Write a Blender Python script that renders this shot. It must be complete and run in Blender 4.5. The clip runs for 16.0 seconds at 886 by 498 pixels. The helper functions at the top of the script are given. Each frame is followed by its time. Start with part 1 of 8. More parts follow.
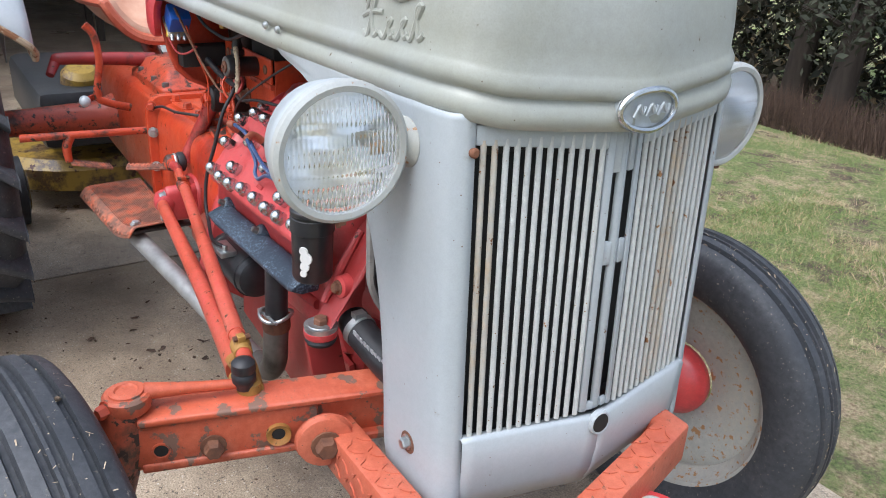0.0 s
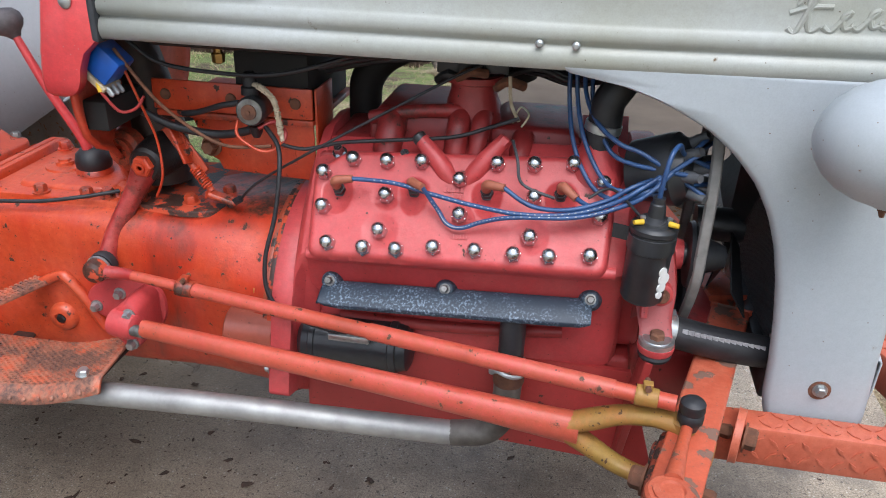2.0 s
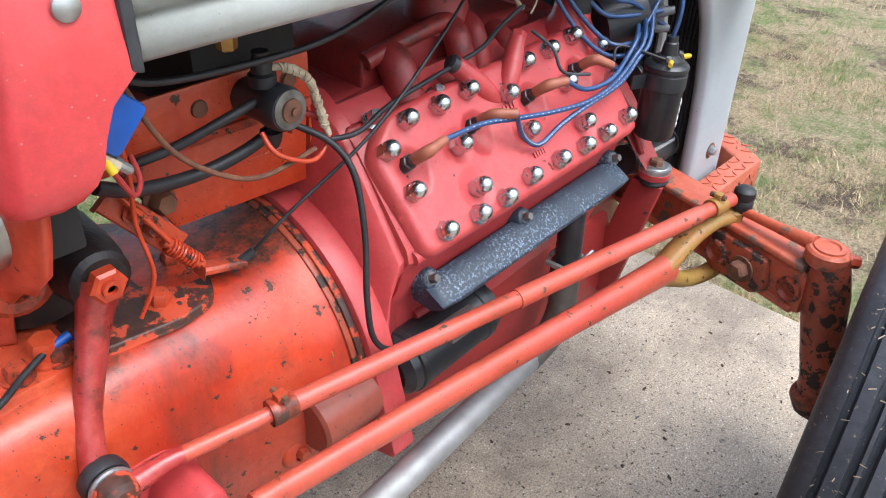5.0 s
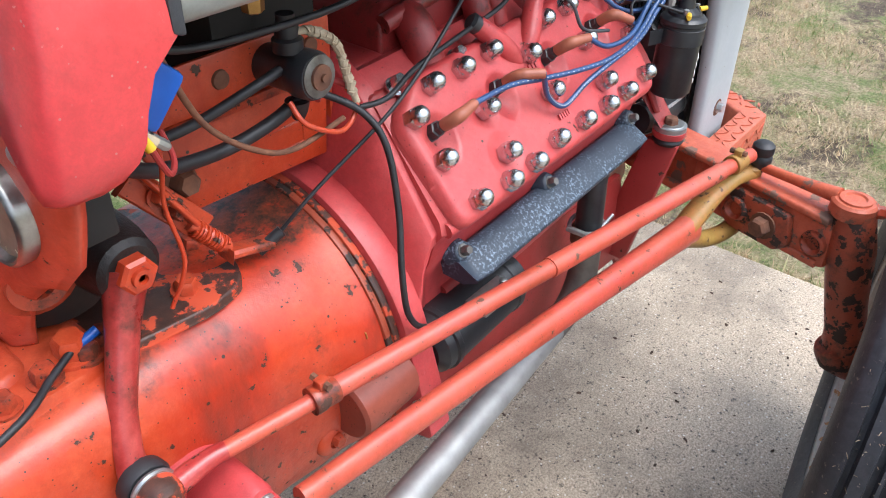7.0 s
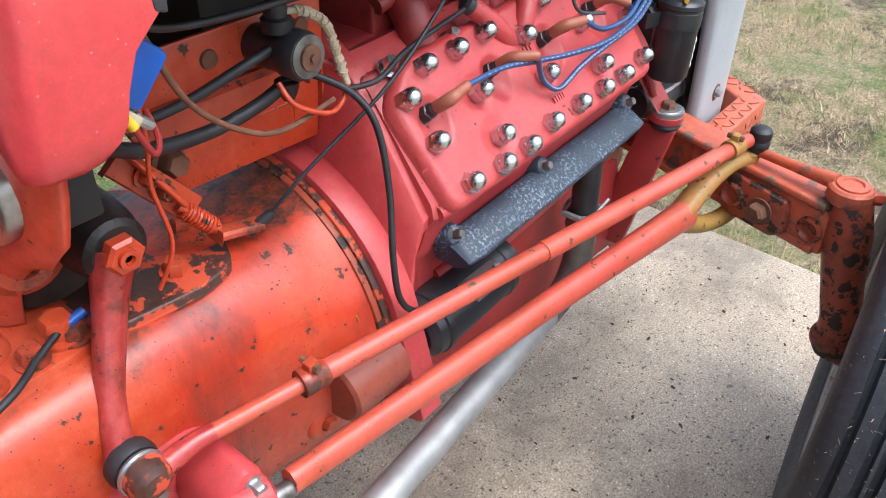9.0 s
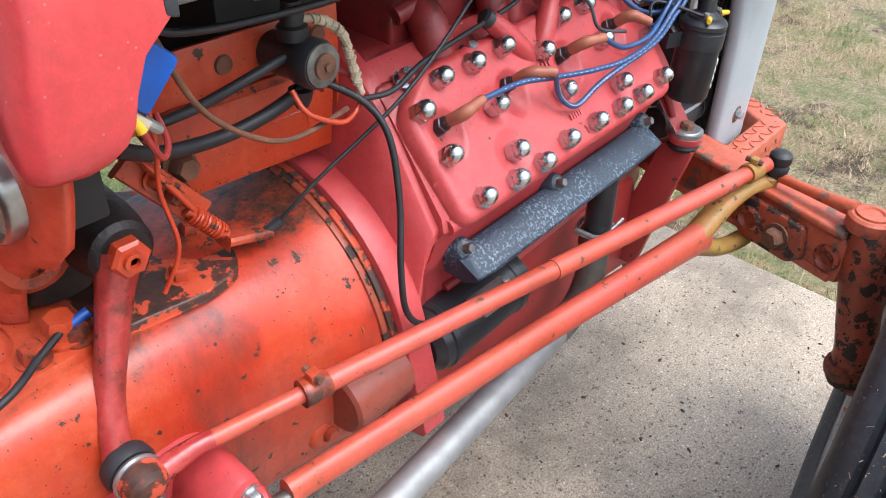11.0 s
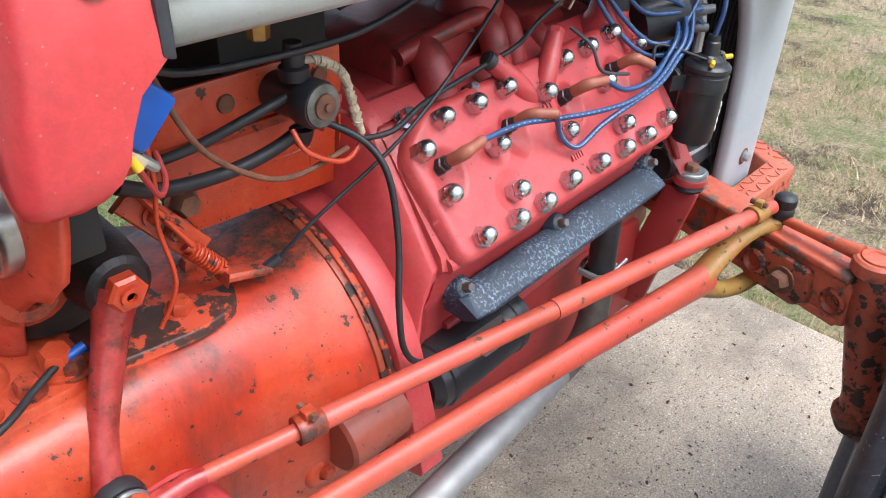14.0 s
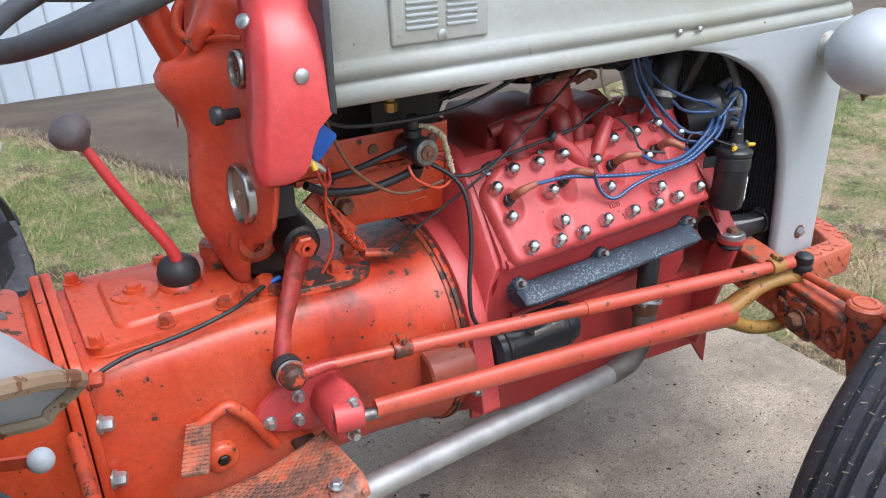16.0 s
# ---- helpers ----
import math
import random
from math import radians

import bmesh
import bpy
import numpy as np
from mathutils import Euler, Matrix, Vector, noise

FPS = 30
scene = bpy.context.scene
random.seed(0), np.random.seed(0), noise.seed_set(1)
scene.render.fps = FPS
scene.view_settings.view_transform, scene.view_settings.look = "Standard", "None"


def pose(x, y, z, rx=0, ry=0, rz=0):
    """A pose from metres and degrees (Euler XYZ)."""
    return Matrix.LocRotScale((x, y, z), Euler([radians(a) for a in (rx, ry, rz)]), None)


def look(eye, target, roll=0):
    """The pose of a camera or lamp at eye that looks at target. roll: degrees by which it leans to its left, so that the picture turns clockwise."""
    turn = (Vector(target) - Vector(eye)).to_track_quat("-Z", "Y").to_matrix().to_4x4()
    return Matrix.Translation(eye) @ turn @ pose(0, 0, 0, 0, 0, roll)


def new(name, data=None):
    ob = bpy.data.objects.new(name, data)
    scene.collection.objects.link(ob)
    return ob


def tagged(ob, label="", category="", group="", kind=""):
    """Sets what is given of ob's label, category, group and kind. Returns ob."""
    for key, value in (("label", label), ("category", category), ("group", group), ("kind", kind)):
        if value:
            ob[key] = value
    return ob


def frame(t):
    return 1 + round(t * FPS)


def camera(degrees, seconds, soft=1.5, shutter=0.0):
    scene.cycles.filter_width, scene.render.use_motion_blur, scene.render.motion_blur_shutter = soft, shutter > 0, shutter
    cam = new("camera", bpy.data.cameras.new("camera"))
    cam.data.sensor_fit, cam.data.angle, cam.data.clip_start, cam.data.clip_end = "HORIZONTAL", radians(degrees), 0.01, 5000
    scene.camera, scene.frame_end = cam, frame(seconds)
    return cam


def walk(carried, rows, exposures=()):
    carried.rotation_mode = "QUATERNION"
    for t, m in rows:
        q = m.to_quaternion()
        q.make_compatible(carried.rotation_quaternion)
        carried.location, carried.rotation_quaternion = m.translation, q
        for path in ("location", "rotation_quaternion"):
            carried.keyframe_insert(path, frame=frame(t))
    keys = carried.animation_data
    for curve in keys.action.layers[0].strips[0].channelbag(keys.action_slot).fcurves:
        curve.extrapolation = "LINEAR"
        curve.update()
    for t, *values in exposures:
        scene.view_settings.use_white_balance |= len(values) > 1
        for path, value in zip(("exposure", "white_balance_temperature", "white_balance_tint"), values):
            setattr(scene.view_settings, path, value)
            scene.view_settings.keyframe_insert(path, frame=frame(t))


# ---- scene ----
cam = camera(59.0, 16.0, soft=1.0)
PATH = [
    (0, (1.126, -0.7, 1.326), (-0.385, 0.338, 0.527), 3.3),
    (0.5, (0.875, -0.963, 1.348), (-0.361, 0.37, 0.514), 2.6),
    (1, (0.572, -1.08, 1.343), (-0.374, 0.464, 0.495), 1.8),
    (1.5, (0.279, -1.223, 1.343), (-0.349, 0.466, 0.475), 1.5),
    (2, (-0.028, -1.295, 1.357), (-0.336, 0.47, 0.468), 1.6),
    (2.5, (-0.351, -1.265, 1.347), (-0.355, 0.525, 0.454), 1.5),
    (3, (-0.634, -1.257, 1.355), (-0.265, 0.472, 0.421), 2.1),
    (3.5, (-0.81, -1.141, 1.326), (-0.077, 0.436, 0.338), 3.1),
    (4, (-0.92, -0.989, 1.334), (0.105, 0.383, 0.302), 3.9),
    (4.2, (-0.966, -0.93, 1.336), (0.147, 0.354, 0.282), 4.3),
    (6.3, (-1.021, -0.665, 1.293), (0.268, 0.354, 0.153), 1.2),
    (6.5, (-1.026, -0.671, 1.298), (0.256, 0.347, 0.148), 1.1),
    (7, (-1.027, -0.674, 1.291), (0.246, 0.333, 0.123), 1.1),
    (7.5, (-1.026, -0.678, 1.29), (0.244, 0.325, 0.115), 1.1),
    (8, (-1.024, -0.68, 1.292), (0.244, 0.325, 0.115), 1.0),
    (8.5, (-1.026, -0.681, 1.291), (0.242, 0.318, 0.11), 1.2),
    (8.7, (-1.023, -0.682, 1.287), (0.237, 0.313, 0.095), 1.3),
    (10.8, (-1.008, -0.683, 1.285), (0.222, 0.343, 0.088), 2.3),
    (11, (-1.006, -0.683, 1.285), (0.232, 0.357, 0.108), 2.7),
    (11.5, (-0.997, -0.687, 1.289), (0.253, 0.381, 0.15), 2.8),
    (12, (-0.995, -0.683, 1.289), (0.264, 0.391, 0.165), 2.9),
    (12.5, (-0.993, -0.678, 1.287), (0.269, 0.4, 0.171), 2.9),
    (13, (-0.994, -0.686, 1.282), (0.266, 0.383, 0.155), 3.1),
    (13.5, (-0.997, -0.684, 1.284), (0.264, 0.383, 0.157), 3.0),
    (14, (-0.994, -0.696, 1.29), (0.255, 0.409, 0.186), 2.7),
    (14.5, (-1.044, -0.726, 1.319), (0.164, 0.494, 0.293), 2.5),
    (15, (-1.039, -0.827, 1.329), (0.106, 0.493, 0.354), 1.8),
    (15.5, (-1.055, -0.99, 1.347), (-0.028, 0.465, 0.435), -0.4),
    (16, (-1.161, -1.191, 1.393), (-0.225, 0.35, 0.529), -0.9),
]
EXPOSURES = [(t, e, 5800, 10) for t, e in ((0.0, 0.56), (0.6, 0.42), (1.5, 0.30), (2.5, 0.46), (3.5, 0.70), (6.5, 0.80), (14.0, 0.78), (14.5, 0.68), (15.0, 0.63), (16.0, 0.54))]
walk(cam, [(t, look(eye, target, roll)) for t, eye, target, roll in PATH], EXPOSURES)

# ---- light ----
world = bpy.data.worlds.new("overcast_sky")
scene.world = world
world.use_nodes = True
wn, wl = world.node_tree.nodes, world.node_tree.links
sky = wn.new("ShaderNodeTexSky")
sky.sky_type, sky.sun_disc = "NISHITA", False
sky.sun_elevation, sky.sun_rotation = radians(61), radians(165)
sky.air_density, sky.dust_density, sky.ozone_density = 1.6, 5.0, 1.0
hsv = wn.new("ShaderNodeHueSaturation")
hsv.inputs["Saturation"].default_value = 0.50
wl.new(sky.outputs[0], hsv.inputs["Color"])
wl.new(hsv.outputs[0], wn["Background"].inputs["Color"])
wn["Background"].inputs["Strength"].default_value = 0.172
sun_data = bpy.data.lights.new("sun", "SUN")
sun_data.energy, sun_data.angle, sun_data.color = 1.05, radians(45), (1.0, 0.98, 0.95)
sun = new("sun", sun_data)
sun.matrix_world = look((0.5, -1.9, 4.0), (0, 0, 0.5))

# ---- materials ----
def shader(name, rough=0.5, metal=0.0, coat=0.0, spec=0.5):
    m = bpy.data.materials.new(name)
    m.use_nodes = True
    b = m.node_tree.nodes["Principled BSDF"]
    b.inputs["Roughness"].default_value = rough
    b.inputs["Metallic"].default_value = metal
    b.inputs["Coat Weight"].default_value = coat
    b.inputs["Specular IOR Level"].default_value = spec
    return m, m.node_tree.nodes, m.node_tree.links, b


def grain(n, l, scale, detail=6.0, rough=0.6, stretch=(1, 1, 1), shift=0.0):
    co = n.new("ShaderNodeTexCoord")
    mp = n.new("ShaderNodeMapping")
    mp.inputs["Scale"].default_value = stretch
    mp.inputs["Location"].default_value = (shift, shift * 0.7, -shift)
    t = n.new("ShaderNodeTexNoise")
    t.inputs["Scale"].default_value, t.inputs["Detail"].default_value, t.inputs["Roughness"].default_value = scale, detail, rough
    l.new(co.outputs["Object"], mp.inputs["Vector"])
    l.new(mp.outputs[0], t.inputs["Vector"])
    return t.outputs["Fac"]


def ramp(n, l, fac, a, b, ca=(0, 0, 0, 1), cb=(1, 1, 1, 1)):
    r = n.new("ShaderNodeValToRGB")
    r.color_ramp.elements[0].position, r.color_ramp.elements[1].position = a, b
    r.color_ramp.elements[0].color, r.color_ramp.elements[1].color = ca, cb
    l.new(fac, r.inputs["Fac"])
    return r.outputs["Color"]


def mix(n, l, fac, a, b):
    m = n.new("ShaderNodeMix")
    m.data_type = "RGBA"
    for value, socket in ((fac, m.inputs["Factor"]), (a, m.inputs["A"]), (b, m.inputs["B"])):
        if isinstance(value, (int, float)):
            socket.default_value = value
        elif isinstance(value, tuple):
            socket.default_value = (*value[:3], 1)
        else:
            l.new(value, socket)
    return m.outputs["Result"]


def bump(n, l, b, height, strength=0.2, distance=0.002):
    u = n.new("ShaderNodeBump")
    u.inputs["Strength"].default_value, u.inputs["Distance"].default_value = strength, distance
    l.new(height, u.inputs["Height"])
    l.new(u.outputs[0], b.inputs["Normal"])


def specks(n, l, scale, size, share, shift=0.0):
    """Small round dots: one in some of the cells of a grid of random points."""
    co = n.new("ShaderNodeTexCoord")
    mp = n.new("ShaderNodeMapping")
    mp.inputs["Location"].default_value = (shift, -shift, shift * 0.4)
    v = n.new("ShaderNodeTexVoronoi")
    v.inputs["Scale"].default_value = scale
    l.new(co.outputs["Object"], mp.inputs["Vector"])
    l.new(mp.outputs[0], v.inputs["Vector"])
    dot = ramp(n, l, v.outputs["Distance"], size, size + 0.05, (1, 1, 1, 1), (0, 0, 0, 1))
    sep = n.new("ShaderNodeSeparateColor")
    l.new(v.outputs["Color"], sep.inputs[0])
    pick = ramp(n, l, sep.outputs[0], 1 - share, 1 - share + 0.01)
    k = n.new("ShaderNodeMath")
    k.operation = "MULTIPLY"
    l.new(dot, k.inputs[0])
    l.new(pick, k.inputs[1])
    return k.outputs[0]


def paint(name, base, fade, chip=(0.06, 0.025, 0.015), chips=0.68, chip_scale=45.0, rough=0.38, blotch=5.0, dirt=0.0, relief=0.15, coat=0.15, streak=0.0, haze=0.0, caked=0.0, even=0.0, dots=0.25, cast=0.0):
    """Weathered paint: two tones in soft blotches, chips with a rusty rim, dark specks, runs of oil, pale painted-in
    sheen and a cast skin.
    """
    m, n, l, b = shader(name, rough, 0.0, coat)
    b.inputs["Coat Roughness"].default_value = 0.22
    tone = mix(n, l, ramp(n, l, grain(n, l, blotch, 6), 0.36, 0.66), base, fade)
    fine = mix(n, l, ramp(n, l, grain(n, l, 90, 5), 0.3, 0.75, (0, 0, 0, 1), (1 - even, 1 - even, 1 - even, 1)), tone, tuple(0.74 * c for c in base))
    fine = mix(n, l, ramp(n, l, grain(n, l, 420, 3, 0.7, shift=5.5), 0.40, 0.72, (0, 0, 0, 1), (0.30 * (1 - even * 0.6),) * 3 + (1,)), fine, tuple(0.5 * c + 0.01 for c in base))
    wear = grain(n, l, chip_scale, 6, 0.62, shift=3.1)
    rim = ramp(n, l, wear, chips - 0.045, chips, (0, 0, 0, 1), (0.55, 0.55, 0.55, 1))
    fleck = ramp(n, l, wear, chips, chips + 0.012)
    col = mix(n, l, rim, fine, tuple(0.55 * c + 0.35 * d for c, d in zip(base, chip)))
    if dirt:
        smear = ramp(n, l, grain(n, l, 9, 9, 0.74, shift=7.7), 0.72 - dirt, 0.84 - dirt, (0, 0, 0, 1), (0.92, 0.92, 0.92, 1))
        col = mix(n, l, smear, col, (0.040, 0.019, 0.012))
    if streak:
        flow = grain(n, l, 8, 8, 0.66, (1, 1, 0.24), 1.9)
        col = mix(n, l, ramp(n, l, flow, 0.44, 0.60, (0, 0, 0, 1), (streak, streak, streak, 1)), col, tuple(k * c for k, c in zip((0.72, 0.46, 0.40), base)))
        run = ramp(n, l, flow, 0.57, 0.74, (0, 0, 0, 1), (streak, streak, streak, 1))
        col = mix(n, l, run, col, (0.060, 0.018, 0.010))
    if haze:
        # pale pink patches put a soft sky sheen into the colour
        pale_sheen = ramp(n, l, grain(n, l, 6, 9, 0.74, shift=12.3), 0.50, 0.72, (0, 0, 0, 1), (haze, haze, haze, 1))
        col = mix(n, l, pale_sheen, col, (0.62, 0.30, 0.25))
    col = mix(n, l, fleck, col, chip)
    if dots:
        col = mix(n, l, specks(n, l, 62, 0.10, dots * 0.16, 1.7), col, tuple(0.6 * c for c in chip))
        col = mix(n, l, specks(n, l, 210, 0.16, dots * 0.30, 4.2), col, tuple(0.8 * c for c in chip))
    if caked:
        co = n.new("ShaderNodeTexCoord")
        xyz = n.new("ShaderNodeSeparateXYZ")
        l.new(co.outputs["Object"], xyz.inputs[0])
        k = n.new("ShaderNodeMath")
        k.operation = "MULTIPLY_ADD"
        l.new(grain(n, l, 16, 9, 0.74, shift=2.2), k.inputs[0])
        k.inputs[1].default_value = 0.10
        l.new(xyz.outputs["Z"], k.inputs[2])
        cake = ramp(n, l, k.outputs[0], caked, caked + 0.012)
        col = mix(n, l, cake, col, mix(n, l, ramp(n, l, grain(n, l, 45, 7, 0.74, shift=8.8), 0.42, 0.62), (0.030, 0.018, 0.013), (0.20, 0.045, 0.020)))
    l.new(col, b.inputs["Base Color"])
    sheen = n.new("ShaderNodeMath")
    sheen.operation = "MULTIPLY_ADD"
    l.new(grain(n, l, 24, 7, 0.7, shift=6.1), sheen.inputs[0])
    sheen.inputs[1].default_value, sheen.inputs[2].default_value = 0.34, rough - 0.14
    r = n.new("ShaderNodeMath")
    r.operation = "MULTIPLY_ADD"
    l.new(fleck, r.inputs[0])
    r.inputs[1].default_value = 0.32
    l.new(sheen.outputs[0], r.inputs[2])
    l.new(r.outputs[0], b.inputs["Roughness"])
    skin = mix(n, l, 0.5, grain(n, l, 160, 5, 0.7), fleck)
    if cast:
        skin = mix(n, l, cast, skin, mix(n, l, 0.25, grain(n, l, 34, 5, 0.65, shift=9.9), specks(n, l, 60, 0.16, 0.1, 8.1)))
    bump(n, l, b, skin, relief, 0.0022 if cast else 0.0015)
    return m


def plain(name, base, fade=None, rough=0.5, metal=0.0, scale=30.0, relief=0.1, coat=0.0, stretch=(1, 1, 1), lo=0.35, hi=0.7):
    m, n, l, b = shader(name, rough, metal, coat)
    l.new(mix(n, l, ramp(n, l, grain(n, l, scale, 6, stretch=stretch), lo, hi), base, fade or tuple(0.65 * c for c in base)), b.inputs["Base Color"])
    if relief:
        bump(n, l, b, grain(n, l, scale * 4, 5, stretch=stretch), relief, 0.0015)
    return m


ORANGE = paint("worn_orange_paint", (0.60, 0.066, 0.016), (0.60, 0.095, 0.032), chips=0.655, dirt=0.085, rough=0.34, coat=0.22, streak=0.75, haze=0.08, relief=0.7, cast=0.35, dots=0.35)
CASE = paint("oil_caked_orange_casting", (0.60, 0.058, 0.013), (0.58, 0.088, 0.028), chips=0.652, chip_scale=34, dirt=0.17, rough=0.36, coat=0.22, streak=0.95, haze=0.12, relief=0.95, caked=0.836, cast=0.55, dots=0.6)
NOSE = paint("brownish_orange_paint", (0.36, 0.085, 0.05), (0.28, 0.07, 0.045), chips=0.66, rough=0.45, dirt=0.06)
PITMAN = paint("greasy_dark_red_paint", (0.40, 0.028, 0.026), (0.52, 0.085, 0.07), chips=0.65, chip_scale=55, dirt=0.22, rough=0.30, coat=0.35, streak=0.7, relief=0.5)
AXLE_RUST = paint("crusted_red_brown_paint", (0.40, 0.070, 0.028), (0.26, 0.055, 0.028), chip=(0.035, 0.02, 0.015), chips=0.545, chip_scale=42, dirt=0.22, rough=0.45, relief=0.9, cast=0.4)
ROD = paint("pinkish_orange_rod_paint", (0.57, 0.104, 0.046), (0.58, 0.076, 0.068), chip=(0.10, 0.045, 0.025), chips=0.645, chip_scale=48, rough=0.40, blotch=3.0, relief=0.55, streak=0.35, haze=0.14, dots=0.4)
ORANGE_DIRTY = paint("oily_orange_paint", (0.55, 0.070, 0.022), (0.42, 0.055, 0.024), chips=0.60, chip_scale=38, dirt=0.22, relief=0.6, cast=0.4, dots=0.5)
ORANGE_FADED = paint("faded_orange_paint", (0.60, 0.135, 0.065), (0.56, 0.165, 0.10), chip=(0.20, 0.09, 0.055), chips=0.655, chip_scale=60, rough=0.52, relief=0.5, streak=0.3, dots=0.4)
RED = paint("fresh_red_engine_paint", (0.58, 0.068, 0.070), (0.52, 0.052, 0.055), chips=0.685, rough=0.42, relief=0.8, coat=0.12, streak=0.28, haze=0.13, cast=0.5, dots=0.12)
# RED deepened in its colour by grime and by the shade under the hood
RED_GRIME_SHADED = paint("grimy_shaded_red_paint", (0.36, 0.032, 0.030), (0.24, 0.021, 0.020), chips=0.66, chip_scale=45, dirt=0.16, rough=0.45, relief=0.6, cast=0.4)
RED_DARK = paint("deep_red_paint", (0.43, 0.042, 0.038), (0.31, 0.030, 0.027), chips=0.67, dirt=0.08, rough=0.5, streak=0.3, relief=0.4)
# ORANGE made lighter: light on the dash's rear face put into the colour
ORANGE_LIT = paint("lit_orange_dash_paint", (0.66, 0.072, 0.026), (0.66, 0.105, 0.055), chips=0.69, rough=0.34, coat=0.3, dirt=0.03, streak=0.25, haze=0.16, relief=0.35, dots=0.15)
COWL_RED = paint("bright_red_cowl_paint", (0.68, 0.060, 0.064), (0.62, 0.052, 0.055), chips=0.70, chip_scale=80, chip=(0.60, 0.22, 0.20), rough=0.34, coat=0.3, relief=0.2, haze=0.10)
HOOD = paint("chalky_grey_hood_paint", (0.285, 0.287, 0.224), (0.41, 0.43, 0.428), chip=(0.10, 0.06, 0.03), chips=0.705, chip_scale=40, blotch=1.5, rough=0.38, relief=0.10, coat=0.08, even=0.75, dots=0.05)
PANEL = paint("pale_blue_grey_paint", (0.43, 0.465, 0.49), (0.38, 0.415, 0.435), chip=(0.17, 0.085, 0.03), chips=0.715, chip_scale=36, blotch=2.5, rough=0.44, relief=0.10, even=0.7, dots=0.06)
RUST_SLAT = paint("rust_run_grey_paint", (0.56, 0.57, 0.54), (0.42, 0.27, 0.12), chip=(0.20, 0.09, 0.03), chips=0.62, chip_scale=40, blotch=9, rough=0.5)
SLAT = paint("rust_streaked_grey_paint", (0.60, 0.62, 0.61), (0.52, 0.53, 0.50), chip=(0.25, 0.13, 0.05), chips=0.68, chip_scale=28, rough=0.45)
LAMP_RIM = paint("grey_lamp_ring_paint", (0.46, 0.48, 0.47), (0.42, 0.42, 0.39), chip=(0.34, 0.17, 0.06), chips=0.655, chip_scale=80, rough=0.45, even=0.5)
RUSTY_RIM = paint("rust_edged_grey_paint", (0.47, 0.49, 0.47), (0.43, 0.40, 0.33), chip=(0.36, 0.20, 0.09), chips=0.60, chip_scale=55, rough=0.5)
GRIMY = paint("grease_caked_orange_paint", (0.045, 0.022, 0.015), (0.11, 0.035, 0.020), chip=(0.50, 0.065, 0.022), chips=0.505, chip_scale=30, rough=0.5, relief=0.9, cast=0.5, dots=0.0)
AXLE = paint("flaking_orange_axle_paint", (0.58, 0.105, 0.042), (0.57, 0.165, 0.095), chip=(0.19, 0.105, 0.075), chips=0.575, chip_scale=26, rough=0.5, relief=0.7, streak=0.35, dots=0.4, cast=0.3)
MOSS = paint("moss_stained_orange_paint", (0.37, 0.225, 0.045), (0.55, 0.13, 0.045), chip=(0.10, 0.05, 0.025), chips=0.64, chip_scale=45, rough=0.58, streak=0.35, relief=0.5, dots=0.4)
RUST_EDGE = paint("rust_stained_cream_paint", (0.36, 0.29, 0.20), (0.30, 0.19, 0.10), chip=(0.16, 0.07, 0.03), chips=0.55, chip_scale=30, rough=0.6)
RUST = plain("brown_rust", (0.20, 0.085, 0.045), (0.09, 0.04, 0.025), 0.85, scale=45, relief=0.5)
GREASE = plain("wet_black_grease", (0.006, 0.005, 0.005), (0.016, 0.011, 0.010), 0.5, scale=40, relief=0.8)
GRIME = plain("black_oily_grime", (0.020, 0.015, 0.013), (0.055, 0.026, 0.019), 0.5, scale=25, relief=0.5)
CHROME = plain("polished_chrome", (0.62, 0.64, 0.66), (0.46, 0.48, 0.50), 0.26, 1.0, relief=0.0)
ZINC = plain("zinc_plated_steel", (0.50, 0.52, 0.52), (0.36, 0.38, 0.38), 0.38, 0.85, scale=60)
DULL = plain("dull_oily_steel", (0.26, 0.26, 0.25), (0.12, 0.11, 0.10), 0.45, 0.8, scale=60, relief=0.2)
SCORCHED = plain("heat_stained_steel", (0.085, 0.075, 0.066), (0.24, 0.22, 0.20), 0.6, 0.5, scale=14, relief=0.2)
STEEL = plain("brushed_steel_pipe", (0.42, 0.42, 0.41), (0.27, 0.265, 0.26), 0.55, 0.7, scale=18, relief=0.08)
BLACK = plain("black_satin_paint", (0.014, 0.015, 0.017), (0.028, 0.03, 0.034), 0.4, scale=30, relief=0.2, coat=0.1)
RUBBER = plain("black_rubber", (0.012, 0.012, 0.014), (0.026, 0.026, 0.029), 0.5, scale=35, relief=0.2)
TYRE = paint("weathered_tyre_rubber", (0.036, 0.040, 0.049), (0.080, 0.082, 0.090), chip=(0.20, 0.18, 0.15), chips=0.655, chip_scale=110, rough=0.55, blotch=9, relief=0.9, coat=0.0, streak=0.0, dots=0.15)
KNOB = plain("worn_grey_knob", (0.13, 0.115, 0.12), (0.08, 0.07, 0.072), 0.6, scale=60, relief=0.3)
GAUGE_RIM = plain("dull_nickel_rim", (0.42, 0.42, 0.41), (0.22, 0.21, 0.19), 0.3, 1.0, scale=40)
BOOT_GREY = plain("dull_grey_rubber_boot", (0.095, 0.10, 0.108), (0.055, 0.058, 0.064), 0.55, scale=40, relief=0.1)
TAPE = plain("grey_black_tape", (0.055, 0.06, 0.068), (0.03, 0.032, 0.036), 0.5, scale=40, relief=0.4)
WIRE_BLUE = plain("blue_silicone_sleeve", (0.032, 0.082, 0.21), (0.020, 0.052, 0.145), 0.4, scale=60, relief=0.0, coat=0.2)
BOOT_TAN = plain("tan_rubber_boot", (0.36, 0.115, 0.065), (0.27, 0.08, 0.045), 0.5, scale=50)
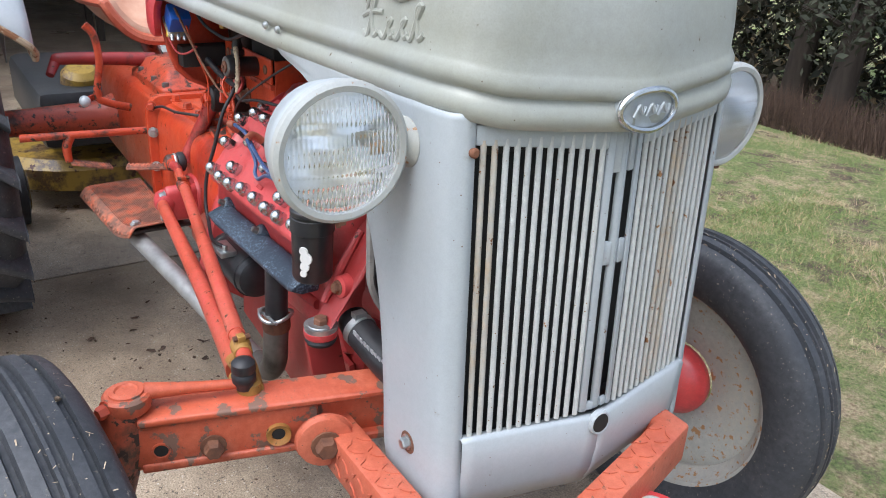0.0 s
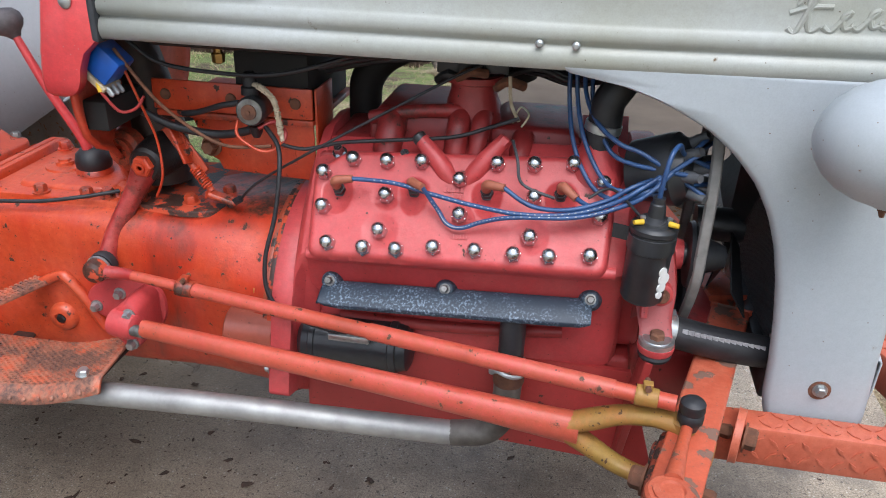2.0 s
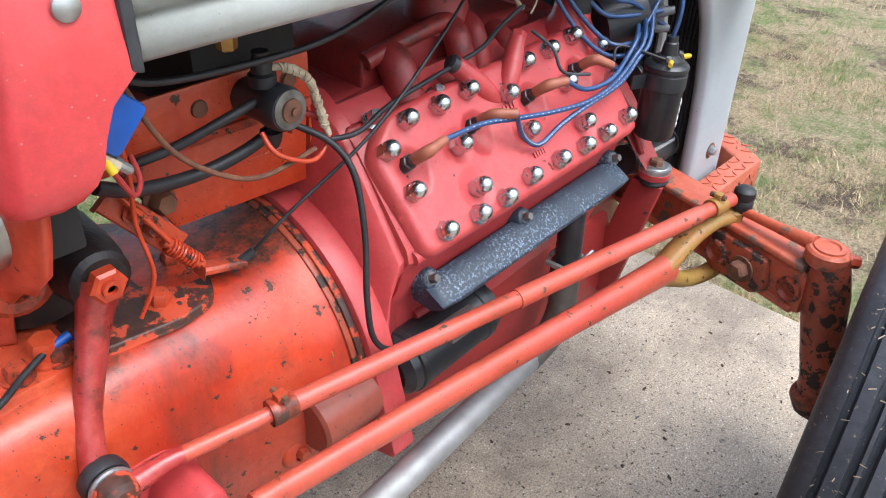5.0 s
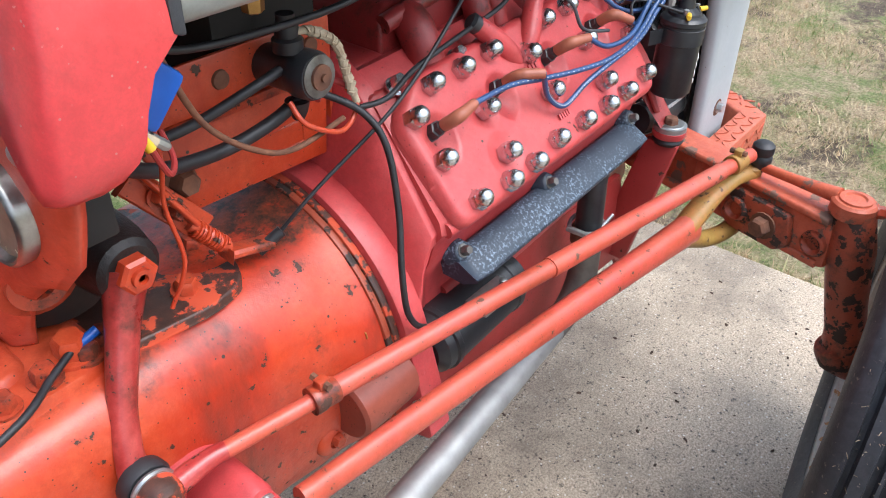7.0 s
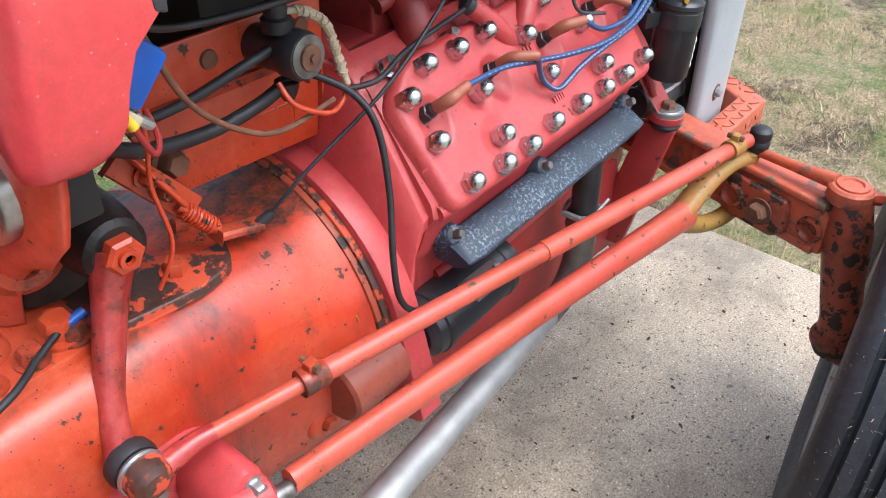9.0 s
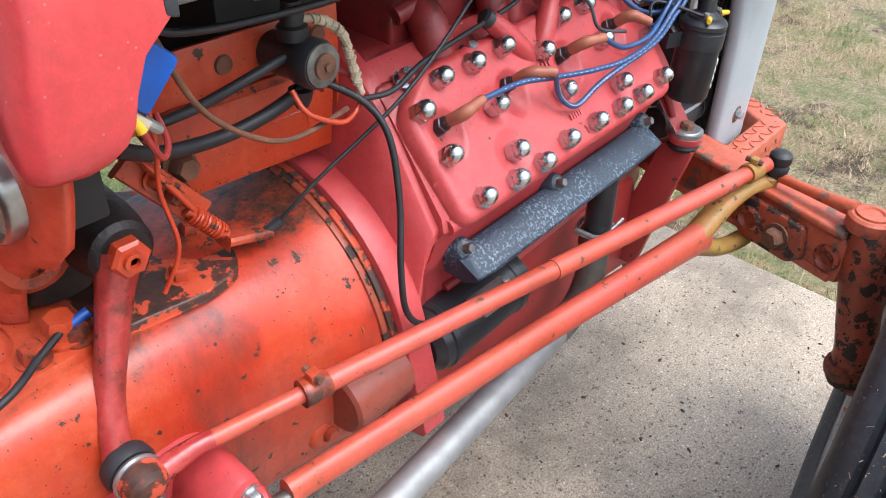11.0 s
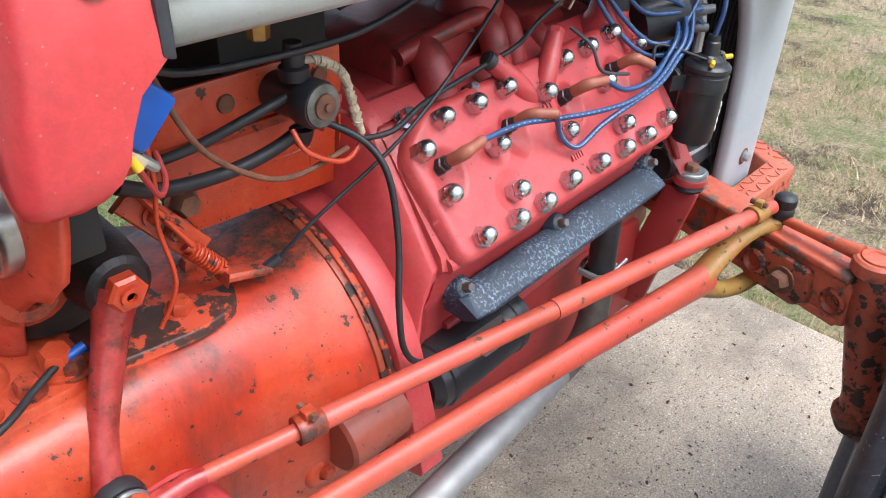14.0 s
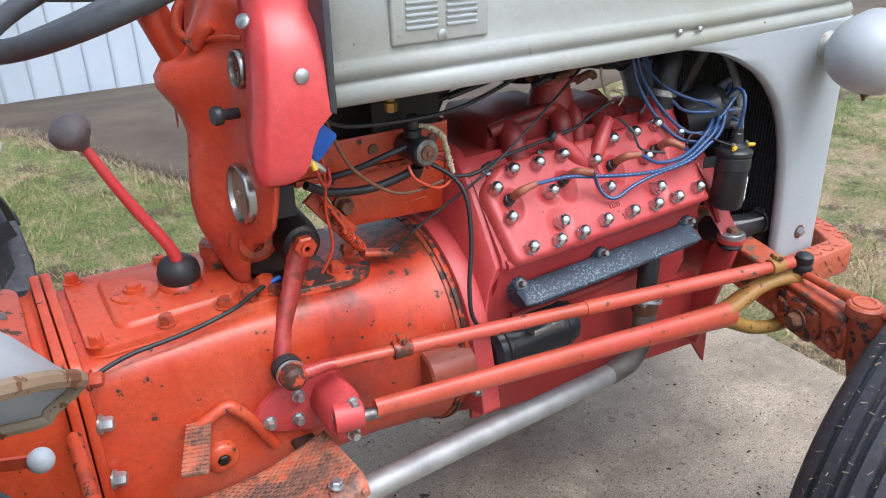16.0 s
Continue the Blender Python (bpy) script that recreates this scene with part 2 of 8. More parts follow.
BLUE = plain("blue_plastic", (0.012, 0.09, 0.42), (0.01, 0.07, 0.32), 0.4, scale=30)
DECK_YELLOW = paint("grimy_yellow_deck_paint", (0.34, 0.215, 0.025), (0.22, 0.13, 0.02), chips=0.60, chip_scale=14, dirt=0.26, rough=0.5)
YELLOW = plain("yellow_plastic", (0.75, 0.48, 0.02), (0.55, 0.34, 0.02), 0.5, scale=30)
CREAM = plain("yellowed_cloth_sleeve", (0.50, 0.42, 0.30), (0.33, 0.25, 0.16), 0.75, scale=60, relief=0.4)
BRASS = plain("tarnished_brass", (0.45, 0.28, 0.09), (0.25, 0.14, 0.05), 0.4, 0.9, scale=60)
# near-black for black parts and for the dark painted into holes
DARKVOID = plain("near_black", (0.010, 0.010, 0.010), (0.018, 0.016, 0.015), 0.75, scale=20)
FIN = plain("dusty_black_fin", (0.060, 0.064, 0.070), (0.038, 0.040, 0.044), 0.55, scale=60)
CORE = plain("black_radiator_core", (0.012, 0.013, 0.014), (0.022, 0.023, 0.026), 0.6, scale=40)
WHITE_DIAL = plain("brownish_gauge_dial", (0.30, 0.22, 0.15), (0.20, 0.14, 0.09), 0.5, scale=40, relief=0)
DARK_DIAL = plain("dark_red_gauge_dial", (0.12, 0.02, 0.025), (0.08, 0.02, 0.02), 0.5, scale=40, relief=0)
WHITE = plain("white_paint", (0.75, 0.75, 0.73), (0.60, 0.60, 0.58), 0.5, scale=20)
SEAT_TAN = plain("pale_tan_vinyl", (0.58, 0.36, 0.25), (0.45, 0.22, 0.14), 0.5, scale=12)


def glass_lens():
    m, n, l, b = shader("ribbed_lamp_glass", 0.02)
    b.inputs["Base Color"].default_value = (0.93, 0.95, 0.96, 1)
    b.inputs["Transmission Weight"].default_value = 1.0
    b.inputs["IOR"].default_value = 1.45
    return m


LENS = glass_lens()
REFLECTOR = plain("silvered_reflector", (0.95, 0.96, 0.97), (0.90, 0.91, 0.92), 0.34, 1.0, relief=0.0)


def speckle_manifold():
    m, n, l, b = shader("speckled_black_heat_paint", 0.5)
    flecks = ramp(n, l, grain(n, l, 260, 3, 0.6), 0.50, 0.66)
    band = ramp(n, l, grain(n, l, 14, 3), 0.40, 0.60)
    k = n.new("ShaderNodeMath")
    k.operation = "MULTIPLY"
    l.new(flecks, k.inputs[0])
    l.new(band, k.inputs[1])
    l.new(mix(n, l, k.outputs[0], (0.022, 0.034, 0.052), (0.17, 0.23, 0.30)), b.inputs["Base Color"])
    bump(n, l, b, grain(n, l, 200, 4), 0.4, 0.001)
    return m


MANIFOLD = speckle_manifold()


def checker_plate():
    m, n, l, b = shader("worn_checker_plate", 0.6)
    bare = ramp(n, l, grain(n, l, 18, 8, 0.7), 0.42, 0.56)
    pink = mix(n, l, ramp(n, l, grain(n, l, 60, 4), 0.4, 0.6), (0.56, 0.13, 0.06), (0.44, 0.19, 0.12))
    metal = mix(n, l, ramp(n, l, grain(n, l, 110, 5, 0.7, shift=3.3), 0.40, 0.60), (0.27, 0.125, 0.085), (0.11, 0.062, 0.050))
    l.new(mix(n, l, bare, pink, metal), b.inputs["Base Color"])
    bump(n, l, b, grain(n, l, 90, 5), 0.5, 0.002)
    return m


CHECKER = checker_plate()


def concrete():
    m, n, l, b = shader("damp_brown_concrete", 0.4)
    base = mix(n, l, ramp(n, l, grain(n, l, 1.3, 6, 0.65), 0.36, 0.66), (0.36, 0.264, 0.176), (0.47, 0.376, 0.270))
    sand = mix(n, l, ramp(n, l, grain(n, l, 210, 5, 0.82), 0.40, 0.60), (0.105, 0.078, 0.050), (0.83, 0.70, 0.54))
    worn = mix(n, l, 0.58, base, sand)
    pit = mix(n, l, ramp(n, l, grain(n, l, 70, 5, 0.75, shift=4), 0.575, 0.63), worn, (0.075, 0.06, 0.045))
    stone = mix(n, l, specks(n, l, 120, 0.24, 0.16, 2.9), pit, (0.74, 0.70, 0.62))
    stone = mix(n, l, specks(n, l, 95, 0.20, 0.14, 7.3), stone, (0.05, 0.038, 0.028))
    stain = mix(n, l, ramp(n, l, grain(n, l, 3.2, 8, 0.72, shift=9), 0.47, 0.68, (0, 0, 0, 1), (0.75, 0.75, 0.75, 1)), stone, (0.125, 0.098, 0.078))
    # darker brown noise patches, more of them towards the rear, fewer towards the lawn
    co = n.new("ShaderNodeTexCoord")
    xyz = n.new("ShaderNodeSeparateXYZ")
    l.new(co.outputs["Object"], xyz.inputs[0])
    darker = n.new("ShaderNodeMapRange")
    darker.inputs["From Min"].default_value, darker.inputs["From Max"].default_value = -0.15, -0.75
    darker.inputs["To Min"].default_value, darker.inputs["To Max"].default_value = -0.04, 0.12
    l.new(xyz.outputs["X"], darker.inputs["Value"])
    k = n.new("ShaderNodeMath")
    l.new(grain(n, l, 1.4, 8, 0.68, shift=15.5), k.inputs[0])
    l.new(darker.outputs[0], k.inputs[1])
    browned = ramp(n, l, k.outputs[0], 0.42, 0.62, (0, 0, 0, 1), (0.85, 0.85, 0.85, 1))
    stain = mix(n, l, browned, stain, mix(n, l, 0.62, stain, (0.085, 0.058, 0.036)))
    l.new(stain, b.inputs["Base Color"])
    l.new(ramp(n, l, grain(n, l, 2.2, 4), 0.3, 0.7, (0.22, 0.22, 0.22, 1), (0.50, 0.50, 0.50, 1)), b.inputs["Roughness"])
    bump(n, l, b, mix(n, l, 0.5, grain(n, l, 210, 4, 0.75), grain(n, l, 85, 5, 0.75, shift=4)), 0.6, 0.004)
    return m


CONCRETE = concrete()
ASPHALT = plain("damp_dark_asphalt", (0.070, 0.053, 0.039), (0.125, 0.096, 0.070), 0.92, scale=1.6, relief=0.6)


def dry_share(n, l):
    """Where the lawn is straw instead of green: in patches, and more so on the trodden side by the pad."""
    co = n.new("ShaderNodeTexCoord")
    xyz = n.new("ShaderNodeSeparateXYZ")
    l.new(co.outputs["Object"], xyz.inputs[0])
    side = n.new("ShaderNodeMapRange")
    side.inputs["From Min"].default_value, side.inputs["From Max"].default_value = 0.6, 2.0
    side.inputs["To Min"].default_value, side.inputs["To Max"].default_value = 0.035, -0.020
    l.new(xyz.outputs["Y"], side.inputs["Value"])
    k = n.new("ShaderNodeMath")
    l.new(mix(n, l, 0.4, grain(n, l, 1.9, 9, 0.8), grain(n, l, 9.0, 7, 0.75, shift=6.6)), k.inputs[0])
    l.new(side.outputs[0], k.inputs[1])
    return ramp(n, l, k.outputs[0], 0.465, 0.565)


def turf():
    m, n, l, b = shader("patchy_winter_turf", 0.9)
    g = mix(n, l, ramp(n, l, grain(n, l, 70, 7, 0.78), 0.38, 0.62), (0.085, 0.125, 0.030), (0.30, 0.35, 0.12))
    straw = mix(n, l, ramp(n, l, grain(n, l, 85, 7, 0.8, shift=2), 0.40, 0.60), (0.64, 0.51, 0.32), (0.26, 0.18, 0.105))
    soil = mix(n, l, ramp(n, l, grain(n, l, 40, 8, 0.8, shift=8), 0.40, 0.62), (0.19, 0.135, 0.09), (0.075, 0.052, 0.036))
    cover = mix(n, l, dry_share(n, l), g, straw)
    mud = mix(n, l, ramp(n, l, grain(n, l, 2.6, 9, 0.78, shift=5), 0.53, 0.60), cover, soil)
    l.new(mud, b.inputs["Base Color"])
    bump(n, l, b, grain(n, l, 60, 8, 0.75), 1.0, 0.03)
    return m


TURF = turf()


def blade():
    m, n, l, b = shader("grass_blades", 0.7)
    gi = n.new("ShaderNodeNewGeometry")
    any_ = gi.outputs["Random Per Island"]
    green = mix(n, l, any_, (0.11, 0.175, 0.035), (0.30, 0.36, 0.12))
    straw = mix(n, l, any_, (0.76, 0.62, 0.39), (0.42, 0.29, 0.16))
    stray = ramp(n, l, any_, 0.70, 0.72)
    l.new(mix(n, l, dry_share(n, l), mix(n, l, stray, green, straw), mix(n, l, ramp(n, l, any_, 0.12, 0.14), green, straw)), b.inputs["Base Color"])
    return m


BLADE = blade()
# white siding; the blue tint puts the wall's shade into its colour
SIDING = plain("shade_blue_white_siding", (0.55, 0.62, 0.70), (0.50, 0.57, 0.65), 0.45, scale=2.5, relief=0.03)
BARK = plain("dark_brown_bark", (0.030, 0.021, 0.016), (0.055, 0.042, 0.032), 0.9, scale=20, relief=0.8, stretch=(1, 1, 0.2))
LEAF_DARK = plain("dark_evergreen_leaf", (0.018, 0.024, 0.012), (0.05, 0.05, 0.028), 0.8, scale=3, relief=0)


def hedge_leaf():
    m, n, l, b = shader("mixed_hedge_leaves", 0.8)
    gi = n.new("ShaderNodeNewGeometry")
    dark = mix(n, l, ramp(n, l, gi.outputs["Random Per Island"], 0.2, 0.8), (0.016, 0.018, 0.011), (0.075, 0.062, 0.040))
    l.new(mix(n, l, ramp(n, l, gi.outputs["Random Per Island"], 0.93, 0.95), dark, (0.28, 0.20, 0.10)), b.inputs["Base Color"])
    return m


HEDGE = hedge_leaf()
BELT = plain("worn_grey_belt", (0.26, 0.25, 0.235), (0.16, 0.155, 0.15), 0.7, scale=30)
CHALK = plain("worn_white_print", (0.42, 0.43, 0.44), (0.20, 0.20, 0.21), 0.6, scale=120)
LEAF_DRY = plain("dry_brown_leaf", (0.085, 0.05, 0.033), (0.035, 0.021, 0.014), 0.9, scale=30, relief=0.2)
STRAW = plain("dry_straw_bits", (0.50, 0.41, 0.29), (0.24, 0.18, 0.12), 0.9, scale=60, relief=0)
MUD = plain("dried_mud_clod", (0.14, 0.10, 0.07), (0.07, 0.05, 0.035), 0.95, scale=90, relief=1.0)

# ---- mesh helpers ----
def V(*p):
    return Vector(p[0] if len(p) == 1 else p)


def part(name, bm, material, parent=None, label="", bevel=0.0, angle=38, segs=2):
    """Links a bmesh as one mesh object under a thing or a part."""
    if bevel:
        bm.normal_update()
        edges = [e for e in bm.edges if len(e.link_faces) == 2 and e.calc_face_angle(0) > radians(32)]
        bmesh.ops.bevel(bm, geom=edges, offset=bevel, segments=segs, affect="EDGES", clamp_overlap=True, profile=0.5)
    bmesh.ops.recalc_face_normals(bm, faces=bm.faces)
    me = bpy.data.meshes.new(name)
    bm.to_mesh(me)
    bm.free()
    for p in me.polygons:
        p.use_smooth = True
    me.set_sharp_from_angle(angle=radians(angle))
    me.materials.append(material)
    ob = new(name, me)
    if parent:
        ob.parent = parent
    if label:
        ob["label"] = label
    return ob


def thing(name, label, category, group="", kind="", place=(0, 0, 0)):
    ob = new(name)
    ob.location = place
    ob.empty_display_size = 0.1
    return tagged(ob, label, category, group, kind)


def basis(axis):
    a = V(axis).normalized()
    s = a.cross(V(0, 0, 1)) if abs(a.z) < 0.9 else a.cross(V(1, 0, 0))
    s.normalize()
    return a, s, a.cross(s)


def lathe(bm, origin, axis, profile, seg=24, caps=True):
    """profile: rows of (distance along the axis, radius)."""
    a, s, u = basis(axis)
    rings = []
    for d, r in profile:
        c = V(origin) + a * d
        rings.append([bm.verts.new(c + (s * math.cos(2 * math.pi * k / seg) + u * math.sin(2 * math.pi * k / seg)) * max(r, 1e-5)) for k in range(seg)])
    for a_, b_ in zip(rings, rings[1:]):
        for k in range(seg):
            bm.faces.new((a_[k], a_[(k + 1) % seg], b_[(k + 1) % seg], b_[k]))
    if caps:
        bm.faces.new(rings[0])
        bm.faces.new(rings[-1])
    return bm


def rod(bm, a, b, r0, r1=None, seg=16):
    d = V(b) - V(a)
    return lathe(bm, a, d, [(0, r0), (d.length, r0 if r1 is None else r1)], seg)


def spline(pts, res=6):
    pts = [V(p) for p in pts]
    out = []
    for i in range(len(pts) - 1):
        p0, p1, p2, p3 = pts[max(i - 1, 0)], pts[i], pts[i + 1], pts[min(i + 2, len(pts) - 1)]
        for k in range(res):
            t = k / res
            out.append(0.5 * (2 * p1 + (p2 - p0) * t + (2 * p0 - 5 * p1 + 4 * p2 - p3) * t * t + (3 * p1 - p0 - 3 * p2 + p3) * t ** 3))
    out.append(pts[-1])
    return out


def tube(bm, pts, r, seg=10, res=6, flat=1.0, side=None):
    """A swept tube; r is one radius or one per point; flat squeezes it across the given side direction."""
    path = spline(pts, res) if res > 1 else [V(p) for p in pts]
    n = len(path)
    radii = [r] * n if isinstance(r, (int, float)) else [float(np.interp(i / (n - 1), np.linspace(0, 1, len(r)), r)) for i in range(n)]
    tan = (path[1] - path[0]).normalized()
    _, s, u = basis(tan)
    if side is not None:
        s = (V(side) - tan * V(side).dot(tan)).normalized()
        u = tan.cross(s)
    rings = []
    for i, p in enumerate(path):
        t2 = (path[min(i + 1, n - 1)] - path[max(i - 1, 0)]).normalized()
        q = tan.rotation_difference(t2)
        s, u, tan = q @ s, q @ u, t2
        rings.append([bm.verts.new(p + (s * math.cos(2 * math.pi * k / seg) * flat + u * math.sin(2 * math.pi * k / seg)) * radii[i]) for k in range(seg)])
    for a_, b_ in zip(rings, rings[1:]):
        for k in range(seg):
            bm.faces.new((a_[k], a_[(k + 1) % seg], b_[(k + 1) % seg], b_[k]))
    bm.faces.new(rings[0])
    bm.faces.new(rings[-1])
    return bm


def box(bm, lo, hi, m=None):
    vs = []
    for x in (lo[0], hi[0]):
        for y in (lo[1], hi[1]):
            for z in (lo[2], hi[2]):
                p = V(x, y, z)
                vs.append(bm.verts.new(m @ p if m else p))
    for f_ in ((0, 1, 3, 2), (4, 6, 7, 5), (0, 4, 5, 1), (2, 3, 7, 6), (0, 2, 6, 4), (1, 5, 7, 3)):
        bm.faces.new([vs[i] for i in f_])
    return bm


def prism(bm, outline, depth):
    """A flat outline of 3D points, given thickness by the vector depth."""
    a = [bm.verts.new(V(p)) for p in outline]
    b = [bm.verts.new(V(p) + V(depth)) for p in outline]
    bm.faces.new(a)
    bm.faces.new(list(reversed(b)))
    for i in range(len(a)):
        j = (i + 1) % len(a)
        bm.faces.new((a[i], b[i], b[j], a[j]))
    return bm


def loft(bm, rings, closed=True, caps=True):
    vr = [[bm.verts.new(V(p)) for p in ring] for ring in rings]
    n = len(vr[0])
    for a, b in zip(vr, vr[1:]):
        for k in range(n if closed else n - 1):
            bm.faces.new((a[k], a[(k + 1) % n], b[(k + 1) % n], b[k]))
    if caps and closed:
        bm.faces.new(vr[0])
        bm.faces.new(vr[-1])
    return bm


def bar(bm, a, b, w, h, up=(0, 0, 1)):
    """A rectangular bar from a to b, w across and h along up."""
    a, b = V(a), V(b)
    t = (b - a).normalized()
    s = t.cross(V(up)).normalized()
    u = s.cross(t)
    return loft(bm, [[p + s * (w / 2 * i) + u * (h / 2 * j) for i, j in ((-1, -1), (1, -1), (1, 1), (-1, 1))] for p in (a, b)])


def B():
    return bmesh.new()


def bolt(name, p, axis, r, h, material, parent, washer=True, label=""):
    bm = B()
    if washer:
        lathe(bm, p, axis, [(0, r * 1.35), (h * 0.2, r * 1.35)], 14)
    lathe(bm, V(p) + V(axis).normalized() * h * 0.2, axis, [(0, r), (h * 0.75, r), (h, r * 0.8)], 6)
    return part(name, bm, material, parent, label, angle=30)

# ---- ground and surroundings ----
def sheet(name, outline, z, material, label, category, thick=0.0):
    bm = B()
    if thick:
        prism(bm, [(x, y, z - thick) for x, y in outline], (0, 0, thick))
    else:
        bm.faces.new([bm.verts.new((x, y, z)) for x, y in outline])
    return tagged(part(name, bm, material), label, category, "", "structure")


def fall(y):
    """The yard drops away towards the shed."""
    return -0.15 * (min(max(y, 4.2), 6.4) - 4.2)


def rolling_ground():
    bm = B()
    xs = [-400, -120, -40, -15, -8, -5] + [-4 + 0.2 * i for i in range(56)] + [8, 12, 20, 50, 150, 400]
    ys = [-400, -120, -40, -15, -8, -5] + [-4 + 0.2 * i for i in range(56)] + [8, 12, 20, 50, 150, 400]
    g = [[bm.verts.new((x, y, fall(y) - 0.045 + (0.022 * noise.noise((x * 0.9, y * 0.9, 0)) + 0.012 * noise.noise((x * 3, y * 3, 4)) if abs(x) < 9 and abs(y) < 9 else 0))) for y in ys] for x in xs]
    for i in range(len(xs) - 1):
        for j in range(len(ys) - 1):
            bm.faces.new((g[i][j], g[i + 1][j], g[i + 1][j + 1], g[i][j + 1]))
    return tagged(part("ground", bm, TURF), "patchy winter lawn with straw and mud", "ground", "", "structure")


rolling_ground()
# concrete pad in poured bays with open joints
pavement = thing("pavement", "damp brown concrete pad with dark stains", "pavement", "", "structure")
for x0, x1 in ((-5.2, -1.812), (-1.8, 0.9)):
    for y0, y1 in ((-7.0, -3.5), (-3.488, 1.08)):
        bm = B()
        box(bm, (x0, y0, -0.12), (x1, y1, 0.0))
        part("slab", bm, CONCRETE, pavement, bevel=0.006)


def road():
    """Asphalt drive between lawn and shed."""
    bm = B()
    xs = [-1.30, -1.12, -0.75, -0.5, -0.25, 0.4, 1.2, 2.2, 3.6, 9.0, 30.0]
    near = [5.3, 4.5, 3.8, 3.25, 2.62, 2.45, 2.75, 2.9, 3.3, 4.0, 4.1]
    rows = []
    for x, y0 in zip(xs, near):
        ys = [y0 + (6.5 - y0) * k / 14 for k in range(15)]
        rows.append([(x + 0.05 * noise.noise((x, y * 2, 3)), y, fall(y) - 0.006) for y in ys])
    loft(bm, rows, closed=False, caps=False)
    o = part("road", bm, ASPHALT, angle=30)
    o.modifiers.new("bed", "SOLIDIFY").thickness = 0.08
    o.modifiers["bed"].offset = -1
    return tagged(o, "dark damp asphalt drive beside the shed", "road", "", "structure")


road()


def grass_blades():
    """Short bent blades over the lawn, thin in the muddy places, with taller green tufts along the pad's edge."""
    rng = np.random.default_rng(5)
    def lumpy(x, y):
        return np.sin(x * 2.3 + 1.7 * np.sin(y * 1.9)) * np.sin(y * 2.7 + 1.3 * np.sin(x * 3.1)) + 0.6 * np.sin(x * 7.1 + y * 3.3) * np.sin(y * 8.3 - x * 2.1)
    def lawn(x, y):
        pad = (x < 0.91) & (y < 1.09)
        drive = (y > 2.4) & (x > -1.3) & (y > 2.5 + np.maximum(0, 0.1 - x) * 1.5 + np.maximum(0, x - 0.4) * 0.3)
        return ~pad & ~drive
    fields = []
    for count, x0, x1, y0, y1, h0, h1, wide, bare in ((95000, -3.6, 5.0, -1.6, 5.0, 0.012, 0.040, 0.0022, -0.55), (85000, 0.92, 3.4, -1.2, 2.4, 0.006, 0.022, 0.0013, -0.30), (60000, -1.2, 2.6, 1.09, 3.4, 0.010, 0.034, 0.0016, -0.60)):
        x, y = rng.uniform(x0, x1, count), rng.uniform(y0, y1, count)
        keep = lawn(x, y) & (lumpy(x, y) + rng.normal(0, 0.35, count) > bare)
        x, y = x[keep], y[keep]
        fields.append((x, y, rng.uniform(h0, h1, len(x)), np.full(len(x), wide)))
    for cx, cy, sx, sy, count in ((0.925, -0.18, 0.02, 0.05, 260), (0.93, -0.42, 0.02, 0.07, 300), (1.30, 0.10, 0.13, 0.12, 900), (1.75, 0.42, 0.10, 0.10, 500), (0.93, 0.35, 0.015, 0.12, 260)):
        fields.append((rng.normal(cx, sx, count).clip(0.912), rng.normal(cy, sy, count), rng.uniform(0.018, 0.05, count), np.full(count, 0.0022)))
    # thick straw fringe where the mown lawn meets the drive
    along = rng.uniform(-1.15, 2.4, 9000)
    edge = np.interp(along, [-1.12, -0.75, -0.5, -0.25, 0.4, 1.2, 2.2, 3.6], [4.5, 3.8, 3.25, 2.62, 2.45, 2.75, 2.9, 3.3])
    fringe = [(along + rng.normal(0, 0.03, 9000), edge - 0.03 + rng.normal(0, 0.06, 9000), rng.uniform(0.02, 0.06, 9000), np.full(9000, 0.003))]
    sow(rng, "straw_fringe", fringe, STRAW, "matted dry straw along the drive's edge")
    sow(rng, "grass", fields, BLADE, "short patchy winter grass with straw-coloured blades")


def sow(rng, name, fields, material, label):
    """One mesh of bent three-cornered blades."""
    x, y, h, w = (np.concatenate(f) for f in zip(*fields))
    w = w * rng.uniform(0.6, 1.3, len(x))
    a, c, lean = rng.uniform(0, 6.283, len(x)), rng.uniform(0, 6.283, len(x)), rng.uniform(0.3, 1.5, len(x)) * h
    z = np.where(y > 4.2, -0.15 * (y - 4.2), 0.0) - 0.045
    dx, dy = np.cos(a) * w, np.sin(a) * w
    co = np.empty((len(x), 3, 3))
    co[:, 0] = np.stack([x - dx, y - dy, z], 1)
    co[:, 1] = np.stack([x + dx, y + dy, z], 1)
    co[:, 2] = np.stack([x + np.cos(c) * lean, y + np.sin(c) * lean, z + h], 1)
    me = bpy.data.meshes.new(name)
    me.from_pydata(co.reshape(-1, 3).tolist(), [], np.arange(3 * len(x)).reshape(-1, 3).tolist())
    me.materials.append(material)
    tagged(new(name, me), label, "grass", "", "stuff")


grass_blades()


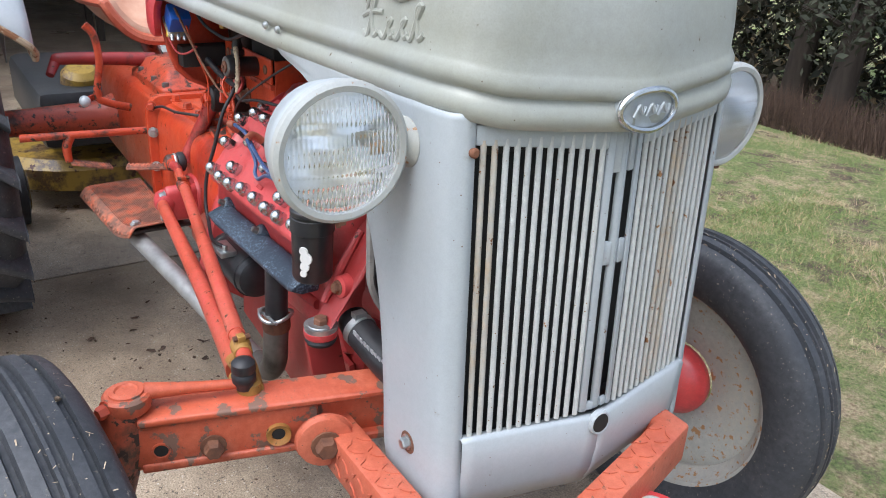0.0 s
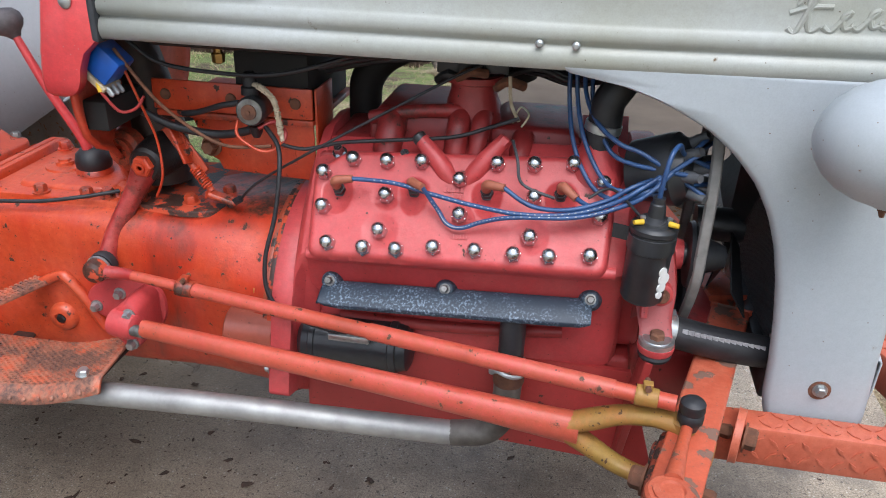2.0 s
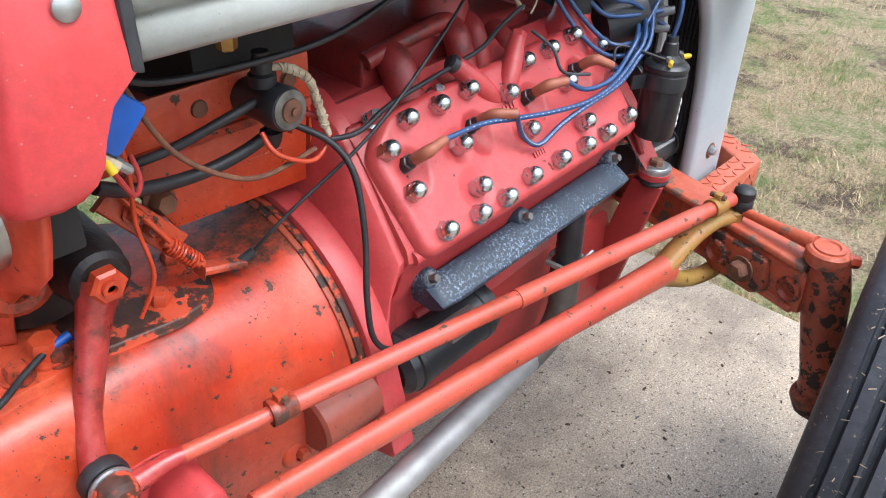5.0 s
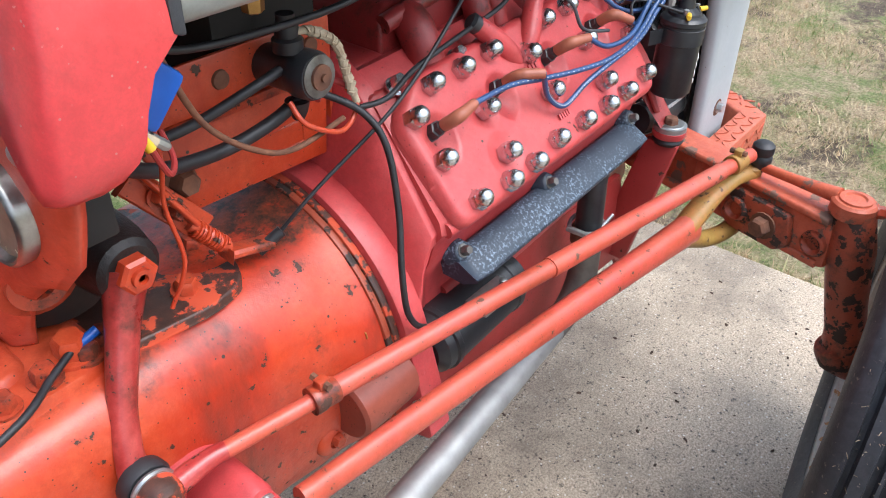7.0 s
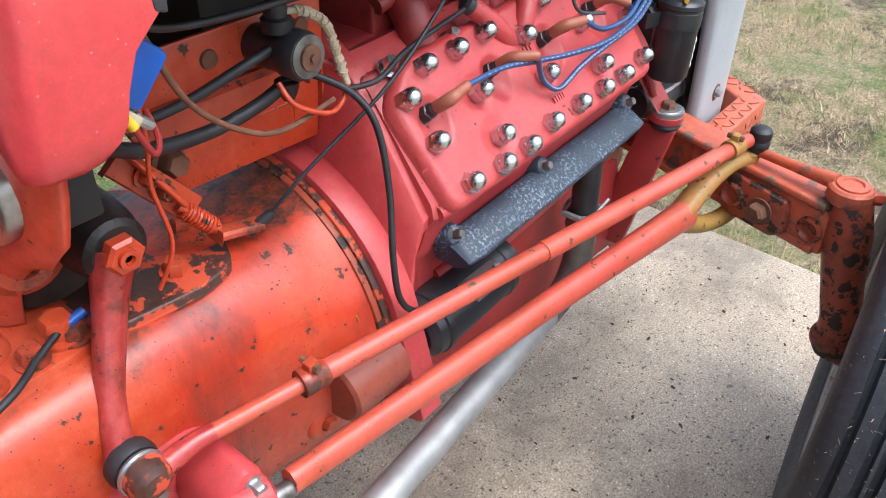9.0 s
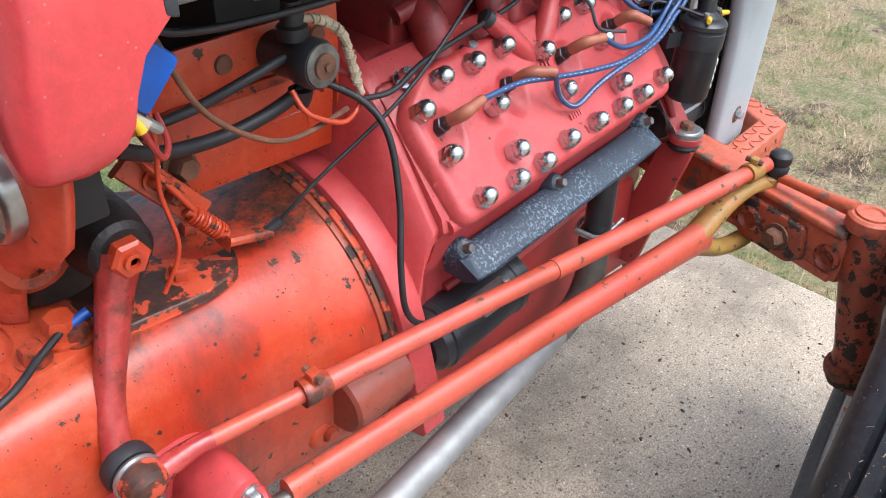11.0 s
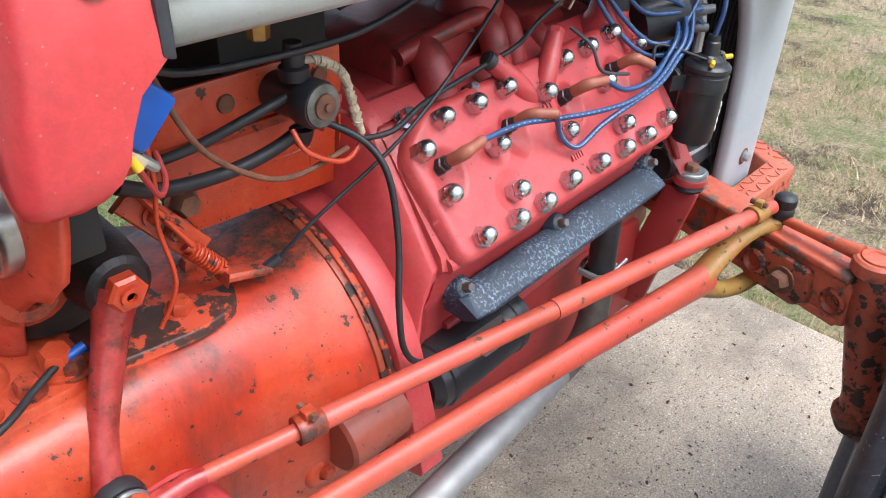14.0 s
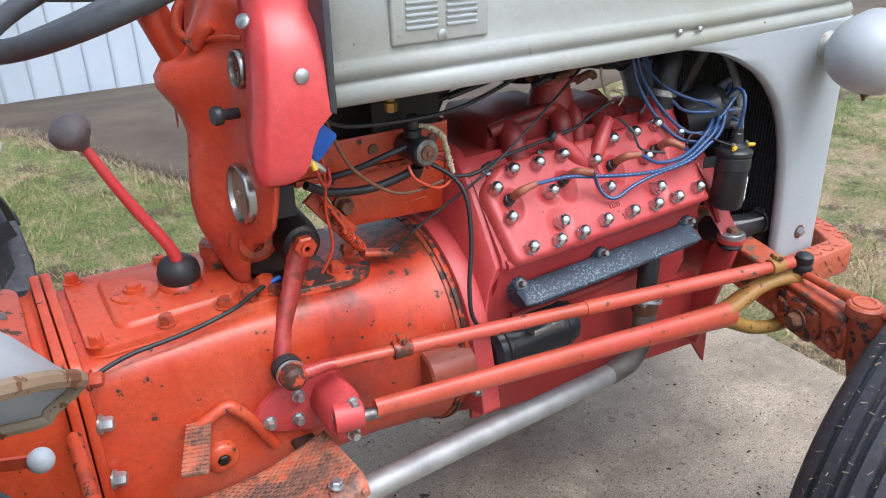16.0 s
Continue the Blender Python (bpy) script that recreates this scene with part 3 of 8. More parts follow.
def shed():
    """Long shed with ribbed steel siding beyond the drive."""
    s = thing("shed", "long shed with white ribbed steel siding tinted blue for shade", "shed", "", "", (0, 0, 0))
    x0, x1, y, h = -1.0, 14.0, 6.4, 3.2
    bm = B()
    box(bm, (x0, y, -0.5), (x1, y + 6, h))
    part("wall", bm, SIDING, s)
    rib = B()
    box(rib, (-0.014, -0.012, -0.40), (0.014, 0.0, h))
    first = part("rib", rib, SIDING, s, bevel=0.004)
    first.location = (x0 + 0.1, y, 0)
    for k in range(1, 62):
        o = first.copy()
        scene.collection.objects.link(o)
        o.location = (x0 + 0.1 + 0.228 * k, y, 0)
    bm = B()
    loft(bm, [[(x, y - 0.35, h - 0.02), (x, y + 3, h + 1.3), (x, y + 6.35, h - 0.02), (x, y + 3, h + 1.2)] for x in (x0 - 0.3, x1 + 0.3)])
    part("roof", bm, SIDING, s)
    return s


shed()


def garage():
    """Open garage behind the tractor, dark inside."""
    g = thing("garage", "white-sided garage with its wide door open", "garage")
    x, y0, y1, h = -5.2, -3.6, 1.6, 3.0
    for lo, hi in (((x - 0.12, y0, 0), (x, -2.2, h)), ((x - 0.12, 0.9, 0), (x, y1, h)), ((x - 0.12, -2.2, 2.1), (x, 0.9, h)),
                   ((x - 6, y0, 0), (x - 0.12, y0 + 0.12, h)), ((x - 6, y1 - 0.12, 0), (x - 0.12, y1, h)), ((x - 6.12, y0, 0), (x - 6, y1, h))):
        bm = B()
        box(bm, lo, hi)
        part("wall", bm, WHITE, g)
    for k in range(9):
        bm = B()
        box(bm, (x, -2.25, 2.1 + 0.1 * k), (x + 0.012, 0.95, 2.19 + 0.1 * k))
        part("board", bm, WHITE, g, bevel=0.003)
    bm = B()
    prism(bm, [(x - 6.4, y0 - 0.3, h), (x - 6.4, (y0 + y1) / 2, h + 1.5), (x - 6.4, y1 + 0.3, h)], (6.6, 0, 0))
    part("roof", bm, ASPHALT, g)
    bm = B()
    box(bm, (x - 6, y0, -0.1), (x - 0.0, y1, 0.0))
    part("floor_slab", bm, CONCRETE, g)
    return g


garage()

# ---- the tractor: sheet metal ----
tractor = thing("tractor", "vintage red and grey farm tractor with a V8 engine", "tractor")
CY = 0.015                      # middle line of the sheet metal
HALF = 0.240


def hood_plan(inset=0.0, n=44):
    """Right-hand outline of the hood in plan, rear to nose, then mirrored."""
    right = [(-0.74, -HALF), (-0.50, -HALF), (-0.25, -HALF), (0.0, -HALF), (0.2, -HALF), (0.33, -HALF), (0.385, -0.239), (0.418, -0.232), (0.443, -0.216), (0.460, -0.190), (0.470, -0.155), (0.479, -0.11), (0.488, -0.06), (0.495, -0.02)]
    out = []
    for i, (x, y) in enumerate(right):
        a, b = right[max(i - 1, 0)], right[min(i + 1, len(right) - 1)]
        tx, ty = b[0] - a[0], b[1] - a[1]
        k = math.hypot(tx, ty)
        nx, ny = -ty / k, tx / k
        if i == 0:
            nx, ny = 0.0, 1.0
        out.append((x + nx * inset, min(y + ny * inset, -0.004)))
    return out


def hood():
    bm = B()
    # inset from the outline and height over the lower lip
    prof = [(0.010, 0.002), (0.003, 0.0), (0.0, 0.004), (-0.003, 0.012), (-0.003, 0.020), (0.001, 0.028), (0.006, 0.0315), (0.0062, 0.0345), (0.001, 0.038), (-0.001, 0.045), (-0.001, 0.052),
            (0.004, 0.060), (0.0065, 0.064), (0.007, 0.09), (0.010, 0.12), (0.0145, 0.145), (0.024, 0.168), (0.040, 0.187), (0.065, 0.203), (0.10, 0.214), (0.14, 0.221), (0.19, 0.2255), (0.235, 0.227)]
    rings = []
    for d, h in prof:
        half = []
        for i, (x, y) in enumerate(hood_plan(min(d, 0.04))):
            k = max(0.0, 1 - max(d - 0.04, 0) / 0.2)
            front = max(0.0, (x - 0.30) / 0.20)
            lip = 1.106 + (0.008 * max(0, (x - 0.0) / 0.42) if x > 0 else 0) - (0.024 * max(0.0, (x - 0.43) / 0.065) if x > 0.43 else 0)
            z = lip + h + (0.010 * (x + 0.74) if h > 0.15 else 0.0)
            half.append((x - 0.5 * max(d - 0.04, 0) * front, y * k, z))
        ring = [(x, CY + y, z) for x, y, z in half] + [(x, CY - y, z) for x, y, z in reversed(half)]
        rings.append(ring)
    loft(bm, rings, closed=False, caps=False)
    ob = part("hood", bm, HOOD, tractor, "chalky grey hood with rolled double beading", angle=60)
    s = ob.modifiers.new("sheet", "SOLIDIFY")
    s.thickness, s.offset = 0.003, -1
    # hatch with two rows of louvres
    y = CY - HALF + 0.0058
    bm = B()
    box(bm, (-0.650, y - 0.0045, 1.178), (-0.488, y + 0.004, 1.262))
    d = part("hood_hatch", bm, HOOD, ob, "rounded hatch door with louvres", bevel=0.006, segs=3)
    for col in (-0.602, -0.536):
        for k in range(7):
            bm = B()
            box(bm, (col - 0.026, y - 0.0075, 1.199 + k * 0.0085), (col + 0.026, y - 0.004, 1.2035 + k * 0.0085))
            part("louvre", bm, PANEL, ob, bevel=0.0015)
    bm = B()
    lathe(bm, (-0.569, y - 0.004, 1.187), (0, -1, 0), [(0, 0.008), (0.002, 0.008), (0.003, 0.006)], 14)
    part("screw", bm, ZINC, ob)
    for x in (-0.091, -0.042):
        bm = B()
        lathe(bm, (x, CY - HALF - 0.002, 1.1405), (0, -1, 0), [(0, 0.006), (0.004, 0.0055), (0.006, 0.003)], 12)
        part("rivet", bm, ZINC, ob)
    # raised flowing badge pressed into the side, left as plain strokes
    ys = CY - HALF + 0.005
    bm = B()
    yb = ys + 0.0035
    for k, (x, h) in enumerate(((0.226, 0.046), (0.268, 0.024), (0.300, 0.024), (0.332, 0.040))):
        z = 1.172 + 0.004 * k
        tube(bm, [(x - 0.008, yb, z + 0.006), (x + 0.002, yb, z), (x + 0.014, yb, z + h * 0.6), (x + 0.022, yb, z + h), (x + 0.014, yb, z + h * 0.8), (x + 0.018, yb, z + 0.004), (x + 0.030, yb, z + 0.010)], 0.0046, 8, 5)
    tube(bm, [(0.226, yb, 1.206), (0.245, yb, 1.228), (0.275, yb, 1.232), (0.305, yb, 1.226), (0.345, yb, 1.236)], [0.003, 0.005, 0.0042, 0.004, 0.003], 8, 5)
    tube(bm, [(0.218, yb, 1.196), (0.240, yb, 1.204), (0.268, yb, 1.206)], 0.004, 8, 4)
    part("badge", bm, HOOD, ob, "pressed flowing badge strokes")
    # oval nose badge
    ex, ez = 0.4975, 1.120
    bm = B()
    ring = []
    for k in range(40):
        a = 2 * math.pi * k / 40
        ring.append((ex + 0.006 - abs(math.cos(a)) * 0.006, CY + 0.046 * math.cos(a), ez + 0.0245 * math.sin(a)))
    tube(bm, ring + [ring[0]], 0.0042, 8, 1)
    part("oval_badge", bm, CHROME, ob, "chrome-rimmed oval nose badge")
    bm = B()
    prism(bm, [(x - 0.003, y2, z2) for x, y2, z2 in ring[:-1]], (-0.012, 0, 0))
    part("badge_field", bm, PANEL, ob)
    bm = B()
    for k in range(3):
        a = -0.028 + 0.020 * k
        tube(bm, [(ex + 0.005, CY + a, ez - 0.007), (ex + 0.006, CY + a + 0.007, ez + 0.007), (ex + 0.006, CY + a + 0.013, ez - 0.003), (ex + 0.005, CY + a + 0.018, ez + 0.005)], 0.0022, 6, 4)
    part("badge_strokes", bm, PANEL, ob)
    return ob


hood()

ARCH = [(-0.062, 1.106), (0.0, 1.097), (0.050, 1.084), (0.105, 1.061), (0.150, 1.036), (0.190, 1.004), (0.225, 0.964), (0.250, 0.920), (0.268, 0.872), (0.282, 0.815), (0.292, 0.75), (0.299, 0.68), (0.302, 0.62), (0.307, 0.590), (0.318, 0.568), (0.335, 0.556)]


def grille_x(z):
    return 0.437 + (1.104 - z) * 0.041


def side_panel(side):
    """Grille shroud side: flat cheek with the engine arch cut out, rolled round to the grille."""
    bm = B()
    y0 = HALF - 0.001
    zs = [1.119, 1.111] + [1.104 - 0.0137 * k for k in range(41)]
    xa = [x for x, _ in ARCH]
    za = [z for _, z in ARCH]
    rings = []
    for z in zs:
        xe = float(np.interp(-z, [-v for v in za], xa))
        gx = grille_x(z)
        low = max(0.0, 0.585 - z) * 0.9
        row = [(xe, y0 - 0.020), (xe - 0.001, y0 - 0.012), (xe + 0.002, y0 - 0.003), (xe + 0.008, y0)]
        row += [(xe + 0.008 + (gx - 0.055 - xe - 0.008) * k / 6, y0) for k in range(1, 7)]
        row += [(gx - 0.034, y0 - 0.001), (gx - 0.018, y0 - 0.004), (gx - 0.008, y0 - 0.009), (gx - 0.002, y0 - 0.020), (gx + 0.002, y0 - 0.031)]
        rings.append([(x - low * max(0, (x - 0.36)) * 3, CY + side * y, z) for x, y in row])
    loft(bm, rings, closed=False, caps=False)
    ob = part("grille_shroud_side", bm, PANEL, tractor, "pale grey shroud side with rust-flecked edges", angle=50)
    s = ob.modifiers.new("sheet", "SOLIDIFY")
    s.thickness, s.offset = 0.003, 0
    # recessed bolt near the lower corner
    bm = B()
    lathe(bm, (0.376, CY + side * (y0 + 0.0005), 0.645), (0, side, 0), [(0, 0.0175), (0.0015, 0.0165), (0.0018, 0.012)], 20)
    part("bolt_hole", bm, RUST, ob)
    bolt("shroud_bolt", (0.376, CY + side * (y0 + 0.002), 0.646), (0, side, 0), 0.0085, 0.009, ZINC, ob)
    return ob


side_panel(-1)
side_panel(1)


def grille():
    top, bot = 1.088, 0.690
    g = part("grille_centre", prism_centre(), PANEL, tractor, "grey centre strip of the grille with long slots", bevel=0.002)
    for side in (-1, 1):
        c0, c1 = 0.030, 0.207
        n = 12
        for k in range(n):
            u = (k + 0.5) / n
            y = CY + side * (c1 - 0.004 - (c1 - c0 - 0.004) * u)
            dx = 0.033 * u
            bm = B()
            a, b = V(grille_x(top) + dx + 0.001, y, top), V(grille_x(bot) + dx + 0.001, y, bot)
            rings = []
            for p in (a, a.lerp(b, 0.5), b):
                rings.append([p + V(0.0030 * math.cos(t) - 0.001, 0.0040 * math.sin(t), 0) for t in [math.pi * j / 6 - math.pi / 2 for j in range(7)]] + [p + V(-0.0025, -0.0038 * s2, 0) for s2 in (-1, 1)])
            loft(bm, rings)
            part("slat", bm, RUST_SLAT if (side == -1 and k < 2) or (side == 1 and k in (4, 5, 6)) else SLAT, g, angle=70)
        # top rail, lower apron, dark backing
        bm = B()
        xa, xb = grille_x(1.09), grille_x(1.09) + 0.034
        prism(bm, [(xa + 0.002, CY + side * c1, 1.082), (xb + 0.002, CY + side * c0, 1.066), (xb + 0.002, CY + side * c0, 1.091), (xa + 0.002, CY + side * c1, 1.107)], (-0.010, 0, 0))
        part("top_rail", bm, PANEL, g, bevel=0.003)
        bm = B()
        rings = []
        for z, fx, t in ((0.692, -0.006, 0), (0.693, 0.006, 0.0), (0.688, 0.010, 0.0), (0.64, 0.011, 0.006), (0.60, 0.008, 0.014), (0.565, -0.002, 0.024), (0.545, -0.022, 0.036), (0.540, -0.05, 0.05)):
            rings.append([(grille_x(z) + fx + 0.036 * u - 0.5 * t, CY + side * (c1 + 0.004 - (c1 + 0.004) * u) * (1 - t), z - 0.010 * u) for u in [j / 10 for j in range(11)]])
        loft(bm, rings, closed=False, caps=False)
        ap = part("apron", bm, PANEL, g, "grey rolled apron below the slats", angle=60)
        ap.modifiers.new("sheet", "SOLIDIFY").thickness = 0.003
    bm = B()
    lathe(bm, (grille_x(1.074) + 0.004, CY - 0.210, 1.075), (1, 0, 0), [(-0.01, 0.006), (0.002, 0.006), (0.004, 0.004)], 12)
    part("rusty_clip", bm, RUST, g)
    return g


def prism_centre():
    bm = B()
    def X(z):
        return grille_x(z) + 0.036
    for side in (-1, 1):
        # ladder of plates that leave two long slots
        for y0, y1, z0, z1 in ((0.0, 0.007, 0.69, 1.092), (0.0195, 0.030, 0.69, 1.092), (0.007, 0.0195, 1.035, 1.092), (0.007, 0.0195, 0.910, 0.943), (0.007, 0.0195, 0.69, 0.703)):
            prism(bm, [(X(z0), CY + side * y0, z0), (X(z0) - 0.003, CY + side * y1, z0), (X(z1) - 0.003, CY + side * y1, z1), (X(z1), CY + side * y0, z1)], (-0.006, 0, 0))
    return bm


grille()
# black disc stands for the shade inside the crank hole
bm = B()
lathe(bm, (grille_x(0.672) + 0.0465, CY, 0.672), (1, 0, 0.05), [(-0.012, 0.0145), (0.001, 0.0145), (0.002, 0.0135)], 20)
hole = part("crank_hole", bm, DARKVOID, tractor, "dark round crank hole")
bm = B()
lathe(bm, (grille_x(0.672) + 0.0455, CY, 0.672), (1, 0, 0.05), [(-0.006, 0.0190), (0.001, 0.0185), (0.003, 0.0165), (0.002, 0.0145), (-0.006, 0.0140)], 24, caps=False)
part("hole_rim", bm, PANEL, hole)


def radiator():
    bm = B()
    box(bm, (0.322, CY - 0.205, 0.60), (0.395, CY + 0.205, 1.085))
    r = part("radiator", bm, CORE, tractor, "black finned radiator", bevel=0.004)
    bm = B()
    for k in range(52):
        y = CY - 0.200 + 0.4 * k / 51
        box(bm, (0.3175, y - 0.0016, 0.645), (0.323, y + 0.0016, 1.05))
    fins = part("fin_core", bm, FIN, r)
    fins["kind"] = "stuff"
    bm = B()
    box(bm, (0.30, CY - 0.200, 1.05), (0.40, CY + 0.200, 1.10))
    part("header_tank", bm, BLACK, r, bevel=0.012)
    bm = B()
    box(bm, (0.30, CY - 0.200, 0.585), (0.40, CY + 0.200, 0.645))
    part("lower_tank", bm, BLACK, r, bevel=0.012)


radiator()


def headlight(side):
    c = V(0.357, CY + side * 0.335, 1.068 if side < 0 else 1.050)
    ax = V(0.995, side * 0.02, -0.03).normalized()
    bm = B()
    lathe(bm, c, ax, [(-0.104, 0.0), (-0.103, 0.014), (-0.097, 0.030), (-0.085, 0.047), (-0.068, 0.061), (-0.045, 0.072), (-0.020, 0.078), (-0.018, 0.0795), (-0.002, 0.081), (0.0, 0.080)], 40, caps=False)
    b = part("headlight", bm, PANEL, tractor, "round grey headlight with ribbed glass", angle=50)
    bm = B()
    lathe(bm, c, ax, [(-0.004, 0.0805), (0.002, 0.0835), (0.010, 0.0828), (0.014, 0.078), (0.013, 0.0715), (0.008, 0.070), (0.004, 0.071)], 40, caps=False)
    part("rim", bm, LAMP_RIM, b, "rust-edged retaining ring")
    bm = B()
    lathe(bm, c, ax, [(-0.088, 0.0), (-0.086, 0.012), (-0.076, 0.032), (-0.055, 0.052), (-0.028, 0.065), (0.002, 0.0715)], 40, caps=False)
    part("reflector", bm, REFLECTOR, b)
    bm = B()
    a, s, u = basis(ax)
    n = 130
    grid = []
    for i in range(n + 1):
        row = []
        for j in range(n + 1):
            p, q = (i / n * 2 - 1) * 0.0715, (j / n * 2 - 1) * 0.0715
            r = math.hypot(p, q)
            if r > 0.0715:
                p, q = p * 0.0715 / r, q * 0.0715 / r
                r = 0.0715
            bulge = 0.010 + 0.010 * (1 - (r / 0.0715) ** 2) + 0.0006 * math.sin(p * 1150) * (0.6 + 0.4 * math.cos(q * 130)) + 0.0005 * math.sin(q * 430) * (1 if r < 0.066 else 0)
            row.append(bm.verts.new(c + a * bulge + s * p + u * q))
        grid.append(row)
    for i in range(n):
        for j in range(n):
            try:
                bm.faces.new((grid[i][j], grid[i + 1][j], grid[i + 1][j + 1], grid[i][j + 1]))
            except ValueError:
                pass
    bmesh.ops.remove_doubles(bm, verts=bm.verts, dist=0.0004)
    glass = part("lens", bm, LENS, b, "ribbed clear glass", angle=80)
    glass.visible_shadow = False
    bm = B()
    rod(bm, c + V(-0.006, 0, -0.084), c + V(-0.004, 0, -0.094), 0.005, 0.003, 8)
    box(bm, tuple(c + V(-0.010, -0.004, -0.087)), tuple(c + V(0.008, 0.004, -0.081)))
    part("rim_screw", bm, RUST, b)
    bm = B()
    w = CY + side * (HALF - 0.001)
    lathe(bm, (0.345, w, 1.066), (0, side, 0), [(-0.004, 0.031), (0.003, 0.031), (0.007, 0.027), (0.014, 0.021), (0.024, 0.017), (0.032, 0.0165), (0.045, 0.016)], 24)
    part("stalk", bm, RUSTY_RIM, b, "flared mounting stalk")


headlight(-1)
headlight(1)

# ---- the tractor: engine ----
SLOPE = 0.045                    # the engine sits nose-up


def E(x, y, z):
    return V(x, y, z + SLOPE * (x + 0.2))


DECK_O = V(-0.2, -0.228, 0.82)
DECK_U = V(1, 0, SLOPE).normalized()
DECK_N = V(0.0286, -0.772, 0.636).normalized()
DECK_V = DECK_N.cross(DECK_U) if DECK_N.cross(DECK_U).z > 0 else DECK_U.cross(DECK_N)


def D(u, v, n=0.0):
    """A place on the right cylinder head: along, up the bank, and out of it."""
    return DECK_O + DECK_U * u + DECK_V * v + DECK_N * n


def rounded(pts, r, k=5):
    """Rounds the corners of a 2D outline."""
    out = []
    n = len(pts)
    for i in range(n):
        p, a, b = Vector(pts[i]), Vector(pts[i - 1]), Vector(pts[(i + 1) % n])
        da, db = (a - p), (b - p)
        ra = min(r, da.length * 0.45, db.length * 0.45)
        p0, p1 = p + da.normalized() * ra, p + db.normalized() * ra
        for j in range(k + 1):
            t = j / k
            out.append(tuple((1 - t) ** 2 * p0 + 2 * t * (1 - t) * p + t * t * p1))
    return out


def thing_part(name):
    o = new(name)
    o.empty_display_size = 0.05
    o.parent = tractor
    return o


NUTS = [(-0.200, -0.002), (-0.141, -0.006), (-0.088, -0.006), (-0.030, 0.001), (0.035, 0.0), (0.094, -0.002), (0.148, -0.002), (0.208, 0.003),
        (-0.216, 0.058), (-0.222, 0.115), (-0.175, 0.139), (-0.119, 0.138), (-0.062, 0.140), (-0.115, 0.082), (-0.119, 0.0235), (0.001, 0.1125), (0.006, 0.056), (0.117, 0.027),
        (0.058, 0.142), (0.116, 0.143), (0.176, 0.147), (0.119, 0.090), (0.222, 0.118), (0.220, 0.064)]
PLUGS = [(-0.196, 0.092), (-0.072, 0.097), (0.045, 0.098), (0.160, 0.102)]


def cylinder_head():
    base = rounded([(-0.236, -0.024), (0.236, -0.026), (0.242, 0.050), (0.246, 0.150), (0.190, 0.165), (-0.190, 0.160), (-0.243, 0.122)], 0.022)
    bm = B()
    def ring(k, n):
        return [D(-0.005 + (u + 0.005) * k, 0.065 + (v - 0.065) * k, n) for u, v in base]
    loft(bm, [ring(1.0, -0.040), ring(1.0, -0.0215), ring(0.992, -0.019)])
    head = part("cylinder_head", bm, RED, tractor, "pinkish red cast cylinder head with chrome nuts", angle=60)
    # crowned top with wells round the plugs and small pockets
    poly = np.array(base)
    us, vs = np.linspace(-0.256, 0.250, 150), np.linspace(-0.028, 0.170, 62)
    gu, gv = np.meshgrid(us, vs, indexing="ij")
    near = np.full(gu.shape, 1.0)
    inside = np.zeros(gu.shape, bool)
    for (ax_, ay_), (bx_, by_) in zip(poly, np.roll(poly, -1, 0)):
        dx, dy = bx_ - ax_, by_ - ay_
        t = np.clip(((gu - ax_) * dx + (gv - ay_) * dy) / (dx * dx + dy * dy + 1e-12), 0, 1)
        near = np.minimum(near, np.hypot(gu - ax_ - t * dx, gv - ay_ - t * dy))
        if abs(dy) > 1e-9:
            inside ^= ((ay_ > gv) != (by_ > gv)) & (gu < dx * (gv - ay_) / dy + ax_)
    sd = np.where(inside, near, -near)
    k = np.clip(sd / 0.012, 0, 1)
    h = -0.0195 + 0.0155 * np.sqrt(1 - (1 - k) ** 2)
    for u, v in PLUGS:
        # each well opens toward the lower edge
        r = np.hypot((gu - u) * 1.0, (gv - v + 0.006) * np.where(gv < v, 0.62, 1.0))
        h -= 0.0135 * np.clip(1.15 - r / 0.021, 0, 1) ** 0.8
    for u, v, r0 in ((-0.119, 0.0235, 0.022), (0.117, 0.027, 0.022), (0.006, 0.056, 0.018), (-0.115, 0.082, 0.018)):
        h -= 0.005 * np.clip(1.3 - np.hypot(gu - u, gv - v) / r0, 0, 1) ** 0.7
    h -= 0.0015 * np.exp(-((gv - 0.075) / 0.03) ** 2) * (sd > 0.02)
    bm = B()
    # the outermost ring of points is drawn in to the outline
    su, sv = np.gradient(sd, us, vs)
    pull = np.where(sd < 0, sd, 0)
    pu, pv = gu - pull * su, gv - pull * sv
    grid = [[bm.verts.new(D(pu[i, j], pv[i, j], h[i, j])) if sd[i, j] > -0.0046 else None for j in range(len(vs))] for i in range(len(us))]
    for i in range(len(us) - 1):
        for j in range(len(vs) - 1):
            q = (grid[i][j], grid[i + 1][j], grid[i + 1][j + 1], grid[i][j + 1])
            if None not in q:
                bm.faces.new(q)
    part("head_crown", bm, RED, head, angle=70)
    # one chrome acorn nut and its copies
    bm = B()
    lathe(bm, (0, 0, -0.004), (0, 0, 1), [(0, 0.0132), (0.0125, 0.0132), (0.0146, 0.0121)], 6)
    lathe(bm, (0, 0, 0.0095), (0, 0, 1), [(0, 0.0115), (0.006, 0.0114), (0.0095, 0.0103), (0.0130, 0.0076), (0.0150, 0.0038), (0.0155, 0.0)], 18)
    rot = DECK_N.to_track_quat("Z", "Y").to_matrix().to_4x4()
    first = part("acorn_nut", bm, CHROME, head, "chrome acorn nut", angle=35)
    rng = random.Random(2)
    for i, (u, v) in enumerate(NUTS):
        o = first if i == 0 else first.copy()
        if i:
            scene.collection.objects.link(o)
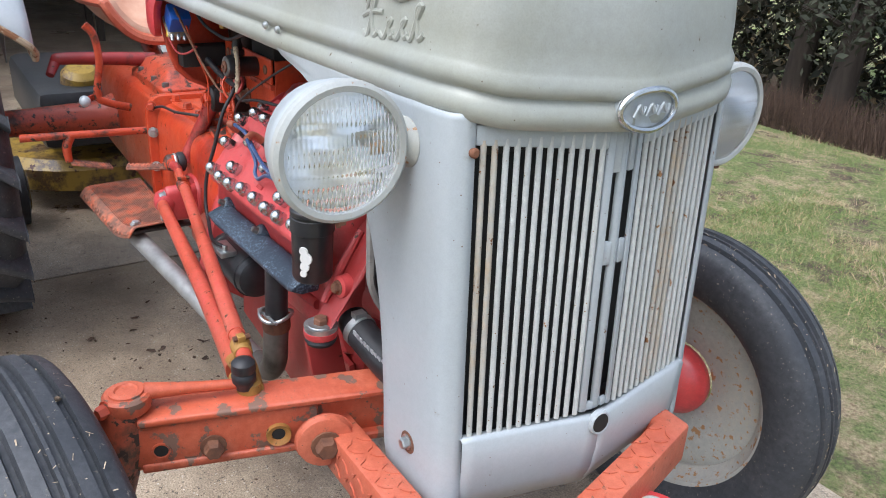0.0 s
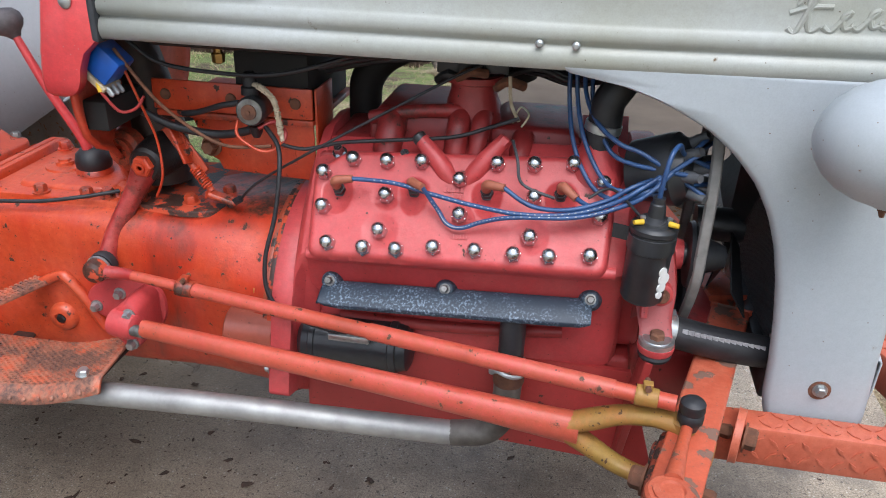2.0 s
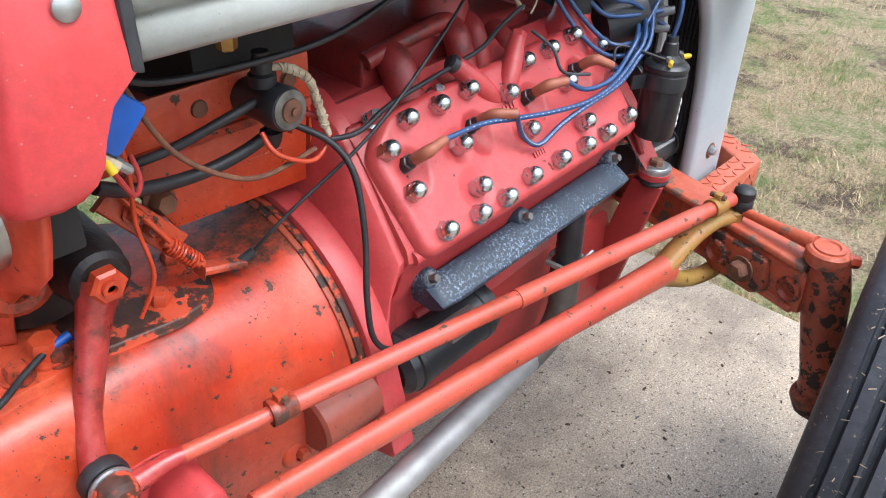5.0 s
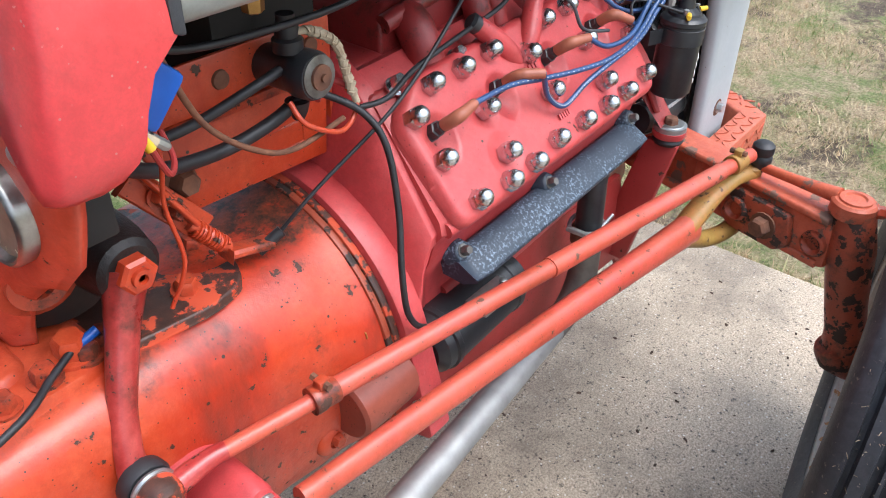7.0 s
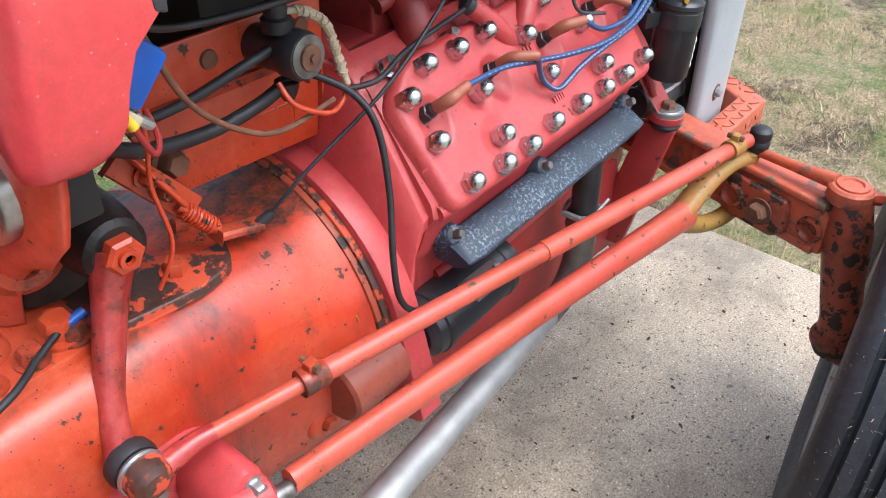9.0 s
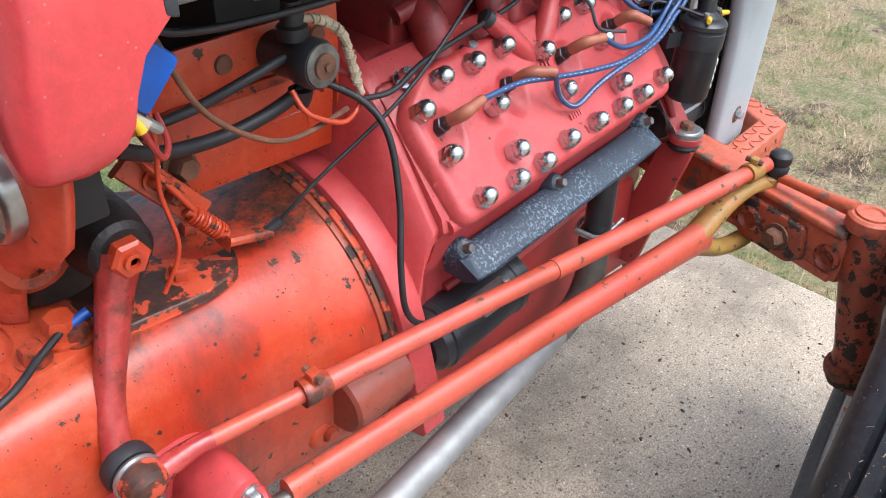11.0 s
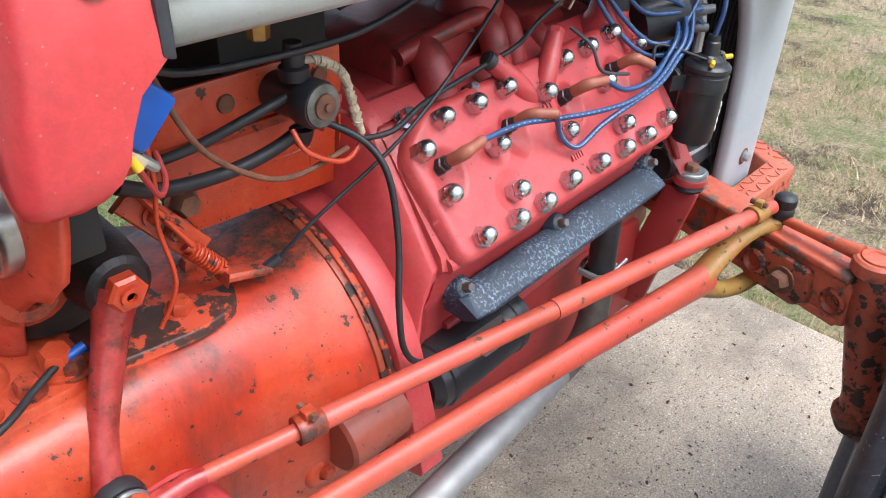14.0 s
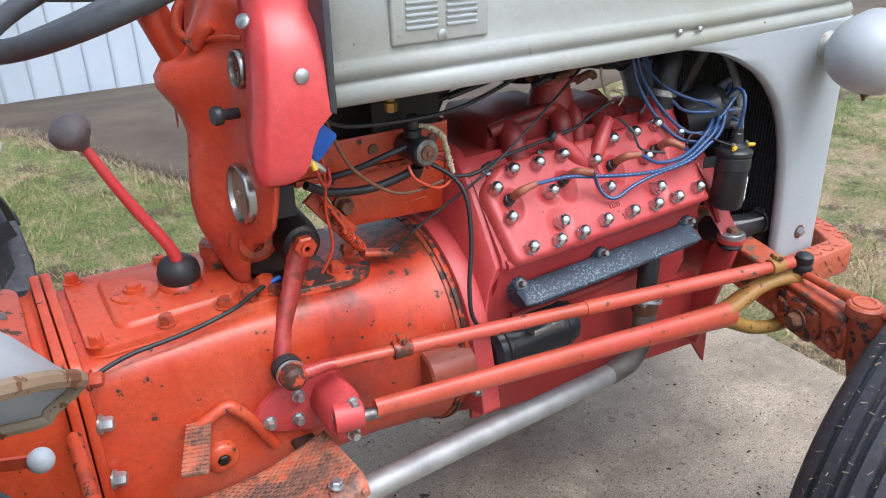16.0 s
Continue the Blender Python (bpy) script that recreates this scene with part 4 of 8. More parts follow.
        o.matrix_basis = Matrix.Translation(D(u, v, -0.004)) @ rot @ Matrix.Rotation(rng.uniform(0, 1), 4, "Z")
    # spark plugs in dark wells, with boots
    for i, (u, v) in enumerate(PLUGS):
        bm = B()
        lathe(bm, D(u, v, -0.020), DECK_N, [(0, 0.012), (0.004, 0.012), (0.0045, 0.0105), (0.016, 0.0105), (0.017, 0.0085), (0.024, 0.0085), (0.025, 0.0075), (0.034, 0.0070)], 6)
        part("spark_plug", bm, BLACK, head)
        bm = B()
        along = BOOT_DIR[i]
        tube(bm, [D(u, v, 0.008), D(u, v, 0.022), D(u, v, 0.031) + along * 0.005, D(u, v, 0.032) + along * 0.014, D(u, v, 0.031) + along * 0.032], [0.0078, 0.0078, 0.0082, 0.0074, 0.0066, 0.0060], 12, 5)
        part("plug_boot", bm, BOOT_TAN, head, "tan rubber plug boot")
    # water outlets and ribs on the upper edge
    for u, tip in ((-0.042, -0.066), (0.040, 0.062)):
        bm = B()
        tube(bm, [D(u * 0.15, 0.108, -0.018), D(u * 0.6, 0.130, -0.007), D(u, 0.150, 0.000), D(tip, 0.176, 0.006)], [0.012, 0.0155, 0.0145, 0.012], 12, 5)
        part("outlet", bm, RED, head)
        bm = B()
        lathe(bm, D(tip, 0.174, 0.006), (D(tip, 0.176, 0.006) - D(u, 0.150, 0.000)), [(0, 0.0118), (0.010, 0.0118), (0.013, 0.008)], 6 if u > 0 else 14)
        part("plug_cap", bm, BLACK if u < 0 else RED, head)
    # raised maker's bars, too worn to read
    for u, v, w in ((-0.006, 0.093, 0.034), (0.0, 0.083, 0.022), (0.010, 0.018, 0.026)):
        bm = B()
        for k in range(5):
            a = D(u - w / 2 + w * k / 5, v, -0.003)
            prism(bm, [a, a + DECK_U * w * 0.12, a + DECK_U * w * 0.12 + DECK_V * 0.008, a + DECK_V * 0.008], DECK_N * 0.0022)
        part("casting_mark", bm, RED, head)
    return head


BOOT_DIR = [(DECK_U * 0.98 + DECK_N * 0.10 + DECK_V * 0.12).normalized(), (DECK_U * 0.55 - DECK_V * 0.35 + DECK_N * 0.4).normalized(), (DECK_U * 0.85 - DECK_V * 0.2 + DECK_N * 0.25).normalized(), (DECK_U * 0.6 - DECK_V * 0.6 + DECK_N * 0.2).normalized()]
cylinder_head()


def block():
    bm = B()
    # cross-section of the right half: valley, deck, side, skirt
    sec = [(0.02, 0.915), (-0.075, 0.945), (-0.118, 0.918), (-0.212, 0.803), (-0.216, 0.785), (-0.205, 0.770), (-0.196, 0.735), (-0.178, 0.700), (-0.175, 0.66), (-0.178, 0.62), (-0.165, 0.585), (-0.14, 0.57), (0.02, 0.57)]
    rings = []
    for x, k in ((-0.446, 0.985), (-0.438, 1.0), (-0.3, 1.0), (-0.1, 1.0), (0.045, 1.0), (0.062, 0.97), (0.072, 0.9)):
        rings.append([E(x, 0.02 + (y - 0.02) * k, 0.76 + (z - 0.76) * k) for y, z in sec])
    loft(bm, rings)
    b = part("engine_block", bm, RED, tractor, "red painted V8 engine block", angle=35)
    # left bank, seen through the bay
    bm = B()
    rings = [[E(x, 0.03 - (y - 0.03), z) for y, z in ((0.02, 0.90), (-0.075, 0.935), (-0.215, 0.80), (-0.20, 0.60), (0.02, 0.58))] for x in (-0.45, 0.06)]
    loft(bm, rings)
    part("left_bank", bm, RED, b)
    # step at the rear of the deck and the bead along its lower edge
    bm = B()
    tube(bm, [E(-0.440, -0.213, 0.790), E(-0.2, -0.219, 0.792), E(0.05, -0.214, 0.790)], 0.010, 10, 3)
    part("deck_ledge", bm, RED, b)
    # shoulder that slopes from the deck down to the round adapter plate
    bm = B()
    upper = [(0.03, 0.955), (-0.060, 0.950), (-0.100, 0.925), (-0.145, 0.868), (-0.182, 0.815), (-0.206, 0.780), (-0.204, 0.762), (-0.185, 0.730), (-0.18, 0.62), (0.03, 0.60)]
    lower = [(0.03, 0.822), (-0.060, 0.815), (-0.108, 0.795), (-0.152, 0.762), (-0.184, 0.724), (-0.203, 0.690), (-0.205, 0.672), (-0.206, 0.650), (-0.20, 0.60), (0.03, 0.58)]
    mid = [(u[0] * 0.55 + l[0] * 0.45, u[1] * 0.62 + l[1] * 0.38) for u, l in zip(upper, lower)]
    loft(bm, [[(-0.476, y, z) for y, z in lower], [(-0.468, y, z) for y, z in mid], [(-0.455, y, z - 0.008) for y, z in upper], [(-0.436, y * 0.99, z) for y, z in upper]])
    part("rear_shoulder", bm, RED, b, bevel=0.004, angle=50)
    bm = B()
    tube(bm, [E(-0.40, -0.176, 0.655), E(-0.2, -0.181, 0.65), E(-0.02, -0.176, 0.655)], 0.010, 10, 4)
    part("side_rail", bm, RED_DARK, b)
    # front cover with pump bosses
    bm = B()
    prism(bm, [E(0.062, y, z) for y, z in rounded([(-0.135, 0.60), (-0.13, 0.80), (-0.09, 0.90), (0.05, 0.93), (0.17, 0.90), (0.18, 0.60)], 0.04)], (0.045, 0, 0.002))
    part("front_cover", bm, RED, b, bevel=0.008)
    for y, z, r, ln in ((-0.125, 0.79, 0.030, 0.065), (-0.10, 0.70, 0.038, 0.05), (0.02, 0.66, 0.05, 0.05)):
        bm = B()
        lathe(bm, E(0.09, y, z), (1, 0, 0), [(0, r * 1.25), (ln * 0.5, r), (ln, r * 0.8)], 20)
        part("pump_boss", bm, RED, b)
    # intake manifold and carburettor base in the valley
    im = thing_part("intake_manifold")
    im["label"] = "grimy red cast intake manifold"
    def casting(x0, x1, y0, y1, z0, z1, cut=0.018):
        bm = B()
        o = [(x, y, z - SLOPE * (x + 0.2)) for x, y, z in ((x0, y0, z0), (x1, y0, z0), (x1, y0, z1 - cut), (x1 - cut * 0.7, y0 + cut * 0.6, z1), (x0 + cut * 0.7, y0 + cut * 0.6, z1), (x0, y0, z1 - cut))]
        prism(bm, [E(*p) for p in o], (0, y1 - y0, 0))
        return part("casting", bm, RED_GRIME_SHADED, im, bevel=0.010, segs=3)
    casting(-0.450, -0.360, -0.070, 0.11, 0.86, 0.936)
    casting(-0.376, -0.168, -0.062, 0.10, 0.87, 0.986, 0.022)
    casting(-0.176, -0.020, -0.055, 0.10, 0.87, 0.968, 0.016)
    casting(-0.45, -0.03, -0.112, 0.12, 0.87, 0.918, 0.008)
    # rounded runners on the outer face
    for x, r, z0, z1, y1 in ((-0.335, 0.024, 0.895, 0.972, -0.056), (-0.272, 0.016, 0.895, 0.934, -0.066), (-0.222, 0.019, 0.895, 0.985, -0.050), (-0.186, 0.016, 0.895, 0.985, -0.048), (-0.118, 0.020, 0.895, 0.952, -0.050)):
        bm = B()
        tube(bm, [(x, -0.100, z0), (x, -0.090, (z0 + z1) / 2), (x + 0.002, -0.074, z1 - 0.012), (x + 0.003, y1, z1)], [r * 1.08, r, r, r * 0.9], 14, 4)
        part("runner", bm, RED_GRIME_SHADED, im, angle=60)
    bm = B()
    tube(bm, [(-0.372, -0.060, 0.968), (-0.30, -0.066, 0.985), (-0.22, -0.060, 0.990), (-0.17, -0.05, 0.978)], 0.012, 10, 4)
    part("top_bead", bm, RED_GRIME_SHADED, im)
    for x in (-0.412, -0.300, -0.248, -0.206, -0.150):
        bolt("manifold_nut", (x, -0.112, 0.918), (0, -0.6, 0.8), 0.0092, 0.016, CHROME, im)
    bm = B()
    lathe(bm, (-0.205, -0.025, 0.97), (0, 0, 1), [(0, 0.048), (0.03, 0.044), (0.05, 0.038), (0.062, 0.038), (0.066, 0.050), (0.076, 0.050)], 24)
    part("carburettor_neck", bm, RED_GRIME_SHADED, im)
    bm = B()
    lathe(bm, (-0.205, -0.02, 1.046), (0, 0, 1), [(0, 0.040), (0.010, 0.046), (0.030, 0.044), (0.034, 0.055), (0.055, 0.055)], 20)
    box(bm, (-0.262, -0.060, 1.050), (-0.225, -0.01, 1.085))
    box(bm, (-0.185, -0.065, 1.055), (-0.145, -0.01, 1.080))
    part("carburettor", bm, BLACK, im, bevel=0.003)
    for k, (x, y, z) in enumerate(((-0.262, -0.045, 1.035), (-0.165, -0.05, 1.03), (-0.225, -0.065, 1.045))):
        bm = B()
        tube(bm, [(x, y, z), (x + 0.02, y - 0.015, z + 0.015), (x + 0.045, y, z + 0.005 * k)], 0.008, 8, 4)
        part("linkage", bm, RUST if k else BLACK, im)
    return b


block()


def exhaust():
    # manifold bar, a bevelled cast log
    bm = B()
    rings = []
    for x, k in ((-0.418, 0.3), (-0.405, 0.75), (-0.38, 1.0), (-0.2, 1.0), (-0.02, 1.0), (0.005, 0.95), (0.022, 0.6)):
        c = E(x, -0.220, 0.718)
        rings.append([c + V(0, y * 0.85, 0.76 * z * (0.55 + 0.45 * k)) for y, z in ((-0.030, -0.004 * k), (0.004, 0.024), (0.020, 0.026), (0.035, 0.01), (0.030, -0.022), (-0.006, -0.024), (-0.027, -0.016 * k))])
    loft(bm, rings)
    m = part("exhaust_manifold", bm, MANIFOLD, tractor, "speckled black cast exhaust manifold", bevel=0.003, angle=50)
    for x in (-0.405, -0.212, 0.018):
        bm = B()
        c = E(x, -0.206, 0.748)
        lathe(bm, c + V(0, 0.010, -0.016), (0, -0.8, 0.45), [(0, 0.019), (0.012, 0.016), (0.018, 0.0135), (0.020, 0.012)], 18)
        part("mounting_ear", bm, MANIFOLD, m, angle=60)
        bolt("manifold_bolt", c + V(0, -0.006, -0.007), (0, -0.8, 0.45), 0.0066, 0.011, DULL, m)
    # down pipe, clamp and silver tail pipe
    bm = B()
    tube(bm, [(-0.098, -0.222, 0.715), (-0.098, -0.224, 0.66), (-0.099, -0.226, 0.60)], 0.021, 16, 4)
    part("down_pipe", bm, BLACK, m)
    bm = B()
    tube(bm, [(-0.099, -0.226, 0.605), (-0.100, -0.228, 0.56), (-0.106, -0.229, 0.515), (-0.135, -0.230, 0.480), (-0.19, -0.233, 0.470)], [0.0235, 0.0235, 0.0235, 0.023, 0.0225], 18, 6)
    t = part("tail_pipe", bm, SCORCHED, tractor, "dull silver exhaust tail pipe")
    bm = B()
    tube(bm, [(-0.18, -0.2325, 0.470), (-0.40, -0.258, 0.484), (-0.60, -0.281, 0.497), (-0.76, -0.297, 0.502), (-0.90, -0.306, 0.500), (-1.02, -0.304, 0.488), (-1.25, -0.300, 0.470)], 0.0215, 18, 5)
    part("long_pipe", bm, STEEL, t)
    bm = B()
    lathe(bm, (-0.099, -0.226, 0.612), (0, 0.03, -1), [(-0.004, 0.0245), (0.0, 0.026), (0.022, 0.026), (0.026, 0.0245)], 20)
    part("rusty_joint", bm, RUST, t)
    bm = B()
    ring = [(-0.099 + 0.029 * math.cos(a), -0.226 + 0.030 * math.sin(a), 0.618 + 0.004 * math.sin(2 * a)) for a in [2 * math.pi * k / 24 for k in range(25)]]
    tube(bm, ring, 0.0035, 8, 1)
    rod(bm, (-0.13, -0.246, 0.616), (-0.055, -0.243, 0.622), 0.003, None, 8)
    rod(bm, (-0.13, -0.206, 0.620), (-0.125, -0.25, 0.618), 0.005, None, 8)
    part("clamp", bm, ZINC, t)


exhaust()


def generator():
    """Black cylinder low on the side, with bands and a domed end."""
    bm = B()
    a, d = V(-0.455, -0.196, 0.602), V(1, 0.02, 0.03)
    lathe(bm, a, d, [(-0.01, 0.0), (-0.01, 0.030), (0.0, 0.042), (0.012, 0.044), (0.014, 0.047), (0.022, 0.047), (0.024, 0.045), (0.12, 0.045), (0.150, 0.045), (0.152, 0.047), (0.163, 0.047), (0.165, 0.044), (0.180, 0.041), (0.186, 0.03), (0.187, 0.0)], 28)
    g = part("starter", bm, BLACK, tractor, "black cylindrical starter with clamp bands")
    bm = B()
    box(bm, (-0.40, -0.25, 0.640), (-0.33, -0.215, 0.652))
    rod(bm, (-0.345, -0.236, 0.650), (-0.345, -0.236, 0.664), 0.006, None, 8)
    part("terminal", bm, ZINC, g, bevel=0.002)


generator()


def flange():
    """Red adapter plate between engine and bell housing."""
    bm = B()
    arc = [(-0.224 * math.sin(a), 0.602 + 0.222 * math.cos(a)) for a in [radians(6 * k) for k in range(14)]]
    out = arc + [(-0.236, 0.590), (-0.248, 0.545), (-0.254, 0.520), (-0.250, 0.512), (-0.205, 0.497), (-0.15, 0.455), (0.02, 0.42), (0.18, 0.44), (0.23, 0.55)]
    out += [(-y, z) for y, z in reversed(arc[1:])]
    prism(bm, [(-0.512, y, z) for y, z in out], (0.038, 0, 0))
    f2 = part("adapter_plate", bm, RED, tractor, "thick red adapter plate", bevel=0.003)
    bolt("plate_bolt", (-0.512, -0.236, 0.560), (-1, -0.1, 0), 0.009, 0.008, ZINC, f2)
    # front support casting behind the axle pivot
    bm = B()
    loft(bm, [[(x, y * k, 0.55 + (z - 0.55) * k) for y, z in ((-0.12, 0.47), (-0.14, 0.52), (-0.13, 0.62), (-0.08, 0.66), (0.10, 0.66), (0.16, 0.62), (0.17, 0.52), (0.15, 0.47))] for x, k in ((0.095, 1.0), (0.20, 0.95), (0.250, 0.85))])
    part("front_support", bm, RED_GRIME_SHADED, f2, bevel=0.012)
    # oil pan and side frame below the block
    bm = B()
    prism(bm, [(-0.474, -0.16, 0.43), (0.115, -0.185, 0.415), (0.148, -0.196, 0.360), (0.150, -0.192, 0.44), (0.10, -0.175, 0.60), (-0.474, -0.155, 0.60)], (0, 0.010, 0))
    part("side_frame", bm, RED_DARK, f2, "deep red side frame plate")
    bm = B()
    loft(bm, [[(x, y, z) for y, z in ((-0.15, 0.61), (-0.14, 0.46), (-0.10, 0.425), (0.13, 0.425), (0.17, 0.46), (0.18, 0.61))] for x in (-0.474, 0.10)])
    part("oil_pan", bm, RED_DARK, f2, bevel=0.012)


flange()


def front_mount():
    bm = B()
    rows = []
    for x, y, z, w, d in ((0.098, -0.135, 0.850, 0.034, 0.020), (0.106, -0.160, 0.815, 0.034, 0.020), (0.114, -0.186, 0.775, 0.033, 0.019), (0.117, -0.204, 0.745, 0.027, 0.016), (0.120, -0.222, 0.722, 0.024, 0.013), (0.122, -0.236, 0.706, 0.025, 0.012), (0.123, -0.250, 0.700, 0.020, 0.006)):
        rows.append([(x + w * a, y + d * b * 0.7, z + d * b * 0.7) for a, b in ((-1, -0.6), (-0.7, -1), (0.7, -1), (1, -0.6), (1, 0.7), (-1, 0.7))])
    loft(bm, rows)
    m = part("engine_mount", bm, RED_GRIME_SHADED, tractor, "grimy red front engine mount with rubber pad", bevel=0.004)
    bm = B()
    tube(bm, [(0.090, -0.150, 0.842), (0.098, -0.190, 0.790), (0.100, -0.222, 0.735)], [0.006, 0.008, 0.006], 8, 4)
    part("mount_rib", bm, RED, m)
    bm = B()
    lathe(bm, (0.123, -0.238, 0.690), (0, 0, 1), [(0, 0.026), (0.005, 0.028), (0.012, 0.028)], 22)
    part("pad_plate", bm, RED, m)
    bm = B()
    lathe(bm, (0.123, -0.238, 0.678), (0, 0, 1), [(0, 0.023), (0.006, 0.026), (0.012, 0.023)], 22)
    part("rubber_pad", bm, RUBBER, m)
    bm = B()
    lathe(bm, (0.123, -0.238, 0.700), (0, 0, 1), [(0, 0.027), (0.010, 0.027), (0.0105, 0.022), (0.012, 0.021)], 22)
    part("ear", bm, ZINC, m)
    bolt("mount_bolt", (0.123, -0.238, 0.708), (0, 0, 1), 0.012, 0.012, RUST, m)
    bm = B()
    lathe(bm, (0.122, -0.190, 0.767), (0.1, -1, 0.1), [(0, 0.020), (0.016, 0.018), (0.018, 0.014)], 16)
    part("arm_eye", bm, RED, m)
    bolt("arm_bolt", (0.124, -0.208, 0.768), (0.1, -1, 0.1), 0.009, 0.008, RUST, m)
    bm = B()
    prism(bm, [(0.108, -0.262, 0.680), (0.108, -0.205, 0.680), (0.085, -0.150, 0.440), (0.085, -0.215, 0.440)], (0.014, 0, 0))
    part("strut", bm, RED_DARK, m, bevel=0.003)


front_mount()


def coil():
    c = V(0.090, -0.236, 0.790)
    up = V(0.03, 0.0, 1).normalized()
    bm = B()
    lathe(bm, c, up, [(-0.012, 0.0), (-0.012, 0.028), (-0.006, 0.0318), (0.098, 0.0325), (0.100, 0.0345), (0.106, 0.0345), (0.110, 0.031), (0.112, 0.026)], 28)
    k = part("ignition_coil", bm, BLACK, tractor, "black ignition coil with a plain white mark")
    bm = B()
    lathe(bm, c, up, [(0.070, 0.0330), (0.071, 0.0346), (0.094, 0.0346), (0.095, 0.0330)], 28, caps=False)
    bar(bm, c + up * 0.083 + V(-0.02, 0.012, 0), c + up * 0.083 + V(-0.055, 0.025, 0), 0.003, 0.022)
    part("bracket", bm, BLACK, k)
    bm = B()
    lathe(bm, c, up, [(0.108, 0.026), (0.116, 0.024), (0.122, 0.013), (0.140, 0.011), (0.142, 0.009), (0.150, 0.009)], 20)
    part("tower", bm, BLACK, k)
    for s in (-1, 1):
        bm = B()
        rod(bm, c + up * 0.108 + V(0.017 * s, -0.008, 0), c + up * 0.124 + V(0.019 * s, -0.010, 0), 0.004, None, 8)
        part("stud", bm, ZINC, k)
        bm = B()
        rod(bm, c + up * 0.117 + V(0.018 * s, -0.014, 0), c + up * 0.118 + V(0.031 * s, -0.020, -0.001), 0.0044, 0.0034, 10)
        part("terminal", bm, YELLOW, k)
    bm = B()
    # plain white blot on the front of the coil
    for y, z, w in ((0.0, 0.046, 0.010), (0.004, 0.034, 0.014), (0.002, 0.020, 0.011), (0.0, 0.008, 0.008)):
        a = 0.72
        lathe(bm, c + up * z + V(math.sin(a), -math.cos(a), 0) * 0.0315 + V(math.cos(a), math.sin(a), 0) * y, (math.sin(a), -math.cos(a), 0), [(0, w * 0.75), (0.0022, w * 0.7)], 12)
    part("white_mark", bm, WHITE, k, "plain white blot")


coil()
DIST = V(0.118, -0.135, 0.948)
DAX = V(0.90, -0.36, 0.22).normalized()


def distributor():
    bm = B()
    lathe(bm, DIST, DAX, [(-0.06, 0.045), (-0.02, 0.052), (0.0, 0.056), (0.010, 0.056), (0.016, 0.050), (0.030, 0.046), (0.034, 0.036)], 28)
    d = part("distributor", bm, BLACK, tractor, "black distributor cap with grey wire boots")
    a, s, u = basis(DAX)
    for k in range(9):
        t = 2 * math.pi * k / 8
        r = 0.036 if k < 8 else 0.0
        p = DIST + a * 0.026 + (s * math.cos(t) + u * math.sin(t)) * r
        out = (s * math.cos(t) + u * math.sin(t)) * 0.5 + a
        if k == 8:
            out = a
        bm = B()
        lathe(bm, p, out, [(0, 0.0095), (0.020, 0.009), (0.022, 0.0075), (0.034, 0.0065)], 12)
        part("wire_boot", bm, BOOT_GREY, d)
    return a, s, u


DA, DS, DU = distributor()


